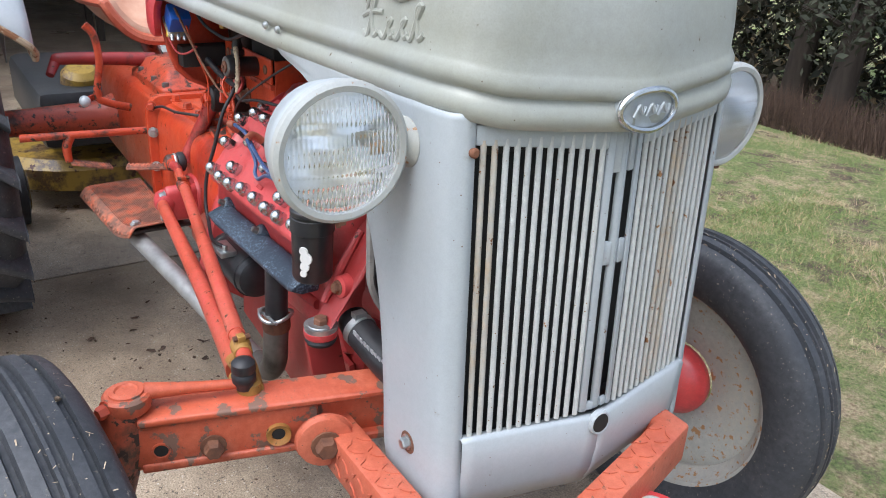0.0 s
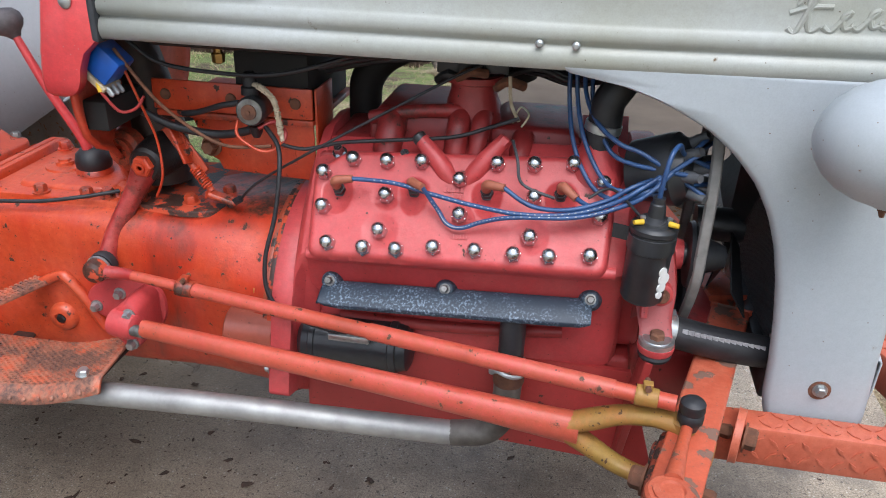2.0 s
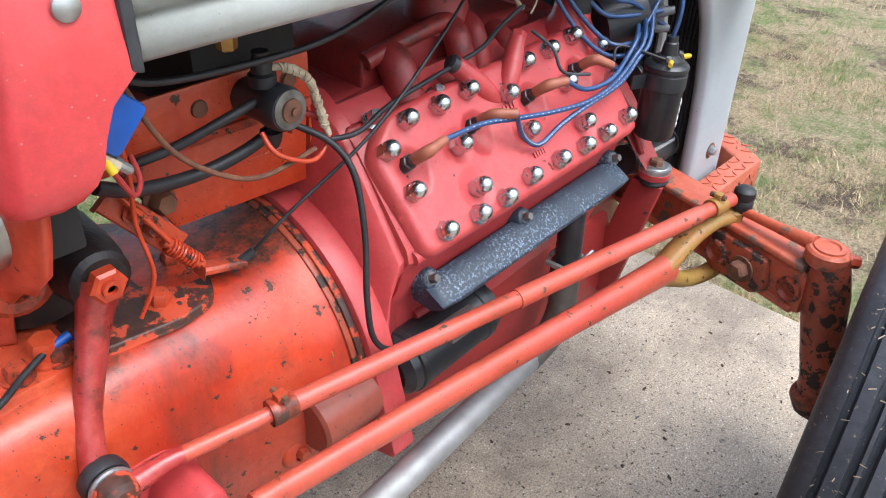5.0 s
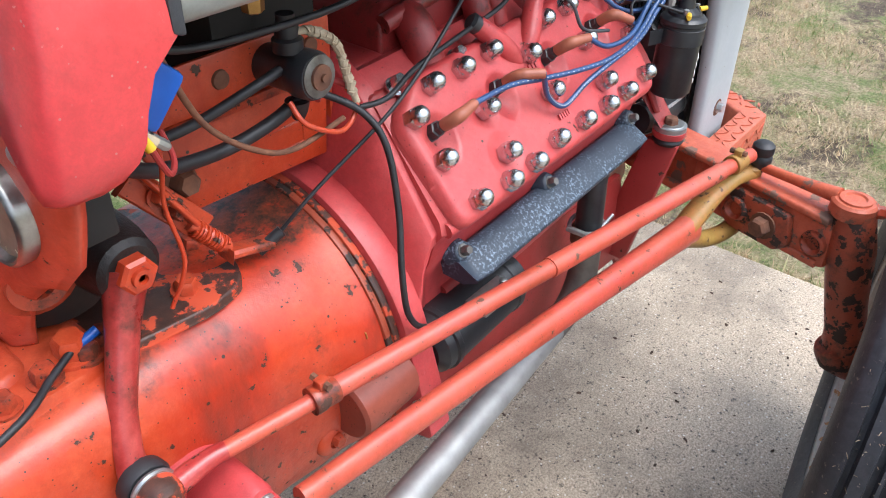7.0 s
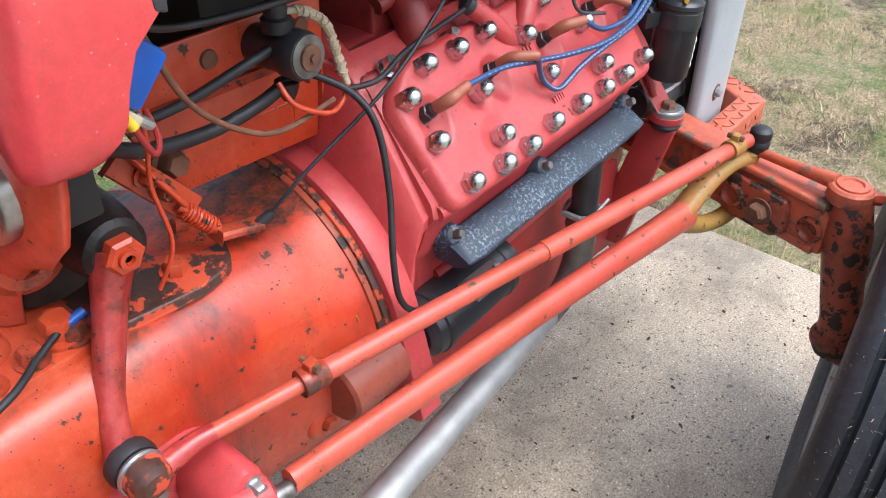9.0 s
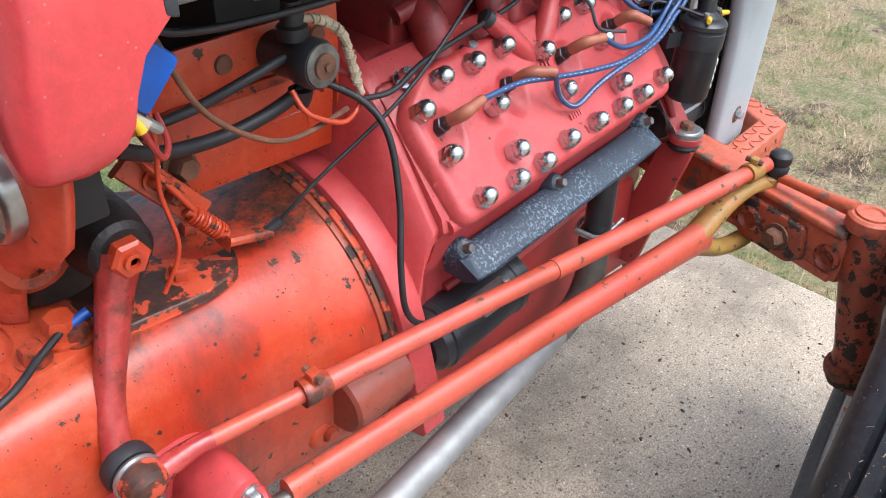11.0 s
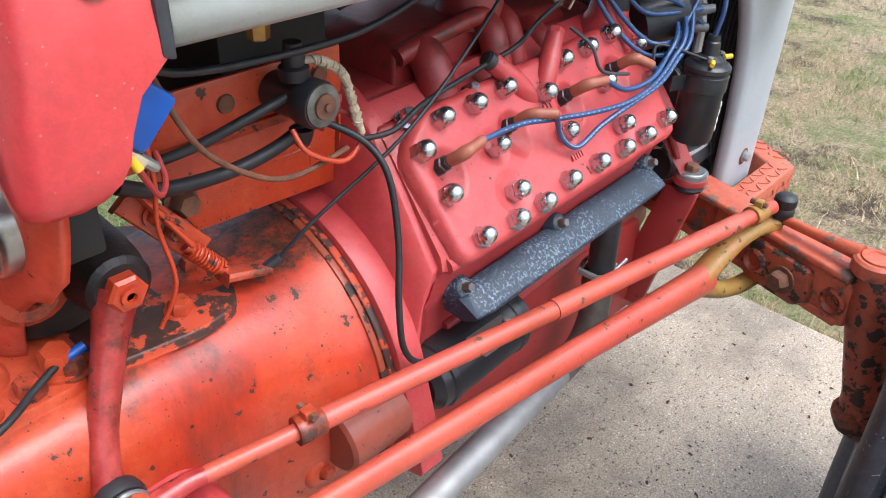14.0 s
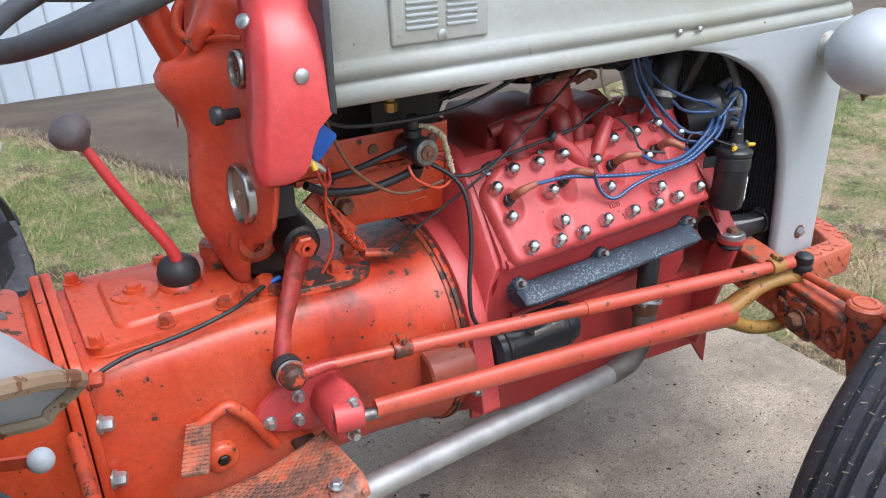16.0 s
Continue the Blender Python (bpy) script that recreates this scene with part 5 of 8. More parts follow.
def wires():
    h = thing_part("plug_wires")
    def post(k):
        t = 2 * math.pi * k / 8
        o = DS * math.cos(t) + DU * math.sin(t)
        return DIST + DA * 0.055 + o * 0.046
    ends = [D(u, v, 0.031) + BOOT_DIR[i] * 0.031 for i, (u, v) in enumerate(PLUGS)]
    runs = [
        [ends[0], V(-0.300, -0.196, 0.908), V(-0.24, -0.206, 0.900), V(-0.17, -0.217, 0.892), V(-0.10, -0.223, 0.888), V(-0.03, -0.219, 0.893), V(0.03, -0.21, 0.912), V(0.075, -0.20, 0.940), post(5)],
        [ends[1], V(-0.228, -0.205, 0.874), V(-0.212, -0.213, 0.856), V(-0.190, -0.215, 0.852), V(-0.155, -0.218, 0.868), V(-0.11, -0.224, 0.882), V(-0.02, -0.221, 0.890), V(0.04, -0.212, 0.908), V(0.085, -0.205, 0.935), post(6)],
        [ends[2], V(-0.085, -0.207, 0.896), V(-0.03, -0.213, 0.898), V(0.025, -0.203, 0.915), V(0.07, -0.19, 0.94), post(4)],
        [ends[3], V(0.010, -0.200, 0.900), V(0.05, -0.197, 0.918), V(0.085, -0.19, 0.94), post(7)],
        [V(-0.050, -0.075, 1.095), V(-0.046, -0.090, 1.030), V(-0.030, -0.130, 0.965), V(0.005, -0.170, 0.918), V(0.05, -0.193, 0.912), V(0.09, -0.195, 0.935), post(3)],
        [V(-0.040, -0.075, 1.095), V(-0.034, -0.092, 1.035), V(-0.016, -0.130, 0.978), V(0.018, -0.168, 0.932), V(0.055, -0.188, 0.925), post(2)],
        [V(-0.028, -0.070, 1.095), V(-0.022, -0.095, 1.045), V(0.0, -0.135, 1.010), V(0.035, -0.165, 0.990), V(0.075, -0.175, 0.978), post(1)],
        [V(-0.015, -0.070, 1.095), V(-0.010, -0.098, 1.030), V(0.012, -0.135, 0.985), V(0.045, -0.160, 0.962), post(0)],
        [V(0.0945, -0.236, 0.938), V(0.097, -0.240, 0.975), V(0.103, -0.232, 1.003), V(0.115, -0.205, 1.008), V(0.128, -0.175, 0.985), DIST + DA * 0.06],
    ]
    for r in runs:
        bm = B()
        tube(bm, r, 0.0036, 10, 7)
        part("plug_wire", bm, WIRE_BLUE, h, "blue silicone ignition lead")
    # small print along two leads, too small to read
    for r in runs[:2]:
        sp = spline(r, 14)
        bm = B()
        for i in range(8, len(sp) - 30, 2):
            a = sp[i]
            t = (sp[i + 1] - a).normalized()
            nrm = (V(-0.2, -0.8, 0.55) - t * V(-0.2, -0.8, 0.55).dot(t)).normalized()
            s2 = t.cross(nrm)
            q = a + nrm * 0.0037
            prism(bm, [q - s2 * 0.0006, q + t * 0.003 - s2 * 0.0006, q + t * 0.003 + s2 * 0.0006, q + s2 * 0.0006], nrm * 0.0002)
        part("faded_print", bm, CHALK, h)


wires()


def front_drive():
    """Fan, pulleys, belt and hoses between engine and radiator."""
    bm = B()
    lathe(bm, (0.160, -0.125, 0.805), (1, 0, 0), [(-0.03, 0.016), (0.0, 0.018), (0.002, 0.052), (0.008, 0.055), (0.014, 0.045), (0.020, 0.055), (0.026, 0.052), (0.028, 0.030), (0.060, 0.018)], 28)
    p = part("pump_pulley", bm, BLACK, tractor, "black water pump pulley")
    bm = B()
    lathe(bm, (0.160, 0.02, 0.66), (1, 0, 0), [(0.0, 0.02), (0.002, 0.075), (0.008, 0.078), (0.014, 0.066), (0.020, 0.078), (0.026, 0.075), (0.028, 0.03)], 30)
    part("crank_pulley", bm, BLACK, p)
    bm = B()
    pts = [(0.175, -0.178, 0.83), (0.175, -0.172, 0.95), (0.175, -0.12, 1.05), (0.175, -0.06, 1.04), (0.175, 0.05, 0.75), (0.175, 0.08, 0.62), (0.175, 0.02, 0.585), (0.175, -0.07, 0.63), (0.175, -0.165, 0.76)]
    tube(bm, pts + [pts[0]], 0.009, 8, 6, flat=0.8)
    part("fan_belt", bm, BELT, p, "grey worn fan belt")
    bm = B()
    for k in range(4):
        a = k * math.pi / 2 + 0.5
        d = V(0, math.cos(a), math.sin(a))
        t = V(0.5, -math.sin(a) * 0.87, math.cos(a) * 0.87)
        c = V(0.255, 0.02, 0.80)
        prism(bm, [c + d * 0.03 - t * 0.02, c + d * 0.16 - t * 0.035, c + d * 0.17 + t * 0.03, c + d * 0.03 + t * 0.02], V(0.003, 0, 0))
    lathe(bm, (0.19, 0.02, 0.80), (1, 0, 0), [(0, 0.03), (0.08, 0.03)], 16)
    part("fan", bm, BLACK, p)
    # lower hose with clamps and a chalky stripe
    bm = B()
    tube(bm, [(0.118, -0.178, 0.700), (0.16, -0.180, 0.691), (0.25, -0.172, 0.672), (0.345, -0.150, 0.655)], 0.0265, 20, 6)
    h = part("radiator_hose", bm, RUBBER, tractor, "black rubber radiator hose with faded print")
    for c, r in (((0.146, -0.180, 0.694), 0.0285), ((0.315, -0.158, 0.660), 0.0285)):
        bm = B()
        lathe(bm, c, (1, 0.1, -0.2), [(-0.007, r - 0.001), (-0.006, r), (0.006, r), (0.007, r - 0.001)], 24, caps=False)
        box(bm, (c[0] - 0.008, c[1] - 0.012, c[2] + 0.024), (c[0] + 0.008, c[1] + 0.008, c[2] + 0.034))
        part("hose_clamp", bm, ZINC, h)
    bm = B()
    for k in range(14):
        x = 0.165 + 0.0095 * k
        t = (x - 0.16) / 0.185
        y, z = -0.180 + 0.030 * t ** 1.5 - 0.0215, 0.691 - 0.036 * t + 0.0162
        box(bm, (x, y - 0.0008, z - 0.0040), (x + 0.0085, y + 0.001, z + 0.0040))
    part("faded_print", bm, CHALK, h)
    # upper hoses and thermostat necks
    bm = B()
    tube(bm, [E(0.006, -0.110, 0.94), E(0.010, -0.112, 0.99), E(0.02, -0.11, 1.04), E(0.08, -0.09, 1.075), E(0.31, -0.07, 1.06)], [0.026, 0.026, 0.025, 0.025, 0.025], 18, 6)
    part("upper_hose", bm, RUBBER, h)
    bm = B()
    lathe(bm, E(0.008, -0.112, 0.982), (0.15, 0, 1), [(0, 0.027), (0.001, 0.0285), (0.013, 0.0285), (0.014, 0.027)], 22)
    part("hose_clamp", bm, ZINC, h)
    bm = B()
    lathe(bm, E(0.004, -0.105, 0.895), (0.05, -0.05, 1), [(0, 0.052), (0.03, 0.045), (0.055, 0.030), (0.085, 0.026)], 22)
    part("thermostat_neck", bm, RED, h)


front_drive()

# ---- the tractor: front axle and steering ----
def front_axle():
    a = thing_part("front_axle")
    a["label"] = "chipped orange I-beam front axle"
    # central beam, swept back to each side
    for s in (-1, 1):
        c = lambda k: V(0.275 + (0.129 - 0.275) * k, CY + s * (0.02 + 0.532 * k), 0.604)
        for name, z, h, w in (("web", 0.605, 0.075, 0.030), ("top_flange", 0.645, 0.012, 0.066), ("bottom_flange", 0.566, 0.014, 0.060)):
            bm = B()
            bar(bm, c(0.0) + V(0, 0, z - 0.604), c(0.98) + V(0, 0, z - 0.604), w, h)
            part(name, bm, AXLE, a, bevel=0.003)
    s = -1
    def P(k, out, dz):
        return V(0.275 - 0.146 * k, CY - 0.02 - 0.532 * k, 0.604 + dz) + V(0.955, -0.277, 0) * out
    bm = B()
    # bolted extension with scalloped holes
    pts = [P(0.52, -0.026, -0.044), P(1.0, -0.026, -0.044), P(1.0, -0.026, 0.036), P(0.52, -0.026, 0.036)]
    prism(bm, pts, V(0.955, -0.277, 0) * 0.052)
    part("axle_extension", bm, AXLE, a, bevel=0.008)
    bm = B()
    pts = [P(0.66, -0.043, -0.030), P(0.70, -0.043, -0.046), P(0.86, -0.043, -0.046), P(0.90, -0.043, -0.026), P(0.88, -0.043, 0.026), P(0.68, -0.043, 0.030)]
    prism(bm, pts, V(0.955, -0.277, 0) * 0.018)
    part("clamp_plate", bm, AXLE_RUST, a, bevel=0.008)
    for k, out, m_, r in ((0.815, -0.045, RUST, 0.021), ):
        o = V(-0.955, 0.277, 0)
        bolt("axle_bolt", P(k, out, -0.008), o, r * 0.8, 0.018, m_, a)
    for k, r in ((0.715, 0.022), (0.955, 0.022)):
        bm = B()
        lathe(bm, P(k, -0.042 if k < 0.9 else -0.026, -0.006), V(-0.955, 0.277, 0), [(0, r), (0.006, r * 0.95), (0.008, r * 0.75), (0.004, r * 0.55), (0.001, r * 0.5), (0.0008, 0.0)], 16)
        part("hole_boss", bm, AXLE_RUST, a)
    for k, m_, r in ((0.80, RUST, 0.014), (0.50, RUST, 0.014)):
        bolt("axle_bolt", P(k, 0.030, -0.012), V(0.955, -0.277, 0), r, 0.016, m_, a)
    for k in (0.63, 0.93):
        bm = B()
        lathe(bm, P(k, 0.026, -0.010), V(0.955, -0.277, 0), [(0, 0.0135 if k > 0.9 else 0.019), (0.003 if k > 0.9 else 0.007, 0.013 if k > 0.9 else 0.018), (0.003, 0.0105), (0.001, 0.010)], 18)
        part("axle_hole", bm, AXLE if k > 0.9 else MOSS, a)
        # black disc paints in the shade within the hole
        bm = B()
        lathe(bm, P(k, 0.027, -0.010), V(0.955, -0.277, 0), [(0, 0.010), (0.001, 0.0098)], 14)
        part("hole_shadow", bm, DARKVOID, a)
    # kingpin post, spindle
    for s in (-1, 1):
        bm = B()
        y = CY + s * 0.553
        tube(bm, [(0.129, y + s * 0.004, 0.665), (0.129, y + s * 0.018, 0.60), (0.128, y + s * 0.036, 0.52), (0.127, y + s * 0.052, 0.46), (0.126, y + s * 0.058, 0.425)], [0.029, 0.036, 0.032, 0.031, 0.033], 16, 6)
        k = part("spindle_post", bm, AXLE_RUST, a, "dirty orange kingpin post")
        bm = B()
        tube(bm, [(0.112, y + s * 0.040, 0.432), (0.122, y + s * 0.056, 0.410), (0.140, y + s * 0.085, 0.385), (0.155, y + s * 0.12, 0.370)], [0.024, 0.034, 0.026, 0.02], 14, 5)
        part("spindle", bm, AXLE_RUST, a)
        bm = B()
        lathe(bm, (0.129, y, 0.656), (0, 0, 1), [(0, 0.030), (0.004, 0.033), (0.022, 0.033), (0.026, 0.029), (0.026, 0.024), (0.029, 0.0235), (0.030, 0.016), (0.027, 0.014)], 22)
        part("post_cap", bm, AXLE, a)
        bolt("pinch_bolt", (0.138, y + s * 0.028, 0.668), (0.5, s, 0), 0.010, 0.014, ORANGE_DIRTY, a)
    bm = B()
    tube(bm, [(0.132, CY - 0.53, 0.678), (0.148, CY - 0.46, 0.672), (0.163, CY - 0.40, 0.668)], [0.013, 0.0085, 0.0075], 12, 5)
    part("steering_arm", bm, AXLE, a, "chipped orange steering arm")
    bm = B()
    lathe(bm, (0.165, -0.381, 0.660), (0, 0, 1), [(0, 0.012), (0.010, 0.0145), (0.014, 0.0175), (0.024, 0.0180), (0.028, 0.0155), (0.032, 0.0180), (0.044, 0.0172), (0.048, 0.0135), (0.051, 0.006)], 22)
    part("rubber_boot", bm, RUBBER, a, "black rubber ball joint boot")
    return a


front_axle()


def drag_link():
    p0, p1 = V(-0.825, -0.196, 0.693), V(0.160, -0.372, 0.690)
    q = lambda k: p0.lerp(p1, k)
    bm = B()
    tube(bm, [q(0.02), q(0.17)], 0.0092, 14, 1)
    tube(bm, [q(0.165), q(0.52)], 0.0122, 16, 1)
    tube(bm, [q(0.515), q(0.90)], 0.0138, 16, 1)
    tube(bm, [q(0.895), q(0.985)], 0.0120, 16, 1)
    l_ = part("drag_link", bm, ROD, tractor, "orange steering drag link with clamps")
    for k in (0.172, 0.945):
        bm = B()
        d = (p1 - p0).normalized()
        lathe(bm, q(k), d, [(-0.016, 0.0145), (-0.014, 0.0158), (-0.004, 0.0158), (-0.002, 0.0146), (0.014, 0.0146), (0.016, 0.0135)], 16)
        box(bm, tuple(q(k) + V(-0.008, -0.006, 0.012)), tuple(q(k) + V(0.006, 0.006, 0.024)))
        part("clamp", bm, MOSS if k > 0.5 else ORANGE_DIRTY, l_, bevel=0.002)
        bm = B()
        rod(bm, q(k) + V(-0.001, -0.012, 0.019), q(k) + V(-0.001, 0.014, 0.019), 0.0045, None, 6)
        part("clamp_bolt", bm, RUST, l_)
    # ball end at the pitman arm
    c = V(-0.838, -0.192, 0.694)
    bm = B()
    lathe(bm, c + V(0, 0.022, 0), (0, -1, 0), [(0, 0.019), (0.004, 0.0245), (0.014, 0.0255), (0.020, 0.023)], 24)
    part("ball_boot", bm, RUBBER, l_)
    bm = B()
    lathe(bm, c, (0, -1, 0), [(0, 0.022), (0.004, 0.0240), (0.007, 0.023)], 24)
    part("boot_ring", bm, ZINC, l_)
    bm = B()
    lathe(bm, c + V(0, -0.006, 0), (0, -1, 0), [(0, 0.0215), (0.012, 0.0215), (0.018, 0.0195), (0.022, 0.013), (0.0225, 0.0125), (0.024, 0.0)], 24)
    part("ball_end", bm, GRIMY, l_)
    bm = B()
    tube(bm, [c + V(0.01, -0.012, -0.002), q(0.04), q(0.06)], [0.013, 0.0105, 0.0098], 12, 3)
    part("ball_neck", bm, PITMAN, l_)
    # pitman arm up to the steering box shaft
    bm = B()
    tube(bm, [(-0.768, -0.108, 0.864), (-0.792, -0.122, 0.815), (-0.822, -0.145, 0.755), (-0.836, -0.162, 0.715), (-0.838, -0.168, 0.695)], [0.026, 0.0185, 0.0160, 0.0155, 0.019], 16, 6, flat=0.8)
    pm = part("pitman_arm", bm, PITMAN, tractor, "glossy dark red pitman arm")
    bm = B()
    lathe(bm, (-0.768, -0.02, 0.866), (0, -1, 0), [(0, 0.040), (0.05, 0.038), (0.070, 0.036), (0.082, 0.033), (0.094, 0.031), (0.099, 0.025)], 24)
    part("shaft_collar", bm, GREASE, pm)
    bm = B()
    lathe(bm, (-0.768, -0.118, 0.866), (0, -1, 0), [(0, 0.0195), (0.012, 0.0195), (0.015, 0.016)], 6)
    lathe(bm, (-0.768, -0.131, 0.866), (0, -1, 0), [(0, 0.010), (0.006, 0.0095), (0.006, 0.005), (0.002, 0.004)], 14)
    part("arm_nut", bm, ORANGE, pm)


drag_link()


def radius_rod():
    bm = B()
    tube(bm, [(-0.728, -0.261, 0.623), (-0.55, -0.278, 0.617), (-0.3, -0.304, 0.610), (-0.1, -0.326, 0.603), (0.02, -0.340, 0.600)], [0.0165, 0.0180, 0.0205, 0.0240, 0.0280], 18, 5, flat=0.80, side=(0, 1, 0))
    r = part("radius_rod", bm, ROD, tractor, "long orange radius rod with forked end")
    bm = B()
    tube(bm, [(0.0, -0.338, 0.606), (0.04, -0.342, 0.625), (0.08, -0.350, 0.645), (0.125, -0.360, 0.655), (0.165, -0.372, 0.655)], [0.020, 0.020, 0.0175, 0.0165, 0.02], 14, 6, flat=0.8, side=(0, 0, 1))
    part("fork_upper", bm, MOSS, r)
    bm = B()
    tube(bm, [(0.0, -0.338, 0.594), (0.04, -0.342, 0.572), (0.08, -0.350, 0.553), (0.12, -0.362, 0.548), (0.15, -0.370, 0.552)], [0.020, 0.019, 0.017, 0.016, 0.016], 14, 6, flat=0.8, side=(0, 0, 1))
    part("fork_lower", bm, MOSS, r)
    bm = B()
    lathe(bm, (0.160, -0.372, 0.645), (0, 0, 1), [(0, 0.018), (0.020, 0.018), (0.024, 0.014)], 18)
    part("fork_eye", bm, MOSS, r)
    bm = B()
    tube(bm, [(-0.765, -0.258, 0.618), (-0.745, -0.261, 0.617), (-0.725, -0.263, 0.616)], [0.0105, 0.0105, 0.0105], 12, 2)
    part("rod_neck", bm, DULL, r)
    # bolted ball cap bracket on the transmission
    bm = B()
    out = rounded([(-0.900, 0.588), (-0.890, 0.630), (-0.835, 0.665), (-0.765, 0.668), (-0.735, 0.640), (-0.735, 0.590), (-0.765, 0.555), (-0.80, 0.552), (-0.86, 0.572)], 0.02)
    prism(bm, [(x, -0.172, z) for x, z in out], (0, 0.04, 0))
    b = part("rod_bracket", bm, RED, tractor, "bolted red radius rod bracket", bevel=0.006)
    bm = B()
    prism(bm, [(x, -0.246, z) for x, z in rounded([(-0.806, 0.600), (-0.796, 0.640), (-0.762, 0.662), (-0.744, 0.648), (-0.744, 0.575), (-0.772, 0.560)], 0.016)], (0, 0.080, 0))
    part("cap", bm, RED, b, bevel=0.008)
    bm = B()
    lathe(bm, (-0.772, -0.245, 0.617), (0.9, -0.2, 0), [(-0.02, 0.026), (0.01, 0.026), (0.026, 0.022), (0.030, 0.015)], 20)
    part("ball_socket", bm, RED, b)
    for p, ax in (((-0.874, -0.172, 0.599), (0, -1, 0)), ((-0.822, -0.172, 0.632), (0, -1, 0)), ((-0.826, -0.172, 0.588), (0, -1, 0)), ((-0.784, -0.246, 0.622), (0, -1, 0)), ((-0.760, -0.246, 0.638), (0, -1, 0)), ((-0.762, -0.246, 0.579), (0, -1, 0))):
        bolt("bracket_bolt", p, ax, 0.0086, 0.012, ZINC, b)


radius_rod()


def bumper():
    """Folded checker-plate bumper with a hitch ball, bolted to the axle beam."""
    m = part("bumper", bumper_bm(), ORANGE_FADED, tractor, "faded orange checker-plate front bumper", bevel=0.006)
    for y, x in ((-0.292, 0.262), ):
        bm = B()
        lathe(bm, (0.250, y, 0.592), (0.955, -0.277, 0), [(0, 0.042), (0.012, 0.042)], 24)
        part("round_lug", bm, ORANGE_FADED, m, bevel=0.003)
        bolt("lug_bolt", (0.264, y - 0.004, 0.592), (0.955, -0.277, 0), 0.017, 0.016, RUST, m)
    # raised tread bars
    rng = random.Random(9)
    bars = B()
    def tread(o, a, b, na, nb, nrm):
        for i in range(na):
            for j in range(nb):
                c = V(o) + V(a) * ((i + 0.5) / na) + V(b) * ((j + 0.5) / nb)
                d = (V(a).normalized() * (1 if (i + j) % 2 else -1) + V(b).normalized()).normalized()
                e = d.cross(V(nrm)).normalized()
                prism(bars, [c - d * 0.011, c - e * 0.003, c + d * 0.011, c + e * 0.003], V(nrm) * 0.0022)
    tread((0.285, -0.286, 0.605), (0.19, 0.0, 0), (0.0, 0.046, 0), 9, 2, (0, 0, 1))
    tread((0.275, -0.288, 0.545), (0.215, 0.0, 0), (0, 0, 0.05), 9, 2, (0, -1, 0))
    tread((0.495, -0.255, 0.605), (0.050, 0.175, 0), (0.040, -0.02, 0), 8, 2, (0, 0, 1))
    tread((0.545, -0.065, 0.605), (-0.068, 0.225, 0), (0.042, 0.012, 0), 10, 2, (0, 0, 1))
    tread((0.30, 0.168, 0.605), (0.17, 0.0, 0), (0, 0.044, 0), 8, 2, (0, 0, 1))
    part("raised_tread", bars, ORANGE_FADED, m)["kind"] = "stuff"
    bm = B()
    lathe(bm, (0.600, 0.03, 0.540), (0, 0, 1), [(0, 0.085), (0.012, 0.085)], 32)
    part("hitch_plate", bm, COWL_RED, m, "bright red hitch plate", bevel=0.003)
    bm = B()
    lathe(bm, (0.617, 0.012, 0.552), (0, 0, 1), [(0, 0.026), (0.008, 0.024), (0.012, 0.014), (0.022, 0.014), (0.028, 0.020), (0.042, 0.0255), (0.055, 0.024), (0.064, 0.018), (0.068, 0.012)], 24)
    part("hitch_ball", bm, RUSTY_RIM, m, "grey rust-streaked hitch ball")


def bumper_bm():
    bm = B()
    # plan outline of the folded bar, outer side then inner side
    outer = [(0.215, -0.288), (0.500, -0.288), (0.565, -0.19), (0.600, -0.075), (0.510, 0.212), (0.215, 0.217)]
    inner = [(0.215, 0.168), (0.475, 0.166), (0.545, -0.065), (0.522, -0.16), (0.475, -0.238), (0.215, -0.238)]
    prism(bm, [(x, y, 0.535) for x, y in outer + inner], (0, 0, 0.070))
    return bm


bumper()


def tyre_profile(R, w, rim):
    """Half-section of a ribbed tyre: (across, radius)."""
    return [(-w * 0.36, rim), (-w * 0.46, rim + 0.02), (-w * 0.50, rim + (R - rim) * 0.45), (-w * 0.485, rim + (R - rim) * 0.72), (-w * 0.44, R - 0.020)]


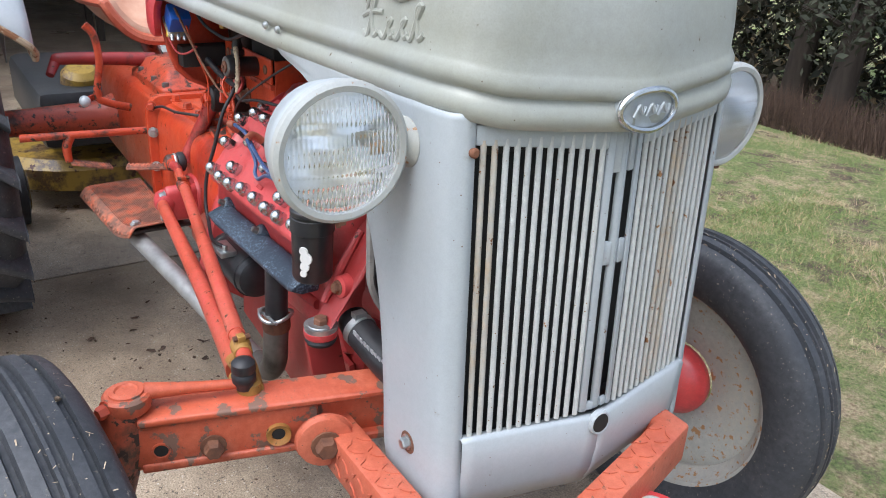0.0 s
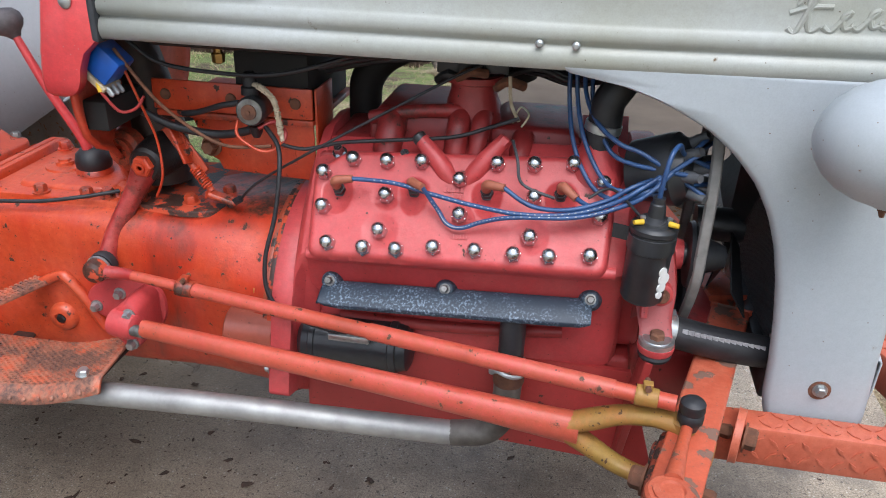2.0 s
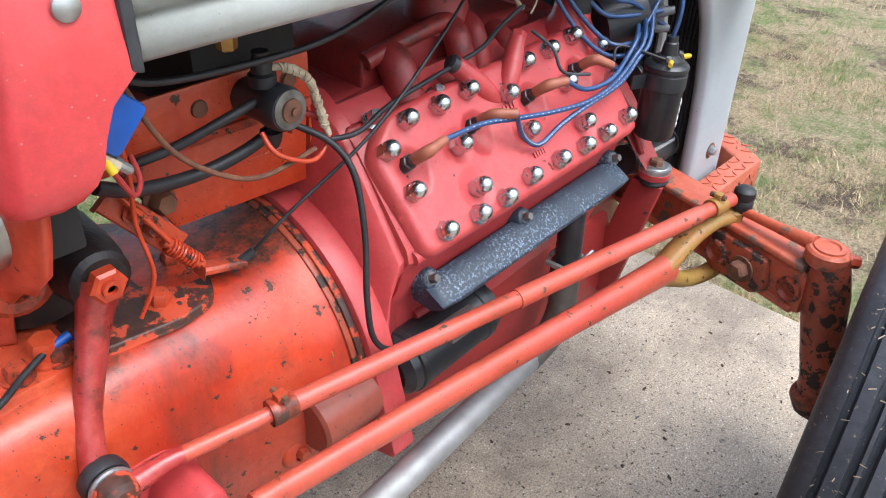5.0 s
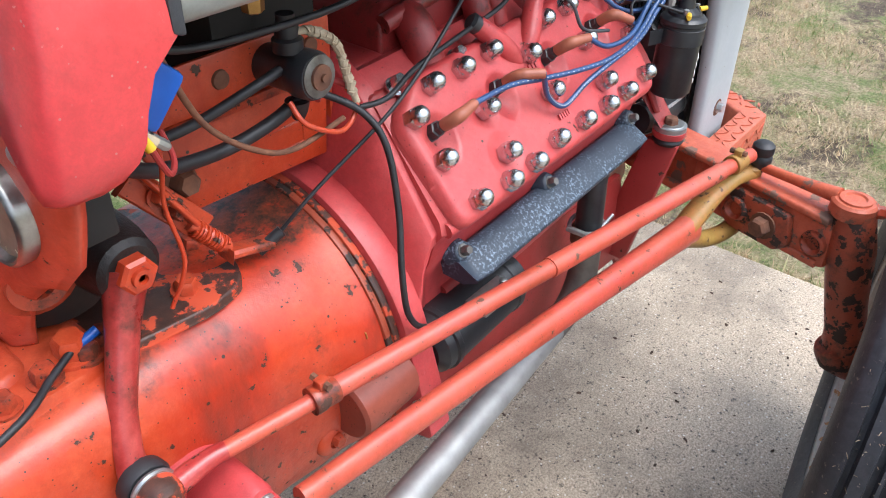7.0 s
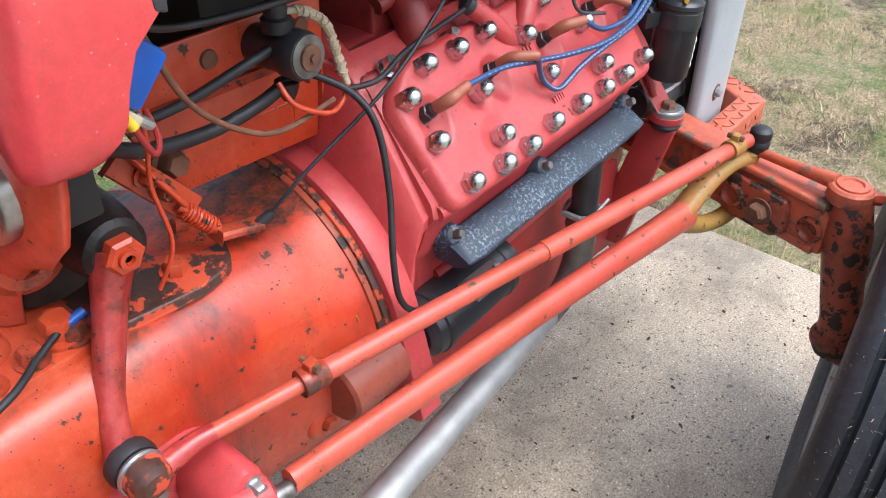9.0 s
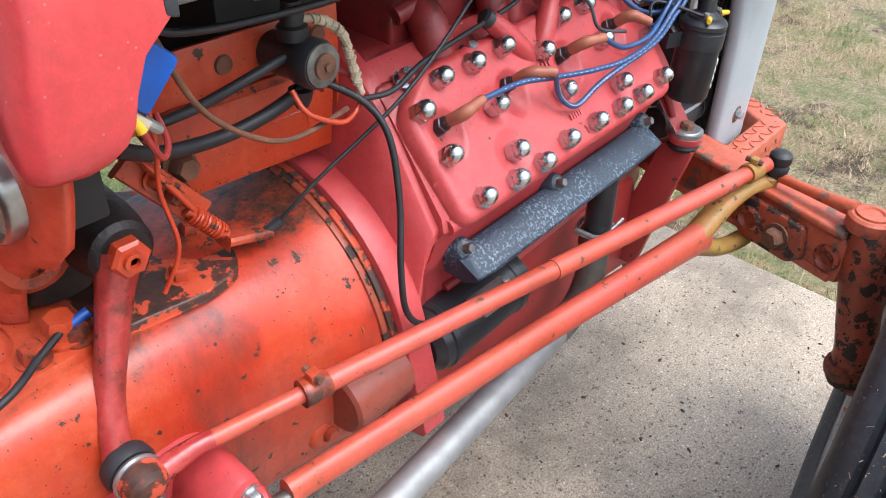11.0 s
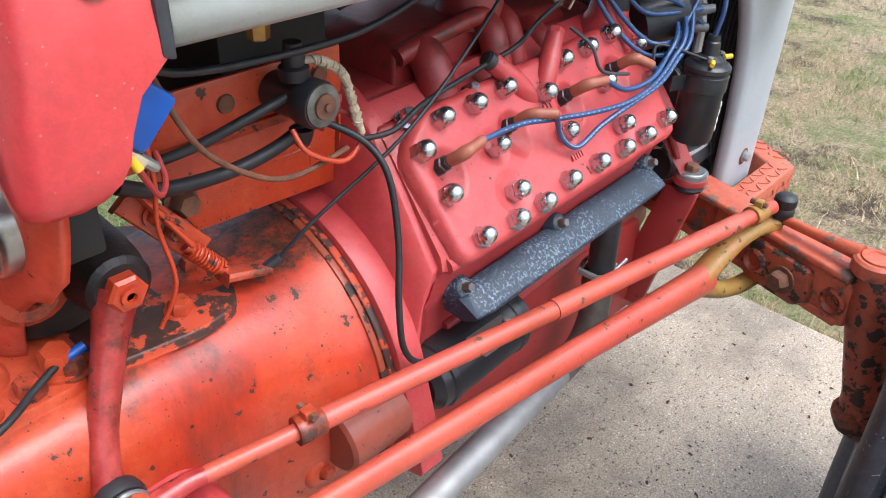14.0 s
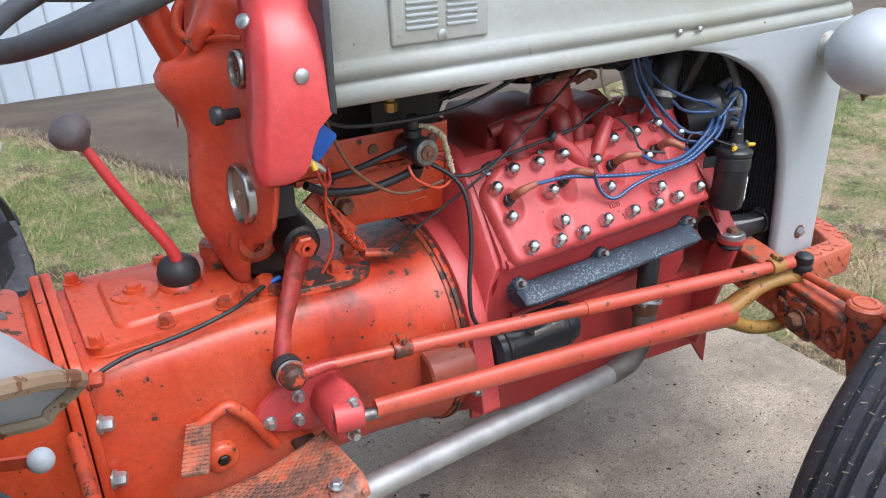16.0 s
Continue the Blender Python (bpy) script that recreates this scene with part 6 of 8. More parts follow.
def front_wheel(side):
    R, w, rim = (0.376, 0.150, 0.250) if side < 0 else (0.362, 0.150, 0.243)
    c = V(0.170, -0.670, R) if side < 0 else V(0.157, 0.633, R)
    pr = tyre_profile(R, w, rim)
    half = [(-w * 0.40, R - 0.013), (-w * 0.30, R - 0.007), (-w * 0.28, R - 0.018), (-w * 0.235, R - 0.018), (-w * 0.215, R - 0.003), (-w * 0.10, R), (-w * 0.08, R - 0.012), (-w * 0.03, R - 0.012), (-w * 0.015, R - 0.001)]
    pr += half + [(-a, r) for a, r in reversed(half)] + [(-a, r) for a, r in reversed(tyre_profile(R, w, rim))]
    bm = B()
    lathe(bm, c, (0, side, 0), [(a, r) for a, r in pr] , 72, caps=False)
    wh = thing_part("front_wheel")
    piv = Matrix.Translation((c.x, c.y, 0))
    wh.matrix_basis = piv @ Matrix.Rotation(radians(7.8), 4, "Z") @ piv.inverted()
    wh["label"] = "ribbed front wheel with a red hub"
    part("tyre", bm, TYRE, wh, "cracked black three-rib tyre", angle=30)
    bm = B()
    lathe(bm, c, (0, side, 0), [(-0.050, rim + 0.012), (-0.054, rim + 0.004), (-0.048, rim - 0.006), (-0.03, rim - 0.012), (-0.01, rim - 0.030), (0.01, rim - 0.030), (0.03, rim - 0.012), (0.048, rim - 0.006), (0.054, rim + 0.004), (0.050, rim + 0.012)], 56, caps=False)
    part("rim", bm, RUSTY_RIM, wh, "pale grey rim with rust")
    bm = B()
    lathe(bm, c, (0, side, 0), [(0.0, rim - 0.028), (-0.004, rim - 0.05), (0.012, 0.12), (0.02, 0.085)], 40, caps=False)
    part("disc", bm, RUSTY_RIM, wh)
    for sg in (-1, 1):
        bm = B()
        lathe(bm, c, (0, side * sg, 0), [(0.0, 0.086), (0.012, 0.085), (0.03, 0.072), (0.05, 0.045), (0.058, 0.02), (0.059, 0.0)], 32)
        part("hub", bm, GRIME if (side == -1 and sg == -1) else COWL_RED, wh)
    rng = random.Random(3 if side < 0 else 4)
    for _ in range(10):
        t = rng.uniform(0, 6.283)
        p = c + V(0, side * rng.choice((-0.255, 0.255)) * w, 0) + V(math.cos(t), 0, math.sin(t)) * (R - 0.012)
        if p.z < 0.03:
            continue
        bm = B()
        bmesh.ops.create_icosphere(bm, subdivisions=2, radius=rng.uniform(0.003, 0.006))
        for v in bm.verts:
            v.co = p + v.co * (1 + 0.5 * noise.noise(v.co * 180 + p * 9))
        part("mud_clod", bm, MUD, wh)
    # clippings of dry grass stuck to the tread
    bm = B()
    for _ in range(340):
        t, a = rng.uniform(0, 6.283), rng.uniform(-0.40, 0.40) * w
        d, e = V(math.cos(t), 0, math.sin(t)), V(-math.sin(t), 0, math.cos(t))
        p = c + V(0, side * a, 0) + d * (R + 0.001 - 0.012 * (abs(a) / (0.40 * w)) ** 3)
        q = rng.uniform(0, 3.1416)
        f = (e * math.cos(q) + V(0, math.sin(q), 0)) * rng.choice((0.001, 0.0015, 0.002, 0.003, 0.005))
        g = f.cross(d).normalized() * rng.uniform(0.0004, 0.0010)
        vs = [bm.verts.new(v) for v in (p - f - g, p + f - g, p + f * 0.9 + g + d * 0.0008, p - f * 0.9 + g + d * 0.0008)]
        bm.faces.new(vs)
    part("dry_clippings", bm, STRAW, wh)["kind"] = "stuff"


front_wheel(-1)
front_wheel(1)

# ---- the tractor: transmission, controls, rear ----
def transmission():
    bm = B()
    def sec(hw, top, bot, n):
        """Squarish at the gearbox, round at the bell."""
        mid, hh = (top + bot) / 2, (top - bot) / 2
        out = []
        for k in range(40):
            a = 2 * math.pi * (k + 0.5) / 40
            c_, s_ = math.cos(a), math.sin(a)
            out.append((hw * math.copysign(abs(c_) ** (2 / n), c_), mid + hh * math.copysign(abs(s_) ** (2 / n), s_)))
        return out
    rings = []
    for x, hw, top, bot, n in ((-1.128, 0.165, 0.779, 0.455, 7), (-1.0, 0.162, 0.780, 0.455, 7), (-0.86, 0.160, 0.782, 0.455, 6.5), (-0.78, 0.162, 0.785, 0.453, 5.5), (-0.72, 0.166, 0.788, 0.448, 4.2), (-0.66, 0.172, 0.793, 0.440, 3.4), (-0.61, 0.184, 0.797, 0.428, 2.8), (-0.58, 0.191, 0.801, 0.418, 2.4), (-0.56, 0.197, 0.804, 0.410, 2.2), (-0.545, 0.203, 0.807, 0.402, 2.08), (-0.53, 0.206, 0.810, 0.396, 2.04)):
        rings.append([(x, y, z) for y, z in sec(hw, top, bot, n)])
    loft(bm, rings)
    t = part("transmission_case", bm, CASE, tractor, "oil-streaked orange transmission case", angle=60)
    # bell flange with bolts
    bm = B()
    def flr(r, k=40):
        return [(-r * math.sin(2 * math.pi * i / k), 0.602 + r * math.cos(2 * math.pi * i / k)) for i in range(k)]
    prism(bm, [(-0.532, y, z) for y, z in flr(0.2115, 72)], (0.009, 0, 0))
    part("bell_flange", bm, AXLE_RUST, t, bevel=0.002)
    for a in (33, 67):
        y, z = -0.2015 * math.sin(radians(a)), 0.602 + 0.2015 * math.cos(radians(a))
        bm = B()
        lathe(bm, (-0.560, y * 0.96, 0.602 + (z - 0.602) * 0.96), (1, 0, 0), [(0.010, 0.008), (0.014, 0.011), (0.03, 0.013)], 16)
        part("bolt_boss", bm, GRIMY, t, angle=60)
        bolt("flange_bolt", (-0.551, y * 0.96, 0.602 + (z - 0.602) * 0.96), (-1, 0, 0), 0.0085, 0.010, BRASS if a > 50 else ORANGE_DIRTY, t)
    bm = B()
    prism(bm, [(-0.523, y, z) for y, z in flr(0.2145, 72)], (0.010, 0, 0))
    part("gasket_plate", bm, GRIMY, t, bevel=0.002)
    # rear joint flange
    for x, m_ in ((-1.150, ORANGE), (-1.133, ORANGE)):
        bm = B()
        prism(bm, [(x, y, z) for y, z in rounded([(-0.185, 0.46), (-0.188, 0.76), (-0.165, 0.80), (0.165, 0.80), (0.188, 0.76), (0.185, 0.46)], 0.03)], (0.015, 0, 0))
        part("joint_flange", bm, m_, t, bevel=0.003)
    for z in (0.50, 0.60, 0.70, 0.775):
        bolt("joint_bolt", (-1.115, -0.176, z), (1, -0.4, 0), 0.011, 0.016, ZINC if z in (0.70, 0.60) else ORANGE_DIRTY, t)
    # rear centre housing
    bm = B()
    loft(bm, [[(x, y * k, 0.62 + (z - 0.62) * k) for y, z in ((-0.10, 0.79), (-0.15, 0.77), (-0.168, 0.72), (-0.168, 0.50), (-0.12, 0.43), (0.12, 0.43), (0.168, 0.50), (0.168, 0.72), (0.15, 0.77), (0.10, 0.79))] for x, k in ((-1.152, 1.0), (-1.45, 1.03), (-1.85, 1.0))])
    part("centre_housing", bm, ORANGE, t, bevel=0.01)
    for s in (-1, 1):
        bm = B()
        lathe(bm, (-1.66, s * 0.17, 0.62), (0, s, 0), [(0, 0.075), (0.03, 0.062), (0.06, 0.054), (0.25, 0.044), (0.46, 0.040)], 24)
        part("axle_housing", bm, ORANGE_DIRTY, t)
    # lift lever, rocker arm and lift cover behind the gearbox
    bm = B()
    tube(bm, [(-1.26, -0.200, 0.740), (-1.25, -0.270, 0.765), (-1.25, -0.288, 0.790), (-1.25, -0.273, 0.878), (-1.25, -0.279, 0.950), (-1.25, -0.300, 0.980)], [0.012, 0.011, 0.010, 0.010, 0.011, 0.012], 10, 5, flat=0.6)
    part("lift_lever", bm, ORANGE_DIRTY, t)
    bm = B()
    tube(bm, [(-1.50, -0.06, 0.830), (-1.50, -0.20, 0.840), (-1.50, -0.335, 0.846), (-1.50, -0.352, 0.836), (-1.47, -0.375, 0.805)], [0.022, 0.020, 0.018, 0.015, 0.012], 14, 5)
    part("rocker_arm", bm, RED_GRIME_SHADED, t)
    bm = B()
    loft(bm, [[(-1.36 + (x + 1.36) * k, y * k, z) for x, y in rounded([(-1.55, -0.13), (-1.17, -0.13), (-1.17, 0.13), (-1.55, 0.13)], 0.04)] for k, z in ((1.0, 0.782), (1.0, 0.802), (0.86, 0.812), (0.72, 0.842), (0.60, 0.850))])
    part("lift_cover", bm, ORANGE_DIRTY, t, bevel=0.004)
    for x, y in ((-1.20, -0.11), (-1.30, -0.115), (-1.45, -0.115), (-1.20, 0.11), (-1.20, 0.0)):
        bolt("lift_cover_bolt", (x, y, 0.802), (0, 0, 1), 0.010, 0.014, DULL, t)
    # drain bosses low on the side
    for x, z in ((-0.605, 0.545), (-0.955, 0.560)):
        bm = B()
        y = -0.168 if x < -0.65 else -0.175
        lathe(bm, (x, y + 0.02, z), (0, -1, 0), [(0, 0.032), (0.022, 0.027), (0.027, 0.022), (0.028, 0.012), (0.024, 0.011)], 20)
        part("boss", bm, ORANGE, t, angle=60)
        bolt("drain_plug", (x, y - 0.001, z), (0, -1, 0), 0.0095, 0.012 if x > -0.9 else 0.007, ORANGE_DIRTY if x > -0.9 else GREASE, t, washer=False)
    # starter nose hump, rust brown cylinder behind the rod
    bm = B()
    lathe(bm, (-0.600, -0.188, 0.598), (1, 0.0, 0.02), [(0, 0.0), (0.0, 0.040), (0.004, 0.045), (0.09, 0.045)], 26)
    part("nose_housing", bm, NOSE, t)
    # top cover with gear lever
    bm = B()
    loft(bm, [[(x, y, z) for x, y in rounded([(-1.105, -0.128), (-0.80, -0.118), (-0.80, 0.118), (-1.105, 0.128)], 0.03)] for z in (0.776, 0.790)])
    c = part("gearbox_cover", bm, ORANGE, tractor, "orange gearbox cover with a chipped bolt edge", bevel=0.004)
    bm = B()
    loft(bm, [[(-0.96 + (x + 0.96) * k, y * k, z) for x, y in rounded([(-1.06, -0.095), (-0.86, -0.085), (-0.86, 0.085), (-1.06, 0.095)], 0.03)] for k, z in ((1.0, 0.788), (0.96, 0.796), (0.92, 0.799))])
    part("raised_lid", bm, ORANGE, c, angle=60)
    for x, y in ((-1.09, -0.112), (-0.99, -0.110), (-0.90, -0.106), (-0.82, -0.102), (-1.09, 0.112), (-0.95, 0.10), (-0.82, 0.10)):
        bolt("cover_bolt", (x, y, 0.790), (0, 0, 1), 0.0115, 0.014, ORANGE_DIRTY if x > -1 else ORANGE, c)
    bm = B()
    lathe(bm, (-1.012, 0.0, 0.797), (0, 0, 1), [(0, 0.038), (0.006, 0.036), (0.008, 0.018), (0.014, 0.017)], 24)
    lathe(bm, (-1.012, 0.0, 0.806), (0, 0, 1), [(0, 0.013), (0.010, 0.012)], 6)
    part("oil_cap", bm, ORANGE, c)
    bm = B()
    lathe(bm, (-0.942, -0.010, 0.796), (0, 0, 1), [(0, 0.036), (0.010, 0.034), (0.014, 0.030)], 24)
    part("lever_socket", bm, ORANGE, c)
    bm = B()
    lathe(bm, (-0.942, -0.010, 0.806), (0.02, 0, 1), [(0, 0.029), (0.006, 0.033), (0.018, 0.034), (0.030, 0.031), (0.040, 0.022), (0.044, 0.014)], 26)
    part("lever_boot", bm, RUBBER, c, "black rubber gear lever boot")
    bm = B()
    tube(bm, [(-0.942, -0.018, 0.840), (-0.953, -0.022, 0.878), (-0.998, -0.026, 0.962), (-1.042, -0.026, 1.056)], [0.0105, 0.0095, 0.0085, 0.0070], 12, 6)
    part("gear_lever", bm, COWL_RED, c, "bright red bent gear lever")
    bm = B()
    lathe(bm, (-1.040, -0.026, 1.052), (-0.42, 0.02, 0.75), [(0, 0.009), (0.008, 0.014), (0.014, 0.022), (0.024, 0.0285), (0.036, 0.0290), (0.047, 0.022), (0.053, 0.010), (0.054, 0.0)], 22)
    part("lever_knob", bm, KNOB, c, "grey round lever knob")
    bm = B()
    lathe(bm, (-0.872, 0.030, 0.795), (0, 0, 1), [(0, 0.020), (0.020, 0.020), (0.022, 0.023), (0.045, 0.023), (0.050, 0.019)], 20)
    part("breather", bm, ORANGE_DIRTY, c)
    # steering box top, dirty, in front of the cover
    bm = B()
    loft(bm, [[(-0.715 + (x + 0.715) * k, y * k, z) for x, y in rounded([(-0.82, -0.112), (-0.70, -0.128), (-0.655, -0.118), (-0.635, -0.08), (-0.635, 0.08), (-0.70, 0.128), (-0.82, 0.112)], 0.035)] for k, z in ((1.0, 0.778), (1.0, 0.7865), (0.985, 0.789))])
    s = part("steering_box", bm, GRIMY, tractor, "grimy orange steering box with bolts", bevel=0.004)
    bm = B()
    tube(bm, [(-0.80, 0.0, 0.80), (-0.80, 0.0, 0.90), (-0.815, 0.0, 1.0), (-0.85, 0.0, 1.12)], [0.055, 0.048, 0.042, 0.040], 18, 5)
    part("box_tower", bm, GRIME, s)
    bm = B()
    lathe(bm, (-0.828, -0.055, 0.872), (-0.2, -1, 0), [(0, 0.040), (0.018, 0.037), (0.022, 0.026), (0.030, 0.025), (0.030, 0.014), (0.022, 0.012)], 22)
    part("side_cover", bm, ORANGE_DIRTY, s)
    for x, y, z in ((-0.704, -0.088, 0.788), (-0.800, -0.092, 0.788), (-0.655, -0.03, 0.788), (-0.860, -0.100, 0.790)):
        bolt("box_bolt", (x, y, z), (0, -0.15, 1), 0.012, 0.015, ORANGE_DIRTY, s)
    bolt("lug_bolt", (-0.828, -0.09, 0.792), (0, -0.1, 1), 0.016, 0.020, ORANGE, s)


transmission()


def dash():
    """Orange instrument panel on legs and the bright red cowl hoop round it."""
    bm = B()
    # height, half width and how far the beak stands out
    shape = ((0.790, 0.040, -0.012), (0.80, 0.046, -0.006), (0.826, 0.058, 0.006), (0.865, 0.078, 0.024), (0.89, 0.106, 0.034), (0.905, 0.144, 0.038), (0.93, 0.172, 0.042), (0.955, 0.182, 0.043),
             (0.98, 0.190, 0.042), (1.02, 0.197, 0.040), (1.045, 0.200, 0.040), (1.072, 0.2015, 0.048), (1.09, 0.202, 0.058), (1.105, 0.203, 0.069), (1.119, 0.203, 0.079), (1.132, 0.203, 0.081),
             (1.145, 0.203, 0.073), (1.157, 0.202, 0.055), (1.17, 0.200, 0.035), (1.19, 0.195, 0.020), (1.21, 0.188, 0.008), (1.23, 0.175, -0.002), (1.25, 0.150, -0.012))
    rings = []
    for z, w, b_ in shape:
        row = []
        for k in range(25):
            u = k / 12 - 1
            row.append((-0.825 - 0.068 * (1.15 - z) - (b_ + 0.010) * math.exp(-(w * u / (0.046 + 0.016 * min(1, max(0, (z - 1.0) / 0.15)))) ** 2) + 0.014 * max(0, abs(u) - 0.80) / 0.20, w * u, z))
        rings.append(row)
    loft(bm, rings, closed=False, caps=False)
    d = part("dash_panel", bm, ORANGE_LIT, tractor, "orange beaked instrument panel with a narrow foot", angle=60)
    d.modifiers.new("sheet", "SOLIDIFY").thickness = -0.010
    # boot plate where the column enters
    bm = B()
    ax0 = V(-0.37, 0, 0.93).normalized()
    lathe(bm, V(-0.888, 0, 1.140), ax0, [(0, 0.036), (0.010, 0.033), (0.016, 0.026)], 28)
    part("boot_plate", bm, ORANGE, d, bevel=0.002)
    # cowl hoop
    for s in (-1, 1):
        bm = B()
        rows = []
        for z, xf, xb, tuck in ((1.285, -0.748, -0.800, 0.16), (1.268, -0.748, -0.808, 0.11), (1.245, -0.748, -0.816, 0.062), (1.21, -0.748, -0.824, 0.026), (1.17, -0.748, -0.830, 0.010), (1.12, -0.748, -0.836, 0.004), (1.105, -0.750, -0.838, 0.003), (1.085, -0.772, -0.843, 0.003), (1.06, -0.783, -0.846, 0.003), (1.040, -0.788, -0.848, 0.004), (1.028, -0.795, -0.848, 0.006), (1.019, -0.806, -0.846, 0.009), (1.015, -0.822, -0.841, 0.012)):
            y = 0.229 - tuck
            kk = min(1.0, max(0.18, (z - 1.008) / 0.062))
            mid = (xf + xb) / 2
            rows.append([(xf, s * (y - 0.012), z), (xf - 0.001, s * y, z), (mid + 0.01, s * (y + 0.001), z), (xb + 0.006, s * (y - 0.0005), z), (xb + 0.001, s * (y - 0.005 * kk), z), (xb - 0.004, s * (y - 0.026 * kk), z), (xb - 0.008, s * (y - 0.046 * kk), z)])
        loft(bm, rows, closed=False, caps=False)
        cw = part("cowl_side", bm, COWL_RED, d, "bright red cowl side with domed rivets", angle=60)
        cw.modifiers.new("sheet", "SOLIDIFY").thickness = -0.005 if s < 0 else 0.005
    for p, ax in (((-0.787, -0.228, 1.158), (0, -1, 0)), ((-0.851, -0.190, 1.043), (-0.9, -0.45, 0)), ((-0.838, -0.17, 1.225), (-0.7, -0.5, 0.5))):
        bm = B()
        lathe(bm, p, ax, [(0, 0.0105), (0.002, 0.010), (0.004, 0.007), (0.005, 0.0)], 18)
        part("rivet", bm, ZINC, d)
    bm = B()
    prism(bm, [(x, -0.231, z) for x, z in ((-0.752, 1.104), (-0.741, 1.100), (-0.741, 1.27), (-0.752, 1.27))], (0, 0.05, 0))
    part("edge_strip", bm, TAPE, d, "dark rubber edge strip", bevel=0.003)
    # gauges
    for name, p, r, dial in (("tachometer", (-0.851, -0.112, 0.970), 0.046, WHITE_DIAL), ("ammeter", (-0.836, -0.130, 1.156), 0.027, DARK_DIAL)):
        ax = V(-1.0, -0.03 if name == "ammeter" else -0.02, 0.05).normalized()
        bm = B()
        lathe(bm, p, ax, [(-0.012, r * 0.98), (0.005, r), (0.008, r * 0.98), (0.010, r * 0.93), (0.009, r * 0.88), (0.002, r * 0.84)], 36, caps=False)
        g = part(name, bm, GAUGE_RIM, d, "chrome-rimmed round gauge")
        bm = B()
        lathe(bm, V(p) + ax * 0.002, ax, [(0, r * 0.86), (0.0005, r * 0.86)], 30)
        lathe(bm, V(p) + ax * 0.0045, ax, [(0, r * 0.12), (0.004, r * 0.1)], 12)
        part("dial", bm, dial, d)
        a, s_, u = basis(ax)
        bm = B()
        for k in range(12):
            t = 2 * math.pi * k / 12
            q = V(p) + ax * 0.0028
            d1 = s_ * math.cos(t) + u * math.sin(t)
            bar(bm, q + d1 * r * 0.70, q + d1 * r * 0.78, 0.0008, 0.0008, ax)
        bar(bm, V(p) + ax * 0.004, V(p) + ax * 0.004 + (s_ * 0.2 + u * 0.97) * r * 0.7, 0.0018, 0.001, ax)
        part("needle", bm, CREAM, d)
    bm = B()
    lathe(bm, (-0.838, -0.108, 1.090), (-1, -0.15, 0.05), [(-0.01, 0.008), (0.028, 0.008), (0.030, 0.0135), (0.039, 0.014), (0.042, 0.012)], 20)
    part("choke_knob", bm, BLACK, d)
    bm = B()
    prism(bm, [(-0.888, 0.075, 1.030), (-0.878, 0.105, 1.030), (-0.878, 0.105, 1.085), (-0.888, 0.075, 1.085)], (-0.001, 0, 0))
    part("paper_tag", bm, WHITE, d, "small white paper tag")
    bm = B()
    tube(bm, [(-0.872, -0.045, 1.172), (-0.893, -0.042, 1.205), (-0.882, -0.040, 1.238), (-0.835, -0.035, 1.268), (-0.77, -0.02, 1.29)], 0.0065, 10, 6)
    part("throttle_lever", bm, ORANGE_DIRTY, d)
    bm = B()
    tube(bm, [(-0.872, -0.040, 1.176), (-0.858, -0.052, 1.198), (-0.848, -0.058, 1.206)], [0.011, 0.010, 0.008], 10, 4)
    tube(bm, [(-0.866, -0.02, 1.178), (-0.845, -0.085, 1.192), (-0.83, -0.135, 1.196)], 0.0045, 8, 4)
    part("throttle_pivot", bm, ORANGE, d)
    # steering column and wheel
    ax = V(-0.37, 0.0, 0.93).normalized()
    o0 = V(-0.885, 0.0, 1.150)
    bm = B()
    lathe(bm, o0, ax, [(0, 0.0235), (0.10, 0.0235)], 24)
    col = part("steering_column", bm, ORANGE, tractor, "orange steering column")
    bm = B()
    lathe(bm, o0 + ax * 0.082, ax, [(0, 0.027), (0.006, 0.0275), (0.028, 0.027), (0.032, 0.022)], 22)
    part("column_wrap", bm, TAPE, col, "dark tape wrap")
    h = o0 + ax * 0.115
    a, s_, u = basis(ax)
    bm = B()
    lathe(bm, h - ax * 0.022, ax, [(0, 0.026), (0.02, 0.034), (0.040, 0.030), (0.045, 0.012)], 20)
    wl_ = part("steering_wheel", bm, RUST, tractor, "steering wheel wrapped in dark tape")
    bm = B()
    ring = [h + a * 0.022 + (s_ * math.cos(t) + u * math.sin(t)) * 0.215 for t in [2 * math.pi * k / 48 for k in range(49)]]
    tube(bm, ring, 0.0150, 12, 1)
    part("rim", bm, TAPE, wl_)
    for k in range(4):
        e = V(math.cos(0.55 + math.pi / 2 * k), math.sin(0.55 + math.pi / 2 * k), 0)
        dd = (e - ax * e.dot(ax)).normalized()
        bm = B()
        tube(bm, [h, h + dd * 0.1 + a * 0.006, h + a * 0.022 + dd * 0.213], [0.013, 0.0125, 0.013], 10, 5)
        part("spoke", bm, TAPE, wl_)


dash()


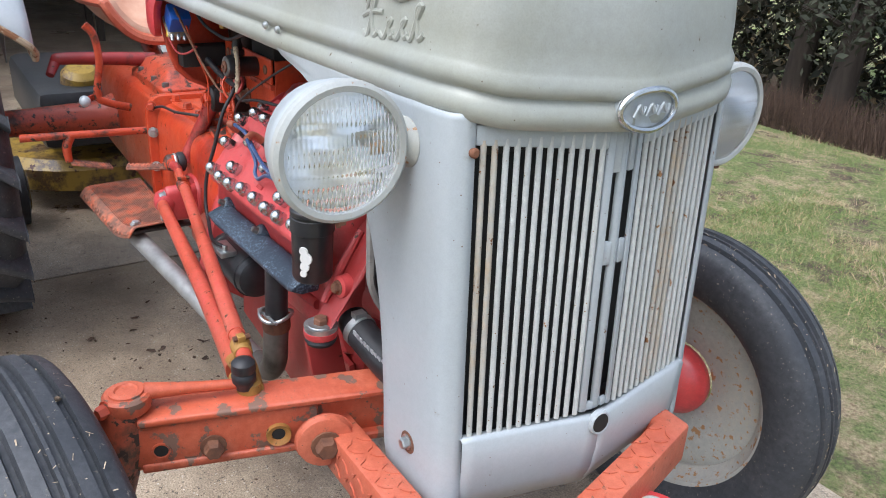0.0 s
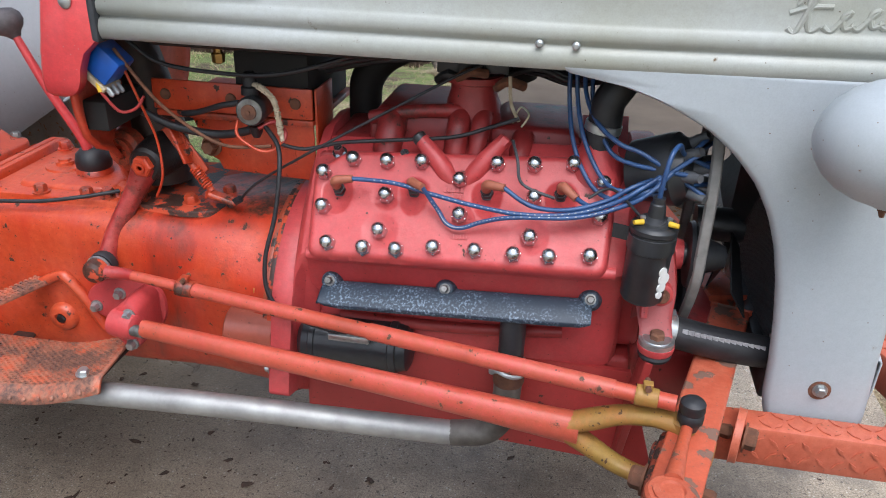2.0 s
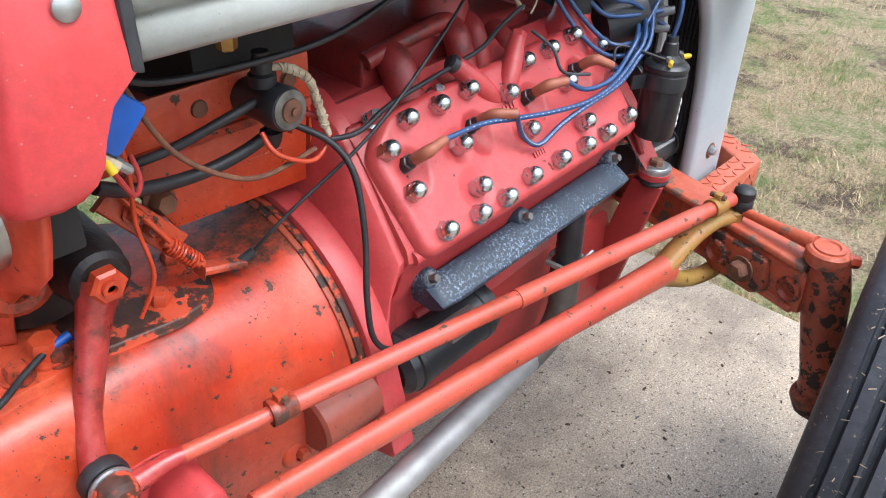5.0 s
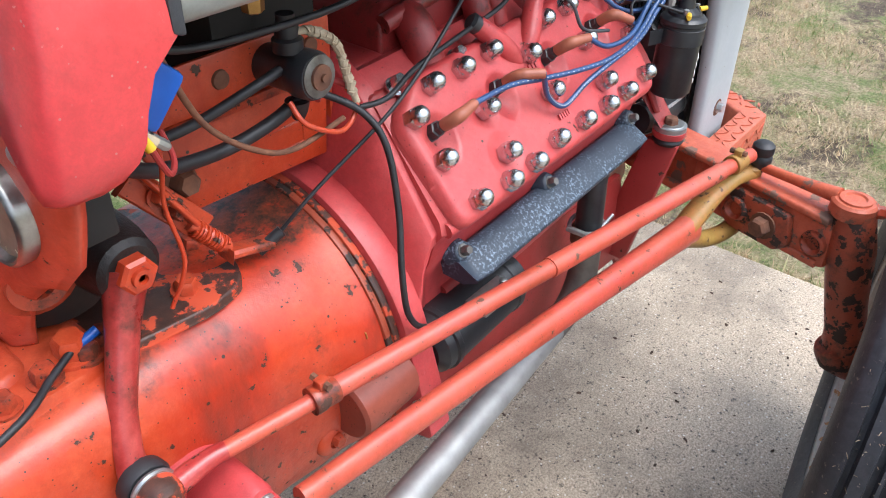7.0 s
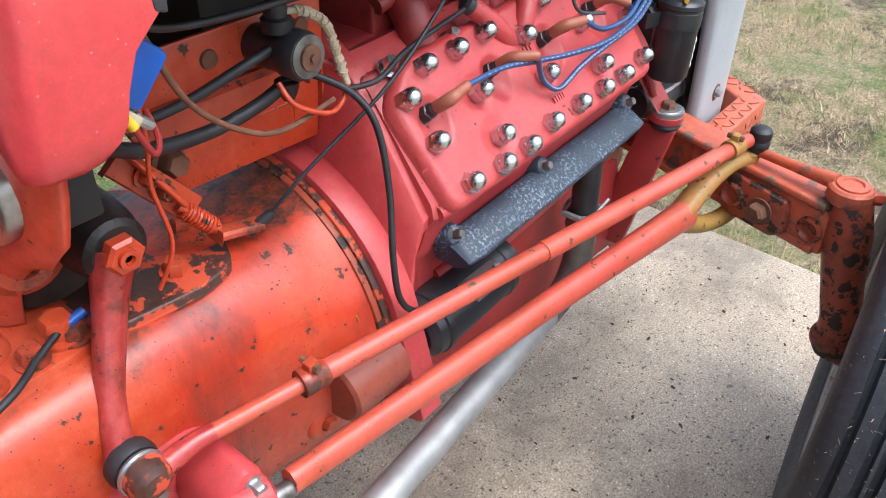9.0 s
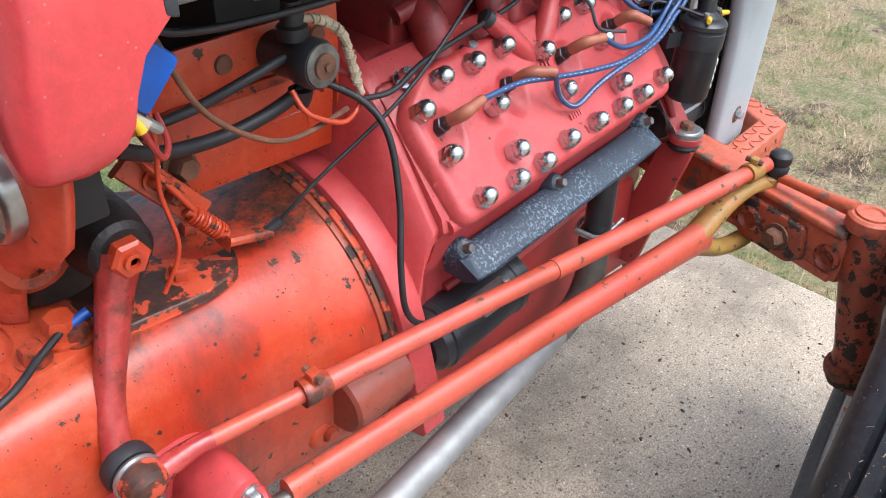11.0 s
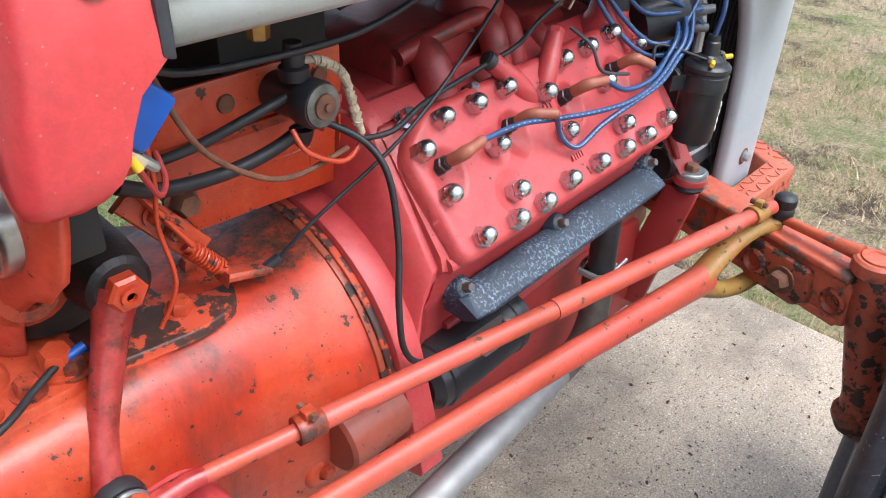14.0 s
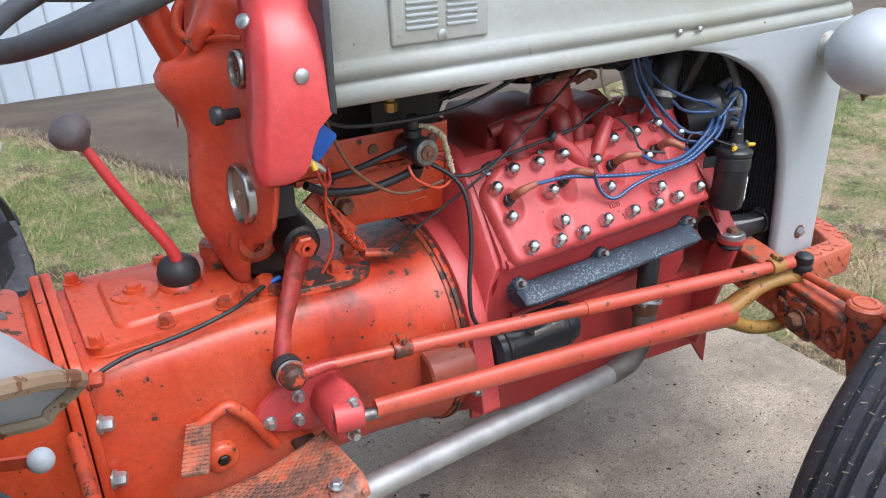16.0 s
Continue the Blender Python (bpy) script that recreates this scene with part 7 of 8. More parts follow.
def electrics():
    # orange side tray with the battery, solenoid and cables
    t = thing_part("battery_tray")
    t["label"] = "orange folded battery tray"
    bm = B()
    prism(bm, [(-0.705, -0.050, 0.940), (-0.472, -0.068, 0.945), (-0.474, -0.060, 0.842), (-0.652, -0.054, 0.846), (-0.660, -0.052, 0.862), (-0.672, -0.052, 0.868)], (0, 0.006, 0))
    part("side_panel", bm, ORANGE, t, bevel=0.0025)
    bm = B()
    box(bm, (-0.760, -0.074, 0.957), (-0.470, -0.068, 1.010))
    part("rail", bm, ORANGE, t, bevel=0.0025)
    bm = B()
    box(bm, (-0.755, -0.076, 0.945), (-0.470, 0.16, 0.956))
    part("floor", bm, ORANGE_DIRTY, t, bevel=0.0025)
    bm = B()
    box(bm, (-0.469, -0.066, 0.840), (-0.465, 0.02, 1.008))
    part("end_plate", bm, ORANGE, t, bevel=0.001)
    bm = B()
    box(bm, (-0.610, -0.064, 0.957), (-0.478, 0.15, 1.065))
    part("battery", bm, DARKVOID, t, "black battery", bevel=0.006)
    bm = B()
    for k in range(2):
        tube(bm, [(-0.557 + 0.004 * k, -0.058, 0.897), (-0.510, -0.062, 0.899), (-0.508, -0.060, 0.872), (-0.555, -0.056, 0.868)], 0.0018, 6, 1)
    part("weld_marks", bm, ORANGE_DIRTY, t)
    bolt("tray_bolt", (-0.668, -0.055, 0.890), (0, -1, 0.1), 0.014, 0.018, RUST, t)
    for x in (-0.735, -0.615, -0.500):
        bm = B()
        lathe(bm, (x, -0.074, 0.984), (0, -1, 0), [(0, 0.010), (0.003, 0.009), (0.004, 0.005)], 16)
        part("tray_washer", bm, RUST, t)
    # solenoid
    c = V(-0.556, -0.103, 0.982)
    bm = B()
    lathe(bm, c + V(0, 0.03, 0), (0.05, -1, 0.05), [(0, 0.021), (0.042, 0.022), (0.048, 0.0245), (0.064, 0.0245), (0.070, 0.022)], 26)
    s = part("solenoid", bm, BLACK, tractor, "black round starter solenoid")
    bm = B()
    lathe(bm, c + V(0.004, -0.0395, 0.004), (0.05, -1, 0.05), [(0, 0.0215), (0.002, 0.021), (0.003, 0.014)], 24)
    part("face", bm, DULL, s)
    bm = B()
    lathe(bm, c + V(0.004, -0.0425, 0.004), (0.05, -1, 0.05), [(0, 0.0128), (0.003, 0.0125), (0.004, 0.004), (0.007, 0.004)], 20)
    part("button", bm, RUST, s)
    bm = B()
    lathe(bm, c + V(-0.005, -0.01, 0.025), (0, 0, 1), [(0, 0.015), (0.012, 0.015), (0.014, 0.011), (0.022, 0.012), (0.030, 0.009), (0.036, 0.009)], 14)
    part("terminal_boot", bm, RUBBER, s)
    bm = B()
    lathe(bm, c + V(0.0, -0.01, -0.028), (0, 0, -1), [(0, 0.013), (0.012, 0.010), (0.02, 0.006)], 14)
    part("terminal_boot", bm, RUBBER, s)
    cab = thing_part("cables")
    def cable(pts, r, m_, label="", res=6):
        bm = B()
        tube(bm, pts, r, 10, res)
        return part("cable", bm, m_, cab, label)
    cable([(-0.70, -0.085, 0.955), (-0.66, -0.10, 0.966), (-0.61, -0.115, 0.985), (-0.575, -0.115, 0.992)], 0.0052, RUBBER, "thick black battery cable")
    cable([(-0.755, -0.120, 0.965), (-0.71, -0.108, 0.940), (-0.64, -0.100, 0.928), (-0.585, -0.106, 0.938), (-0.545, -0.110, 0.955)], 0.0072, RUBBER, "thick black taped cable")
    cable([(-0.535, -0.125, 0.958), (-0.505, -0.15, 0.935), (-0.495, -0.175, 0.90), (-0.500, -0.195, 0.83), (-0.515, -0.212, 0.76), (-0.512, -0.220, 0.70), (-0.48, -0.226, 0.668), (-0.40, -0.244, 0.657), (-0.35, -0.238, 0.660)], 0.0039, RUBBER, "grey-black starter cable")
    cable([(-0.56, -0.115, 1.025), (-0.535, -0.125, 1.022), (-0.515, -0.13, 1.005), (-0.505, -0.135, 0.965), (-0.500, -0.14, 0.94)], 0.0038, CREAM, "yellowed cloth-wrapped lead")
    # loose turns of cloth tape on that lead
    turns = spline([V(-0.545, -0.122, 1.025), V(-0.530, -0.127, 1.018), V(-0.515, -0.13, 1.005), V(-0.508, -0.133, 0.980), V(-0.503, -0.138, 0.950)], 4)
    rng = random.Random(9)
    for p, q in zip(turns, turns[1:]):
        p, q = V(p), V(q)
        j = V(rng.uniform(-1, 1), rng.uniform(-1, 1), rng.uniform(-1, 1)) * 0.0012
        bm = B()
        rod(bm, p + j, p.lerp(q, 0.9) - j, rng.uniform(0.0048, 0.0060), rng.uniform(0.0044, 0.0058), 9)
        part("tape_turn", bm, CREAM, cab)
    cable([(-0.58, -0.13, 0.965), (-0.575, -0.145, 0.945), (-0.54, -0.15, 0.925), (-0.515, -0.145, 0.925), (-0.50, -0.14, 0.942), (-0.505, -0.13, 0.955)], 0.0028, ORANGE, "orange wire")
    cable([(-0.545, -0.13, 0.955), (-0.52, -0.12, 0.965), (-0.498, -0.13, 0.952), (-0.50, -0.14, 0.938)], 0.0035, RED_DARK)
    cable([(-0.745, -0.19, 1.085), (-0.70, -0.165, 1.0), (-0.64, -0.15, 0.945), (-0.59, -0.145, 0.925), (-0.52, -0.14, 0.93)], 0.0029, RUST, "brown cloth wire")
    cable([(-0.745, -0.15, 1.09), (-0.70, -0.14, 1.055), (-0.60, -0.14, 1.045), (-0.50, -0.15, 1.052), (-0.40, -0.15, 1.08), (-0.3, -0.14, 1.12)], 0.0035, RUBBER)
    cable([(-0.75, -0.17, 1.06), (-0.735, -0.15, 0.98), (-0.73, -0.13, 0.92), (-0.725, -0.135, 0.86), (-0.745, -0.13, 0.815)], 0.0023, ORANGE, "orange painted wire")
    cable([(-0.600, -0.110, 0.812), (-0.555, -0.130, 0.858), (-0.45, -0.155, 0.93), (-0.33, -0.14, 1.0), (-0.22, -0.11, 1.06), (-0.15, -0.08, 1.09)], 0.0023, RUBBER, "long thin throttle cable")
    bm = B()
    rod(bm, (-0.622, -0.104, 0.800), (-0.596, -0.114, 0.818), 0.0065, None, 12)
    part("cable_end", bm, RUBBER, cab)
    cable([(-0.505, -0.14, 0.935), (-0.46, -0.145, 0.932), (-0.40, -0.135, 0.945), (-0.30, -0.125, 0.955), (-0.22, -0.12, 0.965), (-0.17, -0.11, 0.98), (-0.12, -0.11, 1.0)], 0.0032, RUBBER, "black taped loom")
    cable([(-0.12, -0.11, 0.995), (-0.135, -0.10, 1.02), (-0.14, -0.09, 1.06)], 0.003, CREAM)
    cable([(-0.115, -0.12, 0.99), (-0.105, -0.12, 1.01), (-0.12, -0.10, 1.015), (-0.13, -0.11, 0.992)], 0.0016, CREAM)
    cable([D(0.08, 0.175, 0.02), D(0.09, 0.14, 0.03), D(0.10, 0.105, 0.02), D(0.15, 0.085, 0.02)], 0.0025, TAPE)
    cable([V(0.108, -0.248, 0.910), V(0.085, -0.255, 0.905), D(0.235, 0.10, 0.03), D(0.20, 0.085, 0.03)], 0.0022, RUBBER)
    cable([(-1.125, -0.168, 0.766), (-1.06, -0.158, 0.784), (-0.97, -0.150, 0.790), (-0.90, -0.140, 0.800), (-0.86, -0.115, 0.802), (-0.83, -0.10, 0.806)], 0.0036, RUBBER, "black wire along the cover edge")
    bm = B()
    rod(bm, (-0.83, -0.10, 0.806), (-0.805, -0.10, 0.812), 0.005, None, 10)
    part("blue_connector", bm, BLUE, cab)
    # loose black leads above the engine
    for k, (y, z) in enumerate(((-0.06, 1.075), (0.0, 1.07), (0.06, 1.09), (-0.02, 1.06))):
        cable([(-0.46, y, z - 0.03), (-0.35, y - 0.02, z), (-0.24 + 0.02 * k, y, z + 0.01)], 0.005, RUBBER)
        cable([(-0.16, -0.02 + 0.02 * k, 1.04), (-0.10, -0.05 + 0.01 * k, 1.065), (-0.05 + 0.02 * k, -0.05, 1.05), (0.0, -0.09, 1.075)], 0.0045, RUBBER)
    # voltage regulator: blue box on a tan base
    m = Matrix.Translation((-0.768, -0.180, 1.056)) @ Euler((0.0, radians(43), 0.0)).to_matrix().to_4x4()
    bm = B()
    box(bm, (-0.024, -0.024, -0.018), (0.024, 0.024, 0.030), m)
    r = part("regulator", bm, BLUE, tractor, "blue voltage regulator", bevel=0.005)
    bm = B()
    box(bm, (-0.028, -0.024, -0.030), (0.028, 0.024, -0.019), m)
    part("base", bm, CREAM, r, bevel=0.002)
    for k in range(3):
        bm = B()
        lathe(bm, m @ V(0.031, -0.016 + 0.014 * k, -0.022), (0.7, -0.2, -0.7), [(-0.006, 0.0045), (0.008, 0.0045), (0.011, 0.0025)], 8)
        part("terminal", bm, ZINC, r)
    bm = B()
    rod(bm, (-0.775, -0.200, 1.032), (-0.770, -0.203, 1.018), 0.0042, None, 10)
    part("yellow_lug", bm, YELLOW, r)
    bm = B()
    tube(bm, [(-0.770, -0.203, 1.018), (-0.752, -0.19, 0.985), (-0.735, -0.17, 0.985), (-0.73, -0.15, 1.0)], 0.0026, 8, 5)
    part("red_lead", bm, RED_DARK, r)
    bm = B()
    box(bm, (-0.836, -0.168, 0.940), (-0.790, -0.05, 0.990))
    part("ballast_box", bm, DARKVOID, tractor, "black metal box behind the panel", bevel=0.004)
    # fuel sediment bowl and dark tank underside
    bm = B()
    box(bm, (-0.72, -0.17, 1.085), (-0.30, 0.19, 1.20))
    part("fuel_tank", bm, DARKVOID, tractor, "black fuel tank under the hood", bevel=0.02)
    bm = B()
    lathe(bm, (-0.605, -0.125, 1.095), (0, 0, -1), [(0, 0.010), (0.012, 0.010), (0.014, 0.007), (0.02, 0.007), (0.022, 0.011), (0.036, 0.010), (0.038, 0.006)], 6)
    part("fuel_bowl", bm, BRASS, tractor, "tarnished brass fuel bowl")
    bm = B()
    tube(bm, [(-0.33, 0.10, 1.06), (-0.385, 0.09, 1.035), (-0.418, 0.09, 0.995), (-0.424, 0.09, 0.95), (-0.424, 0.09, 0.885)], [0.026, 0.029, 0.031, 0.030, 0.031], 18, 5)
    part("air_pipe", bm, DARKVOID, tractor, "black rubber air pipe")
    # added dark canister, hose and leads that close the bright gap over the far bank
    bm = B()
    lathe(bm, (-0.17, 0.115, 1.005), (0, 0, 1), [(0, 0.050), (0.006, 0.060), (0.060, 0.060), (0.066, 0.066), (0.076, 0.066), (0.082, 0.058), (0.098, 0.040)], 26)
    ac = part("dark_filler", bm, DARKVOID, tractor, "added dark canister filling the engine bay")
    bm = B()
    lathe(bm, (-0.17, 0.115, 1.058), (0, 0, 1), [(0, 0.0615), (0.002, 0.063), (0.010, 0.063), (0.012, 0.0615)], 26, caps=False)
    part("clamp_band", bm, DULL, ac)
    bm = B()
    tube(bm, [(-0.12, 0.10, 1.075), (-0.05, 0.085, 1.082), (0.02, 0.075, 1.060), (0.07, 0.06, 1.020)], [0.026, 0.027, 0.027, 0.026], 16, 5)
    part("hose", bm, RUBBER, ac)
    for k in range(7):
        cable([(-0.27 + 0.02 * k, 0.03 - 0.01 * k, 1.085), (-0.20 + 0.03 * k, 0.01, 1.045 + 0.008 * (k % 3)), (-0.10 + 0.025 * k, -0.03, 1.060 - 0.007 * (k % 4)), (-0.03 + 0.02 * k, -0.05, 1.095)], 0.0036, RUBBER)
    # clutch spring and linkage beside the tray
    bm = B()
    bar(bm, (-0.735, -0.080, 0.930), (-0.672, -0.092, 0.850), 0.030, 0.006, (0, -1, 0))
    lk = part("linkage_bar", bm, ORANGE_DIRTY, tractor, "slotted orange linkage bar with spring", bevel=0.002)
    bm = B()
    bar(bm, (-0.728, -0.086, 0.940), (-0.690, -0.106, 0.872), 0.006, 0.024, (0, -1, 0))
    part("bar_lip", bm, ORANGE, lk, bevel=0.002)
    for p in ((-0.712, -0.088, 0.905), (-0.700, -0.090, 0.886)):
        bolt("bar_bolt", p, (0, -1, 0.1), 0.009, 0.012, ORANGE_DIRTY, lk)
    bm = B()
    rod(bm, (-0.690, -0.094, 0.866), (-0.655, -0.100, 0.822), 0.0065, None, 12)
    part("threaded_rod", bm, ORANGE_DIRTY, lk)
    bm = B()
    coil_pts = []
    a, b = V(-0.686, -0.095, 0.860), V(-0.660, -0.100, 0.828)
    ax, s_, u = basis(b - a)
    for k in range(80):
        t = k / 79
        coil_pts.append(a.lerp(b, t) + (s_ * math.cos(t * 56) + u * math.sin(t * 56)) * 0.0085)
    tube(bm, coil_pts, 0.0020, 6, 1)
    part("spring", bm, ORANGE, lk)
    bm = B()
    bar(bm, (-0.660, -0.102, 0.818), (-0.606, -0.106, 0.806), 0.022, 0.010)
    part("lever_tab", bm, ORANGE_DIRTY, lk, bevel=0.003)


electrics()


def footwork():
    # curved checker-plate step with a rolled outer lip
    def tread_at(t, u):
        """t runs back along the step, u outward."""
        dip = -0.050 * math.sin(min(1.0, t * 3.0) * math.pi / 2) - 0.004 * t
        roll = max(0.0, u - 0.86) / 0.14
        return V(-0.792 - 0.48 * t + 0.012 * u, -0.192 - 0.148 * u - 0.03 * t * u, 0.562 + 0.008 * u + 0.8 * dip - 0.010 * u - 0.026 * roll ** 1.6)
    bm = B()
    loft(bm, [[tread_at(i / 24, k / 20) for k in range(21)] for i in range(25)], closed=False, caps=False)
    st = part("footstep", bm, CHECKER, tractor, "worn orange checker-plate footstep", angle=60)
    st.modifiers.new("sheet", "SOLIDIFY").thickness = 0.006
    bm = B()
    for i in range(1, 72):
        for j in range(1, 27):
            if (i + j) % 2:
                continue
            bar(bm, tread_at((i - 0.45) / 72, j / 31) + V(0, 0, 0.0022), tread_at((i + 0.45) / 72, j / 31) + V(0, 0, 0.0022), 0.0020, 0.0022)
    tr = part("raised_tread", bm, CHECKER, st)
    tr["kind"] = "stuff"
    for k in range(17):
        p = tread_at(0.02 + k / 18, 0.97)
        bm = B()
        lathe(bm, p + V(0, -0.001, 0.002), (0, -0.9, 0.5), [(0, 0.0055), (0.002, 0.0045), (0.003, 0.002)], 8)
        part("lip_stud", bm, CHECKER, st)
    bolt("step_bolt", tread_at(0.085, 0.78) + V(0, 0, 0.003), (0.1, 0, 1), 0.010, 0.009, ZINC, st)
    for x, z in ((-0.82, 0.535), (-1.05, 0.505)):
        bm = B()
        bar(bm, (x, -0.15, z), (x, -0.32, z), 0.04, 0.010)
        part("step_bracket", bm, GRIME, st, bevel=0.003)
    # brake pedals
    bm = B()
    tube(bm, [(-0.868, -0.165, 0.548), (-0.898, -0.168, 0.608), (-0.925, -0.170, 0.646), (-0.942, -0.168, 0.652), (-0.985, -0.168, 0.632)], [0.0105, 0.0098, 0.0098, 0.0098, 0.0098], 12, 6)
    pd = part("brake_pedal", bm, ORANGE, tractor, "orange brake pedal with a ribbed pad")
    def pedal_pad(top, low, name):
        """A long ribbed pad from its heel to its tip."""
        top, low = V(top), V(low)
        ex = (low - top).normalized()
        ez = (V(0, 0, 1) - ex * ex.z).normalized()
        m = Matrix((ex, ez.cross(ex), ez)).transposed().to_4x4()
        m.translation = (top + low) / 2
        ln = (low - top).length / 2
        bm = B()
        box(bm, (-ln, -0.019, -0.004), (ln, 0.019, 0.004), m)
        part(name, bm, CHECKER, pd, bevel=0.003)
        for k in range(13):
            for j in range(4):
                c = V(-ln + 0.006 + (2 * ln - 0.012) * k / 12, -0.0145 + 0.0097 * j, 0.004)
                box(bars, tuple(c - V(0.0026, 0.0036, 0)), tuple(c + V(0.0026, 0.0036, 0.002)), m)
    bars = B()
    pedal_pad((-0.978, -0.156, 0.636), (-1.018, -0.278, 0.639), "pad")
    pedal_pad((-1.150, -0.290, 0.602), (-1.150, -0.395, 0.628), "rear_pad")
    part("pad_ribs", bars, CHECKER, pd)["kind"] = "stuff"
    bm = B()
    rod(bm, (-1.150, -0.185, 0.698), (-1.150, -0.510, 0.708), 0.0105, None, 14)
    tube(bm, [(-1.150, -0.385, 0.705), (-1.150, -0.400, 0.672), (-1.150, -0.398, 0.632)], [0.013, 0.012, 0.010], 10, 4)
    part("rear_pedal_shaft", bm, ORANGE_DIRTY, pd)
    # small lever with a blue-grey ball by the fender
    bm = B()
    bar(bm, (-1.33, -0.262, 0.772), (-1.200, -0.328, 0.784), 0.005, 0.016)
    lv = part("side_lever", bm, ORANGE_DIRTY, tractor, "thin side lever with a grey ball")
    bm = B()
    bmesh.ops.create_uvsphere(bm, u_segments=16, v_segments=10, radius=0.0155, matrix=Matrix.Translation((-1.191, -0.332, 0.784)))
    part("ball", bm, PANEL, lv)


footwork()


def rear_wheel(side):
    c = V(-1.71, side * 0.665, 0.585)
    R, w = 0.585, 0.27
    wh = thing_part("rear_wheel")
    wh["label"] = "large lugged rear wheel"
    bm = B()
    lathe(bm, c, (0, side, 0), [(-0.10, 0.37), (-0.13, 0.40), (-0.14, 0.47), (-0.125, 0.515), (-0.09, 0.548), (0.0, 0.556), (0.09, 0.548), (0.125, 0.515), (0.14, 0.47), (0.13, 0.40), (0.10, 0.37)], 56, caps=False)
    part("tyre", bm, TYRE, wh, "black rear tyre", angle=40)
    n = 22
    for k in range(n):
        for s in (-1, 1):
            t0 = 2 * math.pi * (k + (0.5 if s > 0 else 0)) / n
            bm = B()
            rings = []
            for q in (0.0, 0.33, 0.66, 1.0):
                t = t0 + 0.20 * q
                y = s * (0.138 - 0.14 * q)
                base = 0.510 + 0.05 * min(1, q * 1.6)
                d = V(math.cos(t), 0, math.sin(t))
                e = V(-math.sin(t), 0, math.cos(t))
                rings.append([c + V(0, side * y, 0) + d * (base - 0.01) - e * 0.022, c + V(0, side * y, 0) + d * (R - 0.005 * (1 - q)) - e * 0.015, c + V(0, side * y, 0) + d * (R - 0.005 * (1 - q)) + e * 0.015, c + V(0, side * y, 0) + d * (base - 0.01) + e * 0.022])
            loft(bm, rings)
            part("lug", bm, TYRE, wh, bevel=0.004)
    bm = B()
    lathe(bm, c, (0, side, 0), [(-0.11, 0.38), (-0.10, 0.35), (-0.04, 0.34), (-0.03, 0.30), (0.0, 0.16), (0.03, 0.12), (0.05, 0.12), (0.052, 0.0)], 40, caps=False)
    part("rim", bm, RUSTY_RIM, wh)
    return wh


rear_wheel(-1)
rear_wheel(1)


def fender(side):
    """Crown over the tyre with a full inner plate, cut off straight below."""
    bm = B()
    c = V(-1.68, 0, 0.62)
    rings = []
    for k in range(19):
        R = 0.638
        if side > 0:
            low = V(-1.160 - 0.92 * k / 18, side * 0.440, 0.888 - 0.50 * min(1, k / 15))
        def at(y, r):
            a = radians(30.0 + 72 * (y - 0.44) + (125 - 72 * (y - 0.44)) * k / 18)
            return c + V(math.cos(a) * r, side * y, math.sin(a) * r)
        if side < 0:
            low = at(0.440, (0.575, 0.50, 0.44, 0.40, 0.37, 0.34)[k] if k < 6 else 0.32)
        row = [low, low.lerp(at(0.440, R - 0.03), 0.5)]
        for y, r in ((0.440, R - 0.03), (0.446, R - 0.010), (0.462, R), (0.51, R + 0.004), (0.56, R + 0.006), (0.65, R + 0.006), (0.74, R), (0.752, R - 0.012), (0.752, R - 0.03)):
            row.append(at(y, r))
        rings.append(row)
    loft(bm, rings, closed=False, caps=False)
    f2 = part("fender", bm, PANEL, tractor, "pale grey rear fender with a rusty edge", angle=50)
    f2.modifiers.new("sheet", "SOLIDIFY").thickness = 0.004
    bm = B()
    tube(bm, [rings[3][0], rings[2][0], rings[1][0], rings[0][0], rings[0][1], rings[0][2], rings[0][3], rings[0][4], rings[0][5], rings[0][6], rings[0][7], rings[0][8]], 0.009 if side < 0 else 0.004, 8, 3)
    part("rolled_edge", bm, RUST_EDGE if side < 0 else PANEL, f2, "rusted rolled edge" if side < 0 else "")


fender(-1)
fender(1)


def seat():
    bm = B()
    rings = []
    for i in range(13):
        t = i / 12
        row = []
        for j in range(17):
            u = j / 8 - 1
            x = -1.62 - 0.36 * t
            y = 0.215 * u * (0.8 + 0.2 * math.sin(t * math.pi))
            z = 0.885 + 0.10 * abs(u) ** 3 + 0.13 * max(0, t - 0.6) ** 1.5 * 4 - 0.015 * math.cos(u * 2)
            row.append((x, y, z))
        rings.append(row)
    loft(bm, rings, closed=False, caps=False)
    s = part("seat", bm, SEAT_TAN, tractor, "pan seat with a pale tan cushion", angle=70)
    s.modifiers.new("sheet", "SOLIDIFY").thickness = 0.035
    bm = B()
    tube(bm, [rings[i][0] for i in range(12, -1, -1)] + list(rings[0]) + [rings[i][-1] for i in range(13)], 0.018, 8, 1)
    part("seat_edge", bm, ORANGE_FADED, s)
    bm = B()
    tube(bm, [(-1.80, 0, 0.875), (-1.80, 0, 0.83), (-1.70, 0, 0.78)], 0.03, 10, 5)
    part("seat_spring", bm, ORANGE_DIRTY, s)


seat()

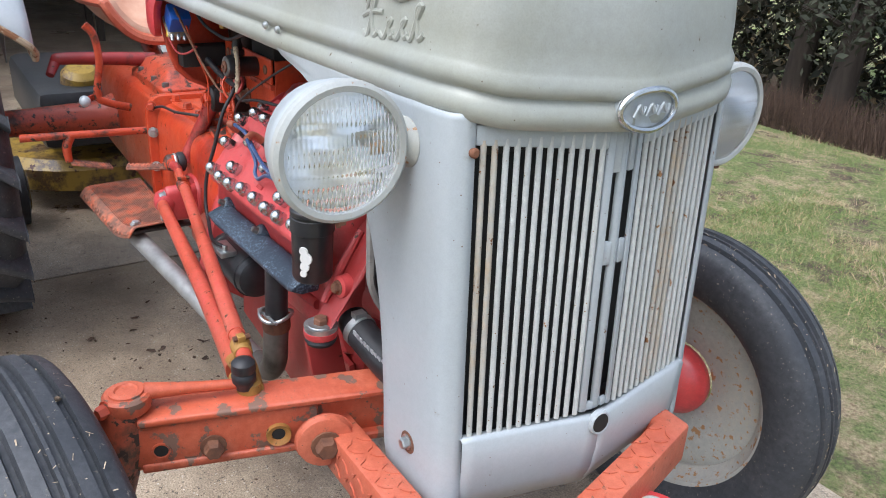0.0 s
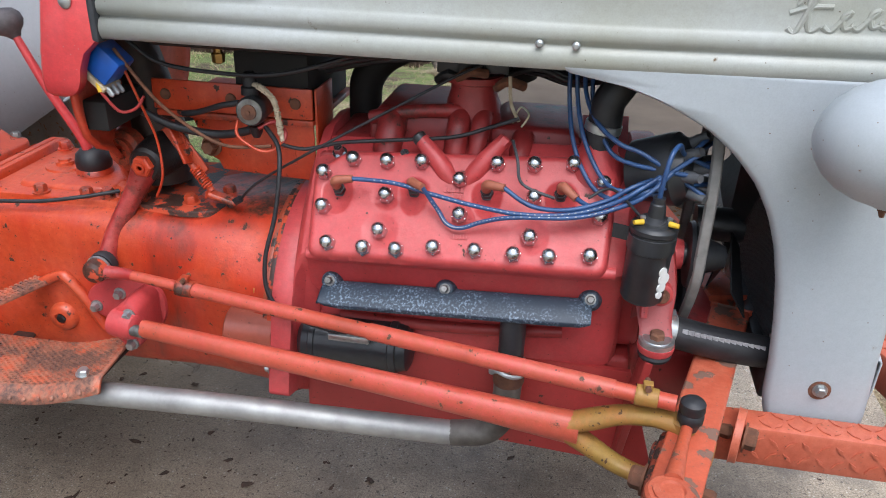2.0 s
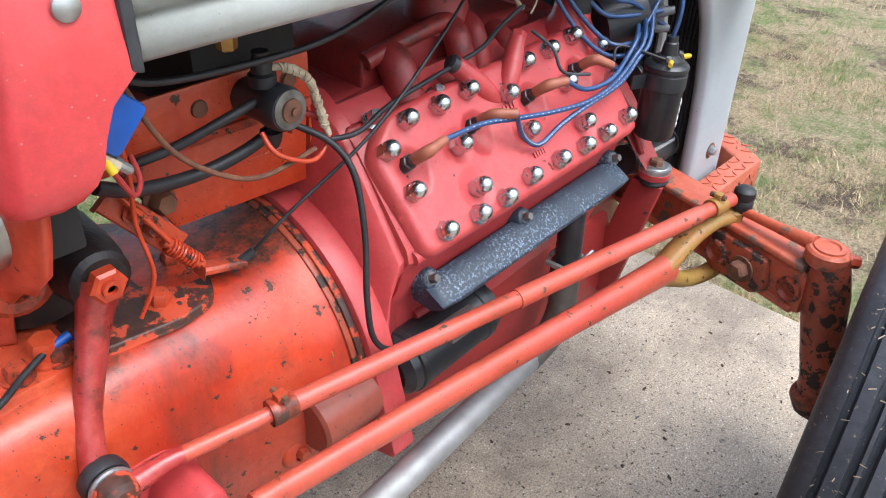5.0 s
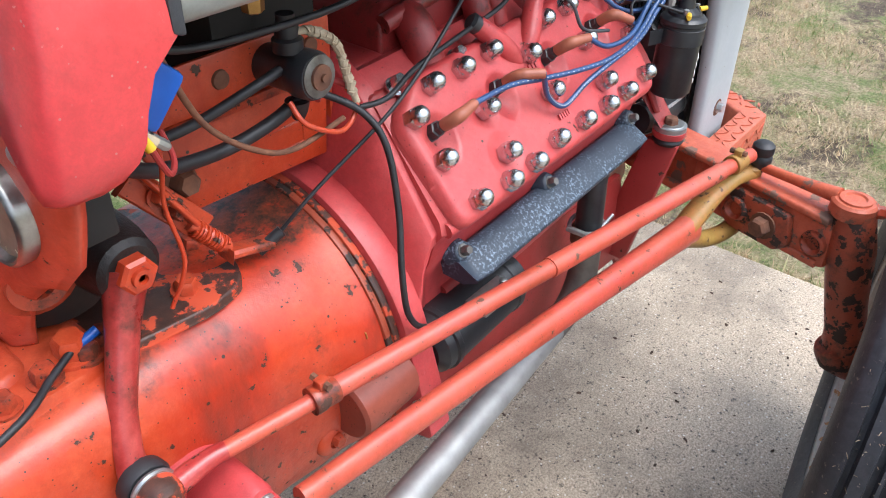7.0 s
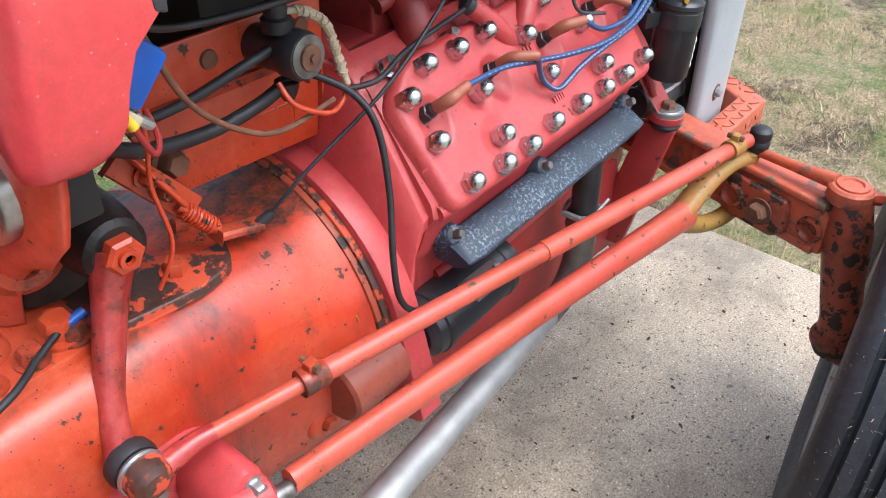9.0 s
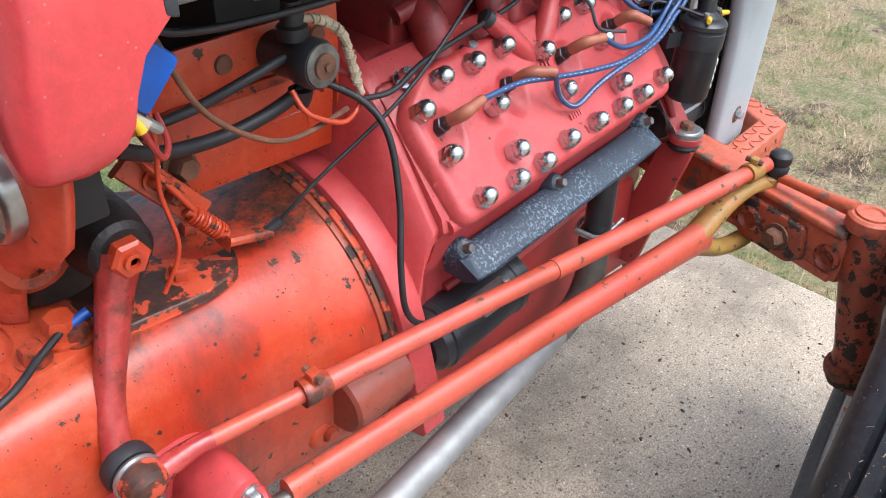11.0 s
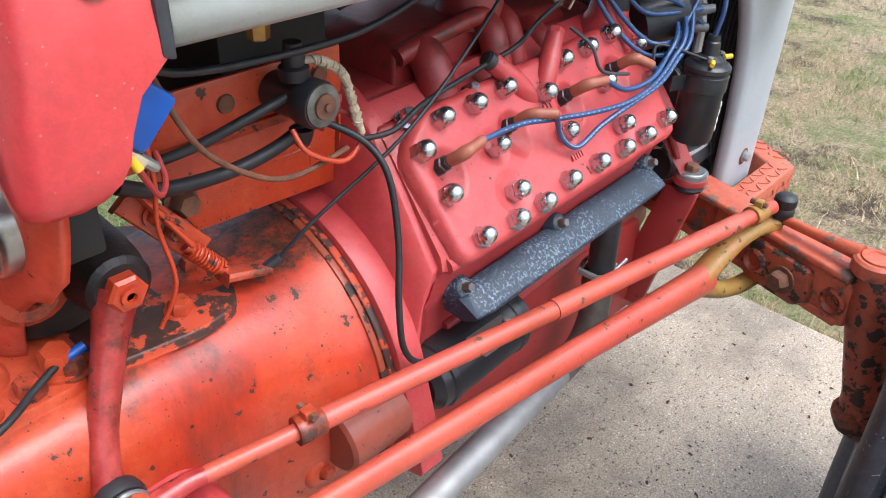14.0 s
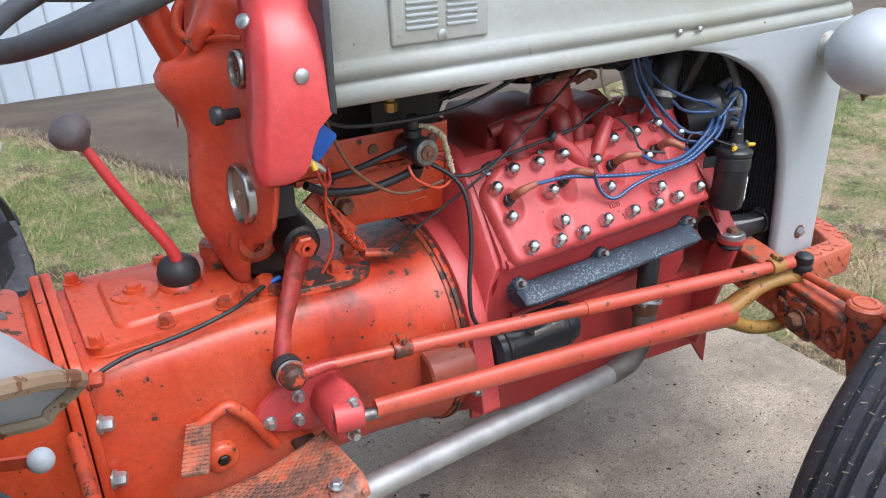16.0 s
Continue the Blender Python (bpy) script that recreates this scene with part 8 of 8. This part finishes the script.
# ---- things around the tractor ----
def leaf_litter():
    """Dark wet leaves and crumbs on the concrete."""
    rng = random.Random(11)
    verts, faces = [], []
    for k in range(1250):
        if k >= 520:
            x, y = rng.uniform(-1.7, 0.6), rng.uniform(-1.2, 0.3)
        elif k < 180:
            x, y = rng.gauss(-1.0, 0.45), rng.gauss(-0.1, 0.3)
        else:
            x, y = rng.uniform(-1.6, 0.85), rng.uniform(-1.0, 1.0)
        s = rng.uniform(0.0010, 0.0032) if k >= 520 else rng.uniform(0.002, 0.007) if k > 60 else rng.uniform(0.006, 0.015)
        a = rng.uniform(0, 6.283)
        n = rng.randint(5, 7)
        i = len(verts)
        for j in range(n):
            t = 2 * math.pi * j / n
            r = s * rng.uniform(0.5, 1.1)
            px, py = r * math.cos(t) * 1.3, r * math.sin(t) * 0.7
            verts.append((x + px * math.cos(a) - py * math.sin(a), y + px * math.sin(a) + py * math.cos(a), 0.001 + rng.uniform(0.0, 0.4) * s))
        verts.append((x, y, 0.002 + 0.25 * s))
        for j in range(n):
            faces.append((i + j, i + (j + 1) % n, i + n))
    me = bpy.data.meshes.new("leaf_litter")
    me.from_pydata(verts, [], faces)
    me.materials.append(LEAF_DRY)
    return tagged(new("leaf_litter", me), "scattered dark wet leaf scraps on concrete", "leaves", "", "stuff")


leaf_litter()


def shrub_tree(x, y, h, seed):
    rng = random.Random(seed)
    t = thing("tree", "dark overgrown evergreen with bare brown twigs", "tree", "trees behind the lawn", "", (x, y, fall(y) - 0.08))
    bm = B()
    tube(bm, [(0, 0, 0), (0.04, 0.02, h * 0.4), (-0.02, 0.05, h * 0.8), (0.03, 0, h)], [0.13, 0.10, 0.06, 0.02], 10, 5)
    part("trunk", bm, BARK, t)
    tips = []
    for k in range(16):
        z = rng.uniform(0.25, 0.95) * h
        a = rng.uniform(0, 6.283)
        ln = rng.uniform(0.5, 1.1) * (1.15 - z / h)
        p = [(0, 0, z), (math.cos(a) * ln * 0.5, math.sin(a) * ln * 0.5, z + 0.12), (math.cos(a) * ln, math.sin(a) * ln, z + rng.uniform(-0.15, 0.2))]
        bm = B()
        tube(bm, p, [0.035, 0.022, 0.008], 6, 4)
        part("limb", bm, BARK, t)
        tips += [(V(p[1]), 0.22), (V(p[2]), 0.28)]
    verts, faces = [], []
    for c, r in tips * 2:
        for _ in range(70):
            d = V(rng.gauss(0, 1), rng.gauss(0, 1), rng.gauss(0, 0.8)) * r * 0.6
            q = c + d
            s = rng.uniform(0.02, 0.05)
            e1 = V(rng.uniform(-1, 1), rng.uniform(-1, 1), rng.uniform(-1, 1)).normalized() * s
            e2 = V(rng.uniform(-1, 1), rng.uniform(-1, 1), rng.uniform(-1, 1)).normalized() * s * 0.5
            i = len(verts)
            verts.extend([tuple(q - e1), tuple(q + e2), tuple(q + e1), tuple(q - e2)])
            faces.append((i, i + 1, i + 2, i + 3))
    me = bpy.data.meshes.new("crown")
    me.from_pydata(verts, [], faces)
    me.materials.append(LEAF_DARK)
    cr = new("crown", me)
    cr.parent = t
    return t


for n_, (x_, y_, h_) in enumerate(((-1.95, 7.0, 3.6), (-1.70, 5.9, 3.2), (-2.5, 5.7, 3.0), (-3.3, 6.3, 3.6), (-4.2, 5.6, 3.1), (-5.2, 6.4, 3.8), (-2.9, 7.6, 4.2), (-6.4, 5.6, 3.2), (-7.6, 6.6, 3.6))):
    shrub_tree(x_, y_, h_, 20 + n_)


def hedge():
    """Dark evergreen thicket that closes the lawn."""
    rng = random.Random(77)
    verts, faces = [], []
    n = 0
    while n < 42000:
        x, y, z = rng.uniform(-11.0, -1.05), rng.uniform(6.3, 8.6), rng.uniform(0.0, 3.6) ** 1.0
        if noise.noise((x * 1.3, y * 1.3, z * 1.3)) < -0.12 or z > 3.3 + 0.8 * noise.noise((x, y, 0)):
            continue
        n += 1
        s = rng.uniform(0.03, 0.08)
        e1 = V(rng.uniform(-1, 1), rng.uniform(-1, 1), rng.uniform(-1, 1)).normalized() * s
        e2 = V(rng.uniform(-1, 1), rng.uniform(-1, 1), rng.uniform(-1, 1)).normalized() * s * 0.5
        q = V(x, y, fall(y) + z)
        i = len(verts)
        verts.extend([tuple(q - e1), tuple(q + e2), tuple(q + e1), tuple(q - e2)])
        faces.append((i, i + 1, i + 2, i + 3))
    me = bpy.data.meshes.new("hedge")
    me.from_pydata(verts, [], faces)
    me.materials.append(HEDGE)
    return tagged(new("hedge", me), "dark evergreen thicket behind the lawn", "hedge", "", "stuff")


hedge()


def dry_brush():
    """Brown dead stalks at the foot of the trees."""
    rng = random.Random(31)
    verts, faces = [], []
    for _ in range(9000):
        x, y = rng.uniform(-8.0, -1.35), 4.85 + abs(rng.gauss(0, 0.45))
        h = rng.uniform(0.08, 0.42)
        lean = rng.uniform(-0.15, 0.15)
        w = rng.uniform(0.003, 0.008)
        i = len(verts)
        g = fall(y) - 0.06
        verts.extend([(x - w, y, g), (x + w, y + 0.004, g), (x + lean, y + rng.uniform(-0.1, 0.1), g + h)])
        faces.append((i, i + 1, i + 2))
    me = bpy.data.meshes.new("dry_brush")
    me.from_pydata(verts, [], faces)
    me.materials.append(LEAF_DRY)
    return tagged(new("dry_brush", me), "dead brown brush along the lawn edge", "brush", "", "stuff")


dry_brush()


def frame_rack():
    """White tube frame leaning among the trees."""
    f2 = thing("tube_frame", "white metal tube frame leaning in the brush", "frame", "", "", (-1.18, 5.05, -0.1))
    for a, b in (((-0.22, 0, 0.35), (-0.26, 0.1, 1.5)), ((0.12, 0, 0.38), (0.06, 0.1, 1.5)), ((-0.24, 0, 0.34), (0.35, 0.02, 0.45)), ((-0.26, 0.1, 1.05), (0.4, 0.1, 1.14)), ((-0.24, 0, 0.34), (-0.24, 0.2, -0.05)), ((0.12, 0, 0.38), (0.14, 0.2, -0.05))):
        bm = B()
        rod(bm, a, b, 0.012, None, 10)
        part("tube", bm, WHITE, f2)


frame_rack()


def mower():
    """Yellow mower parked behind the tractor."""
    m = thing("mower", "yellow riding mower deck parked behind the tractor", "mower", "", "", (-2.85, -0.10, 0))
    bm = B()
    lathe(bm, (0, 0, 0.10), (0, 0, 1), [(0, 0.42), (0.09, 0.42), (0.13, 0.38), (0.14, 0.2)], 28)
    part("deck", bm, DECK_YELLOW, m)
    bm = B()
    box(bm, (-0.5, -0.22, 0.30), (0.45, 0.22, 0.55))
    part("body", bm, BLACK, m, bevel=0.04)
    bm = B()
    box(bm, (-0.25, -0.18, 0.24), (0.15, 0.18, 0.31))
    part("engine", bm, DULL, m, bevel=0.01)
    bm = B()
    lathe(bm, (0.30, -0.02, 0.545), (0.3, 0, 1), [(0, 0.085), (0.05, 0.08), (0.075, 0.055), (0.08, 0.0)], 22)
    part("cap", bm, DECK_YELLOW, m)
    for x in (-0.5, 0.45):
        for y in (-0.36, 0.36):
            bm = B()
            lathe(bm, (x, y - 0.05, 0.15), (0, 1, 0), [(0, 0.09), (0.01, 0.145), (0.09, 0.145), (0.10, 0.09)], 22)
            part("wheel", bm, RUBBER, m)
            bm = B()
            lathe(bm, (x, y - 0.055, 0.15), (0, 1, 0), [(0, 0.085), (0.11, 0.085)], 18)
            part("rim", bm, DECK_YELLOW, m)


mower()


def workbench():
    b = thing("workbench", "cluttered grey workbench inside the garage", "workbench", "", "", (-7.2, -0.4, 0))
    bm = B()
    box(bm, (-0.3, -1.3, 0.82), (0.3, 1.3, 0.88))
    part("top", bm, RED_DARK, b, bevel=0.005)
    for x in (-0.25, 0.25):
        for y in (-1.2, 1.2):
            bm = B()
            box(bm, (x - 0.03, y - 0.03, 0), (x + 0.03, y + 0.03, 0.82))
            part("leg", bm, BARK, b)
    bm = B()
    box(bm, (-0.25, -0.9, 0.88), (0.2, -0.2, 1.25))
    part("chest", bm, RED_DARK, b, bevel=0.01)
    bm = B()
    box(bm, (-0.25, 0.2, 0.88), (0.1, 0.8, 1.10))
    part("carton", bm, CREAM, b, bevel=0.005)


workbench()
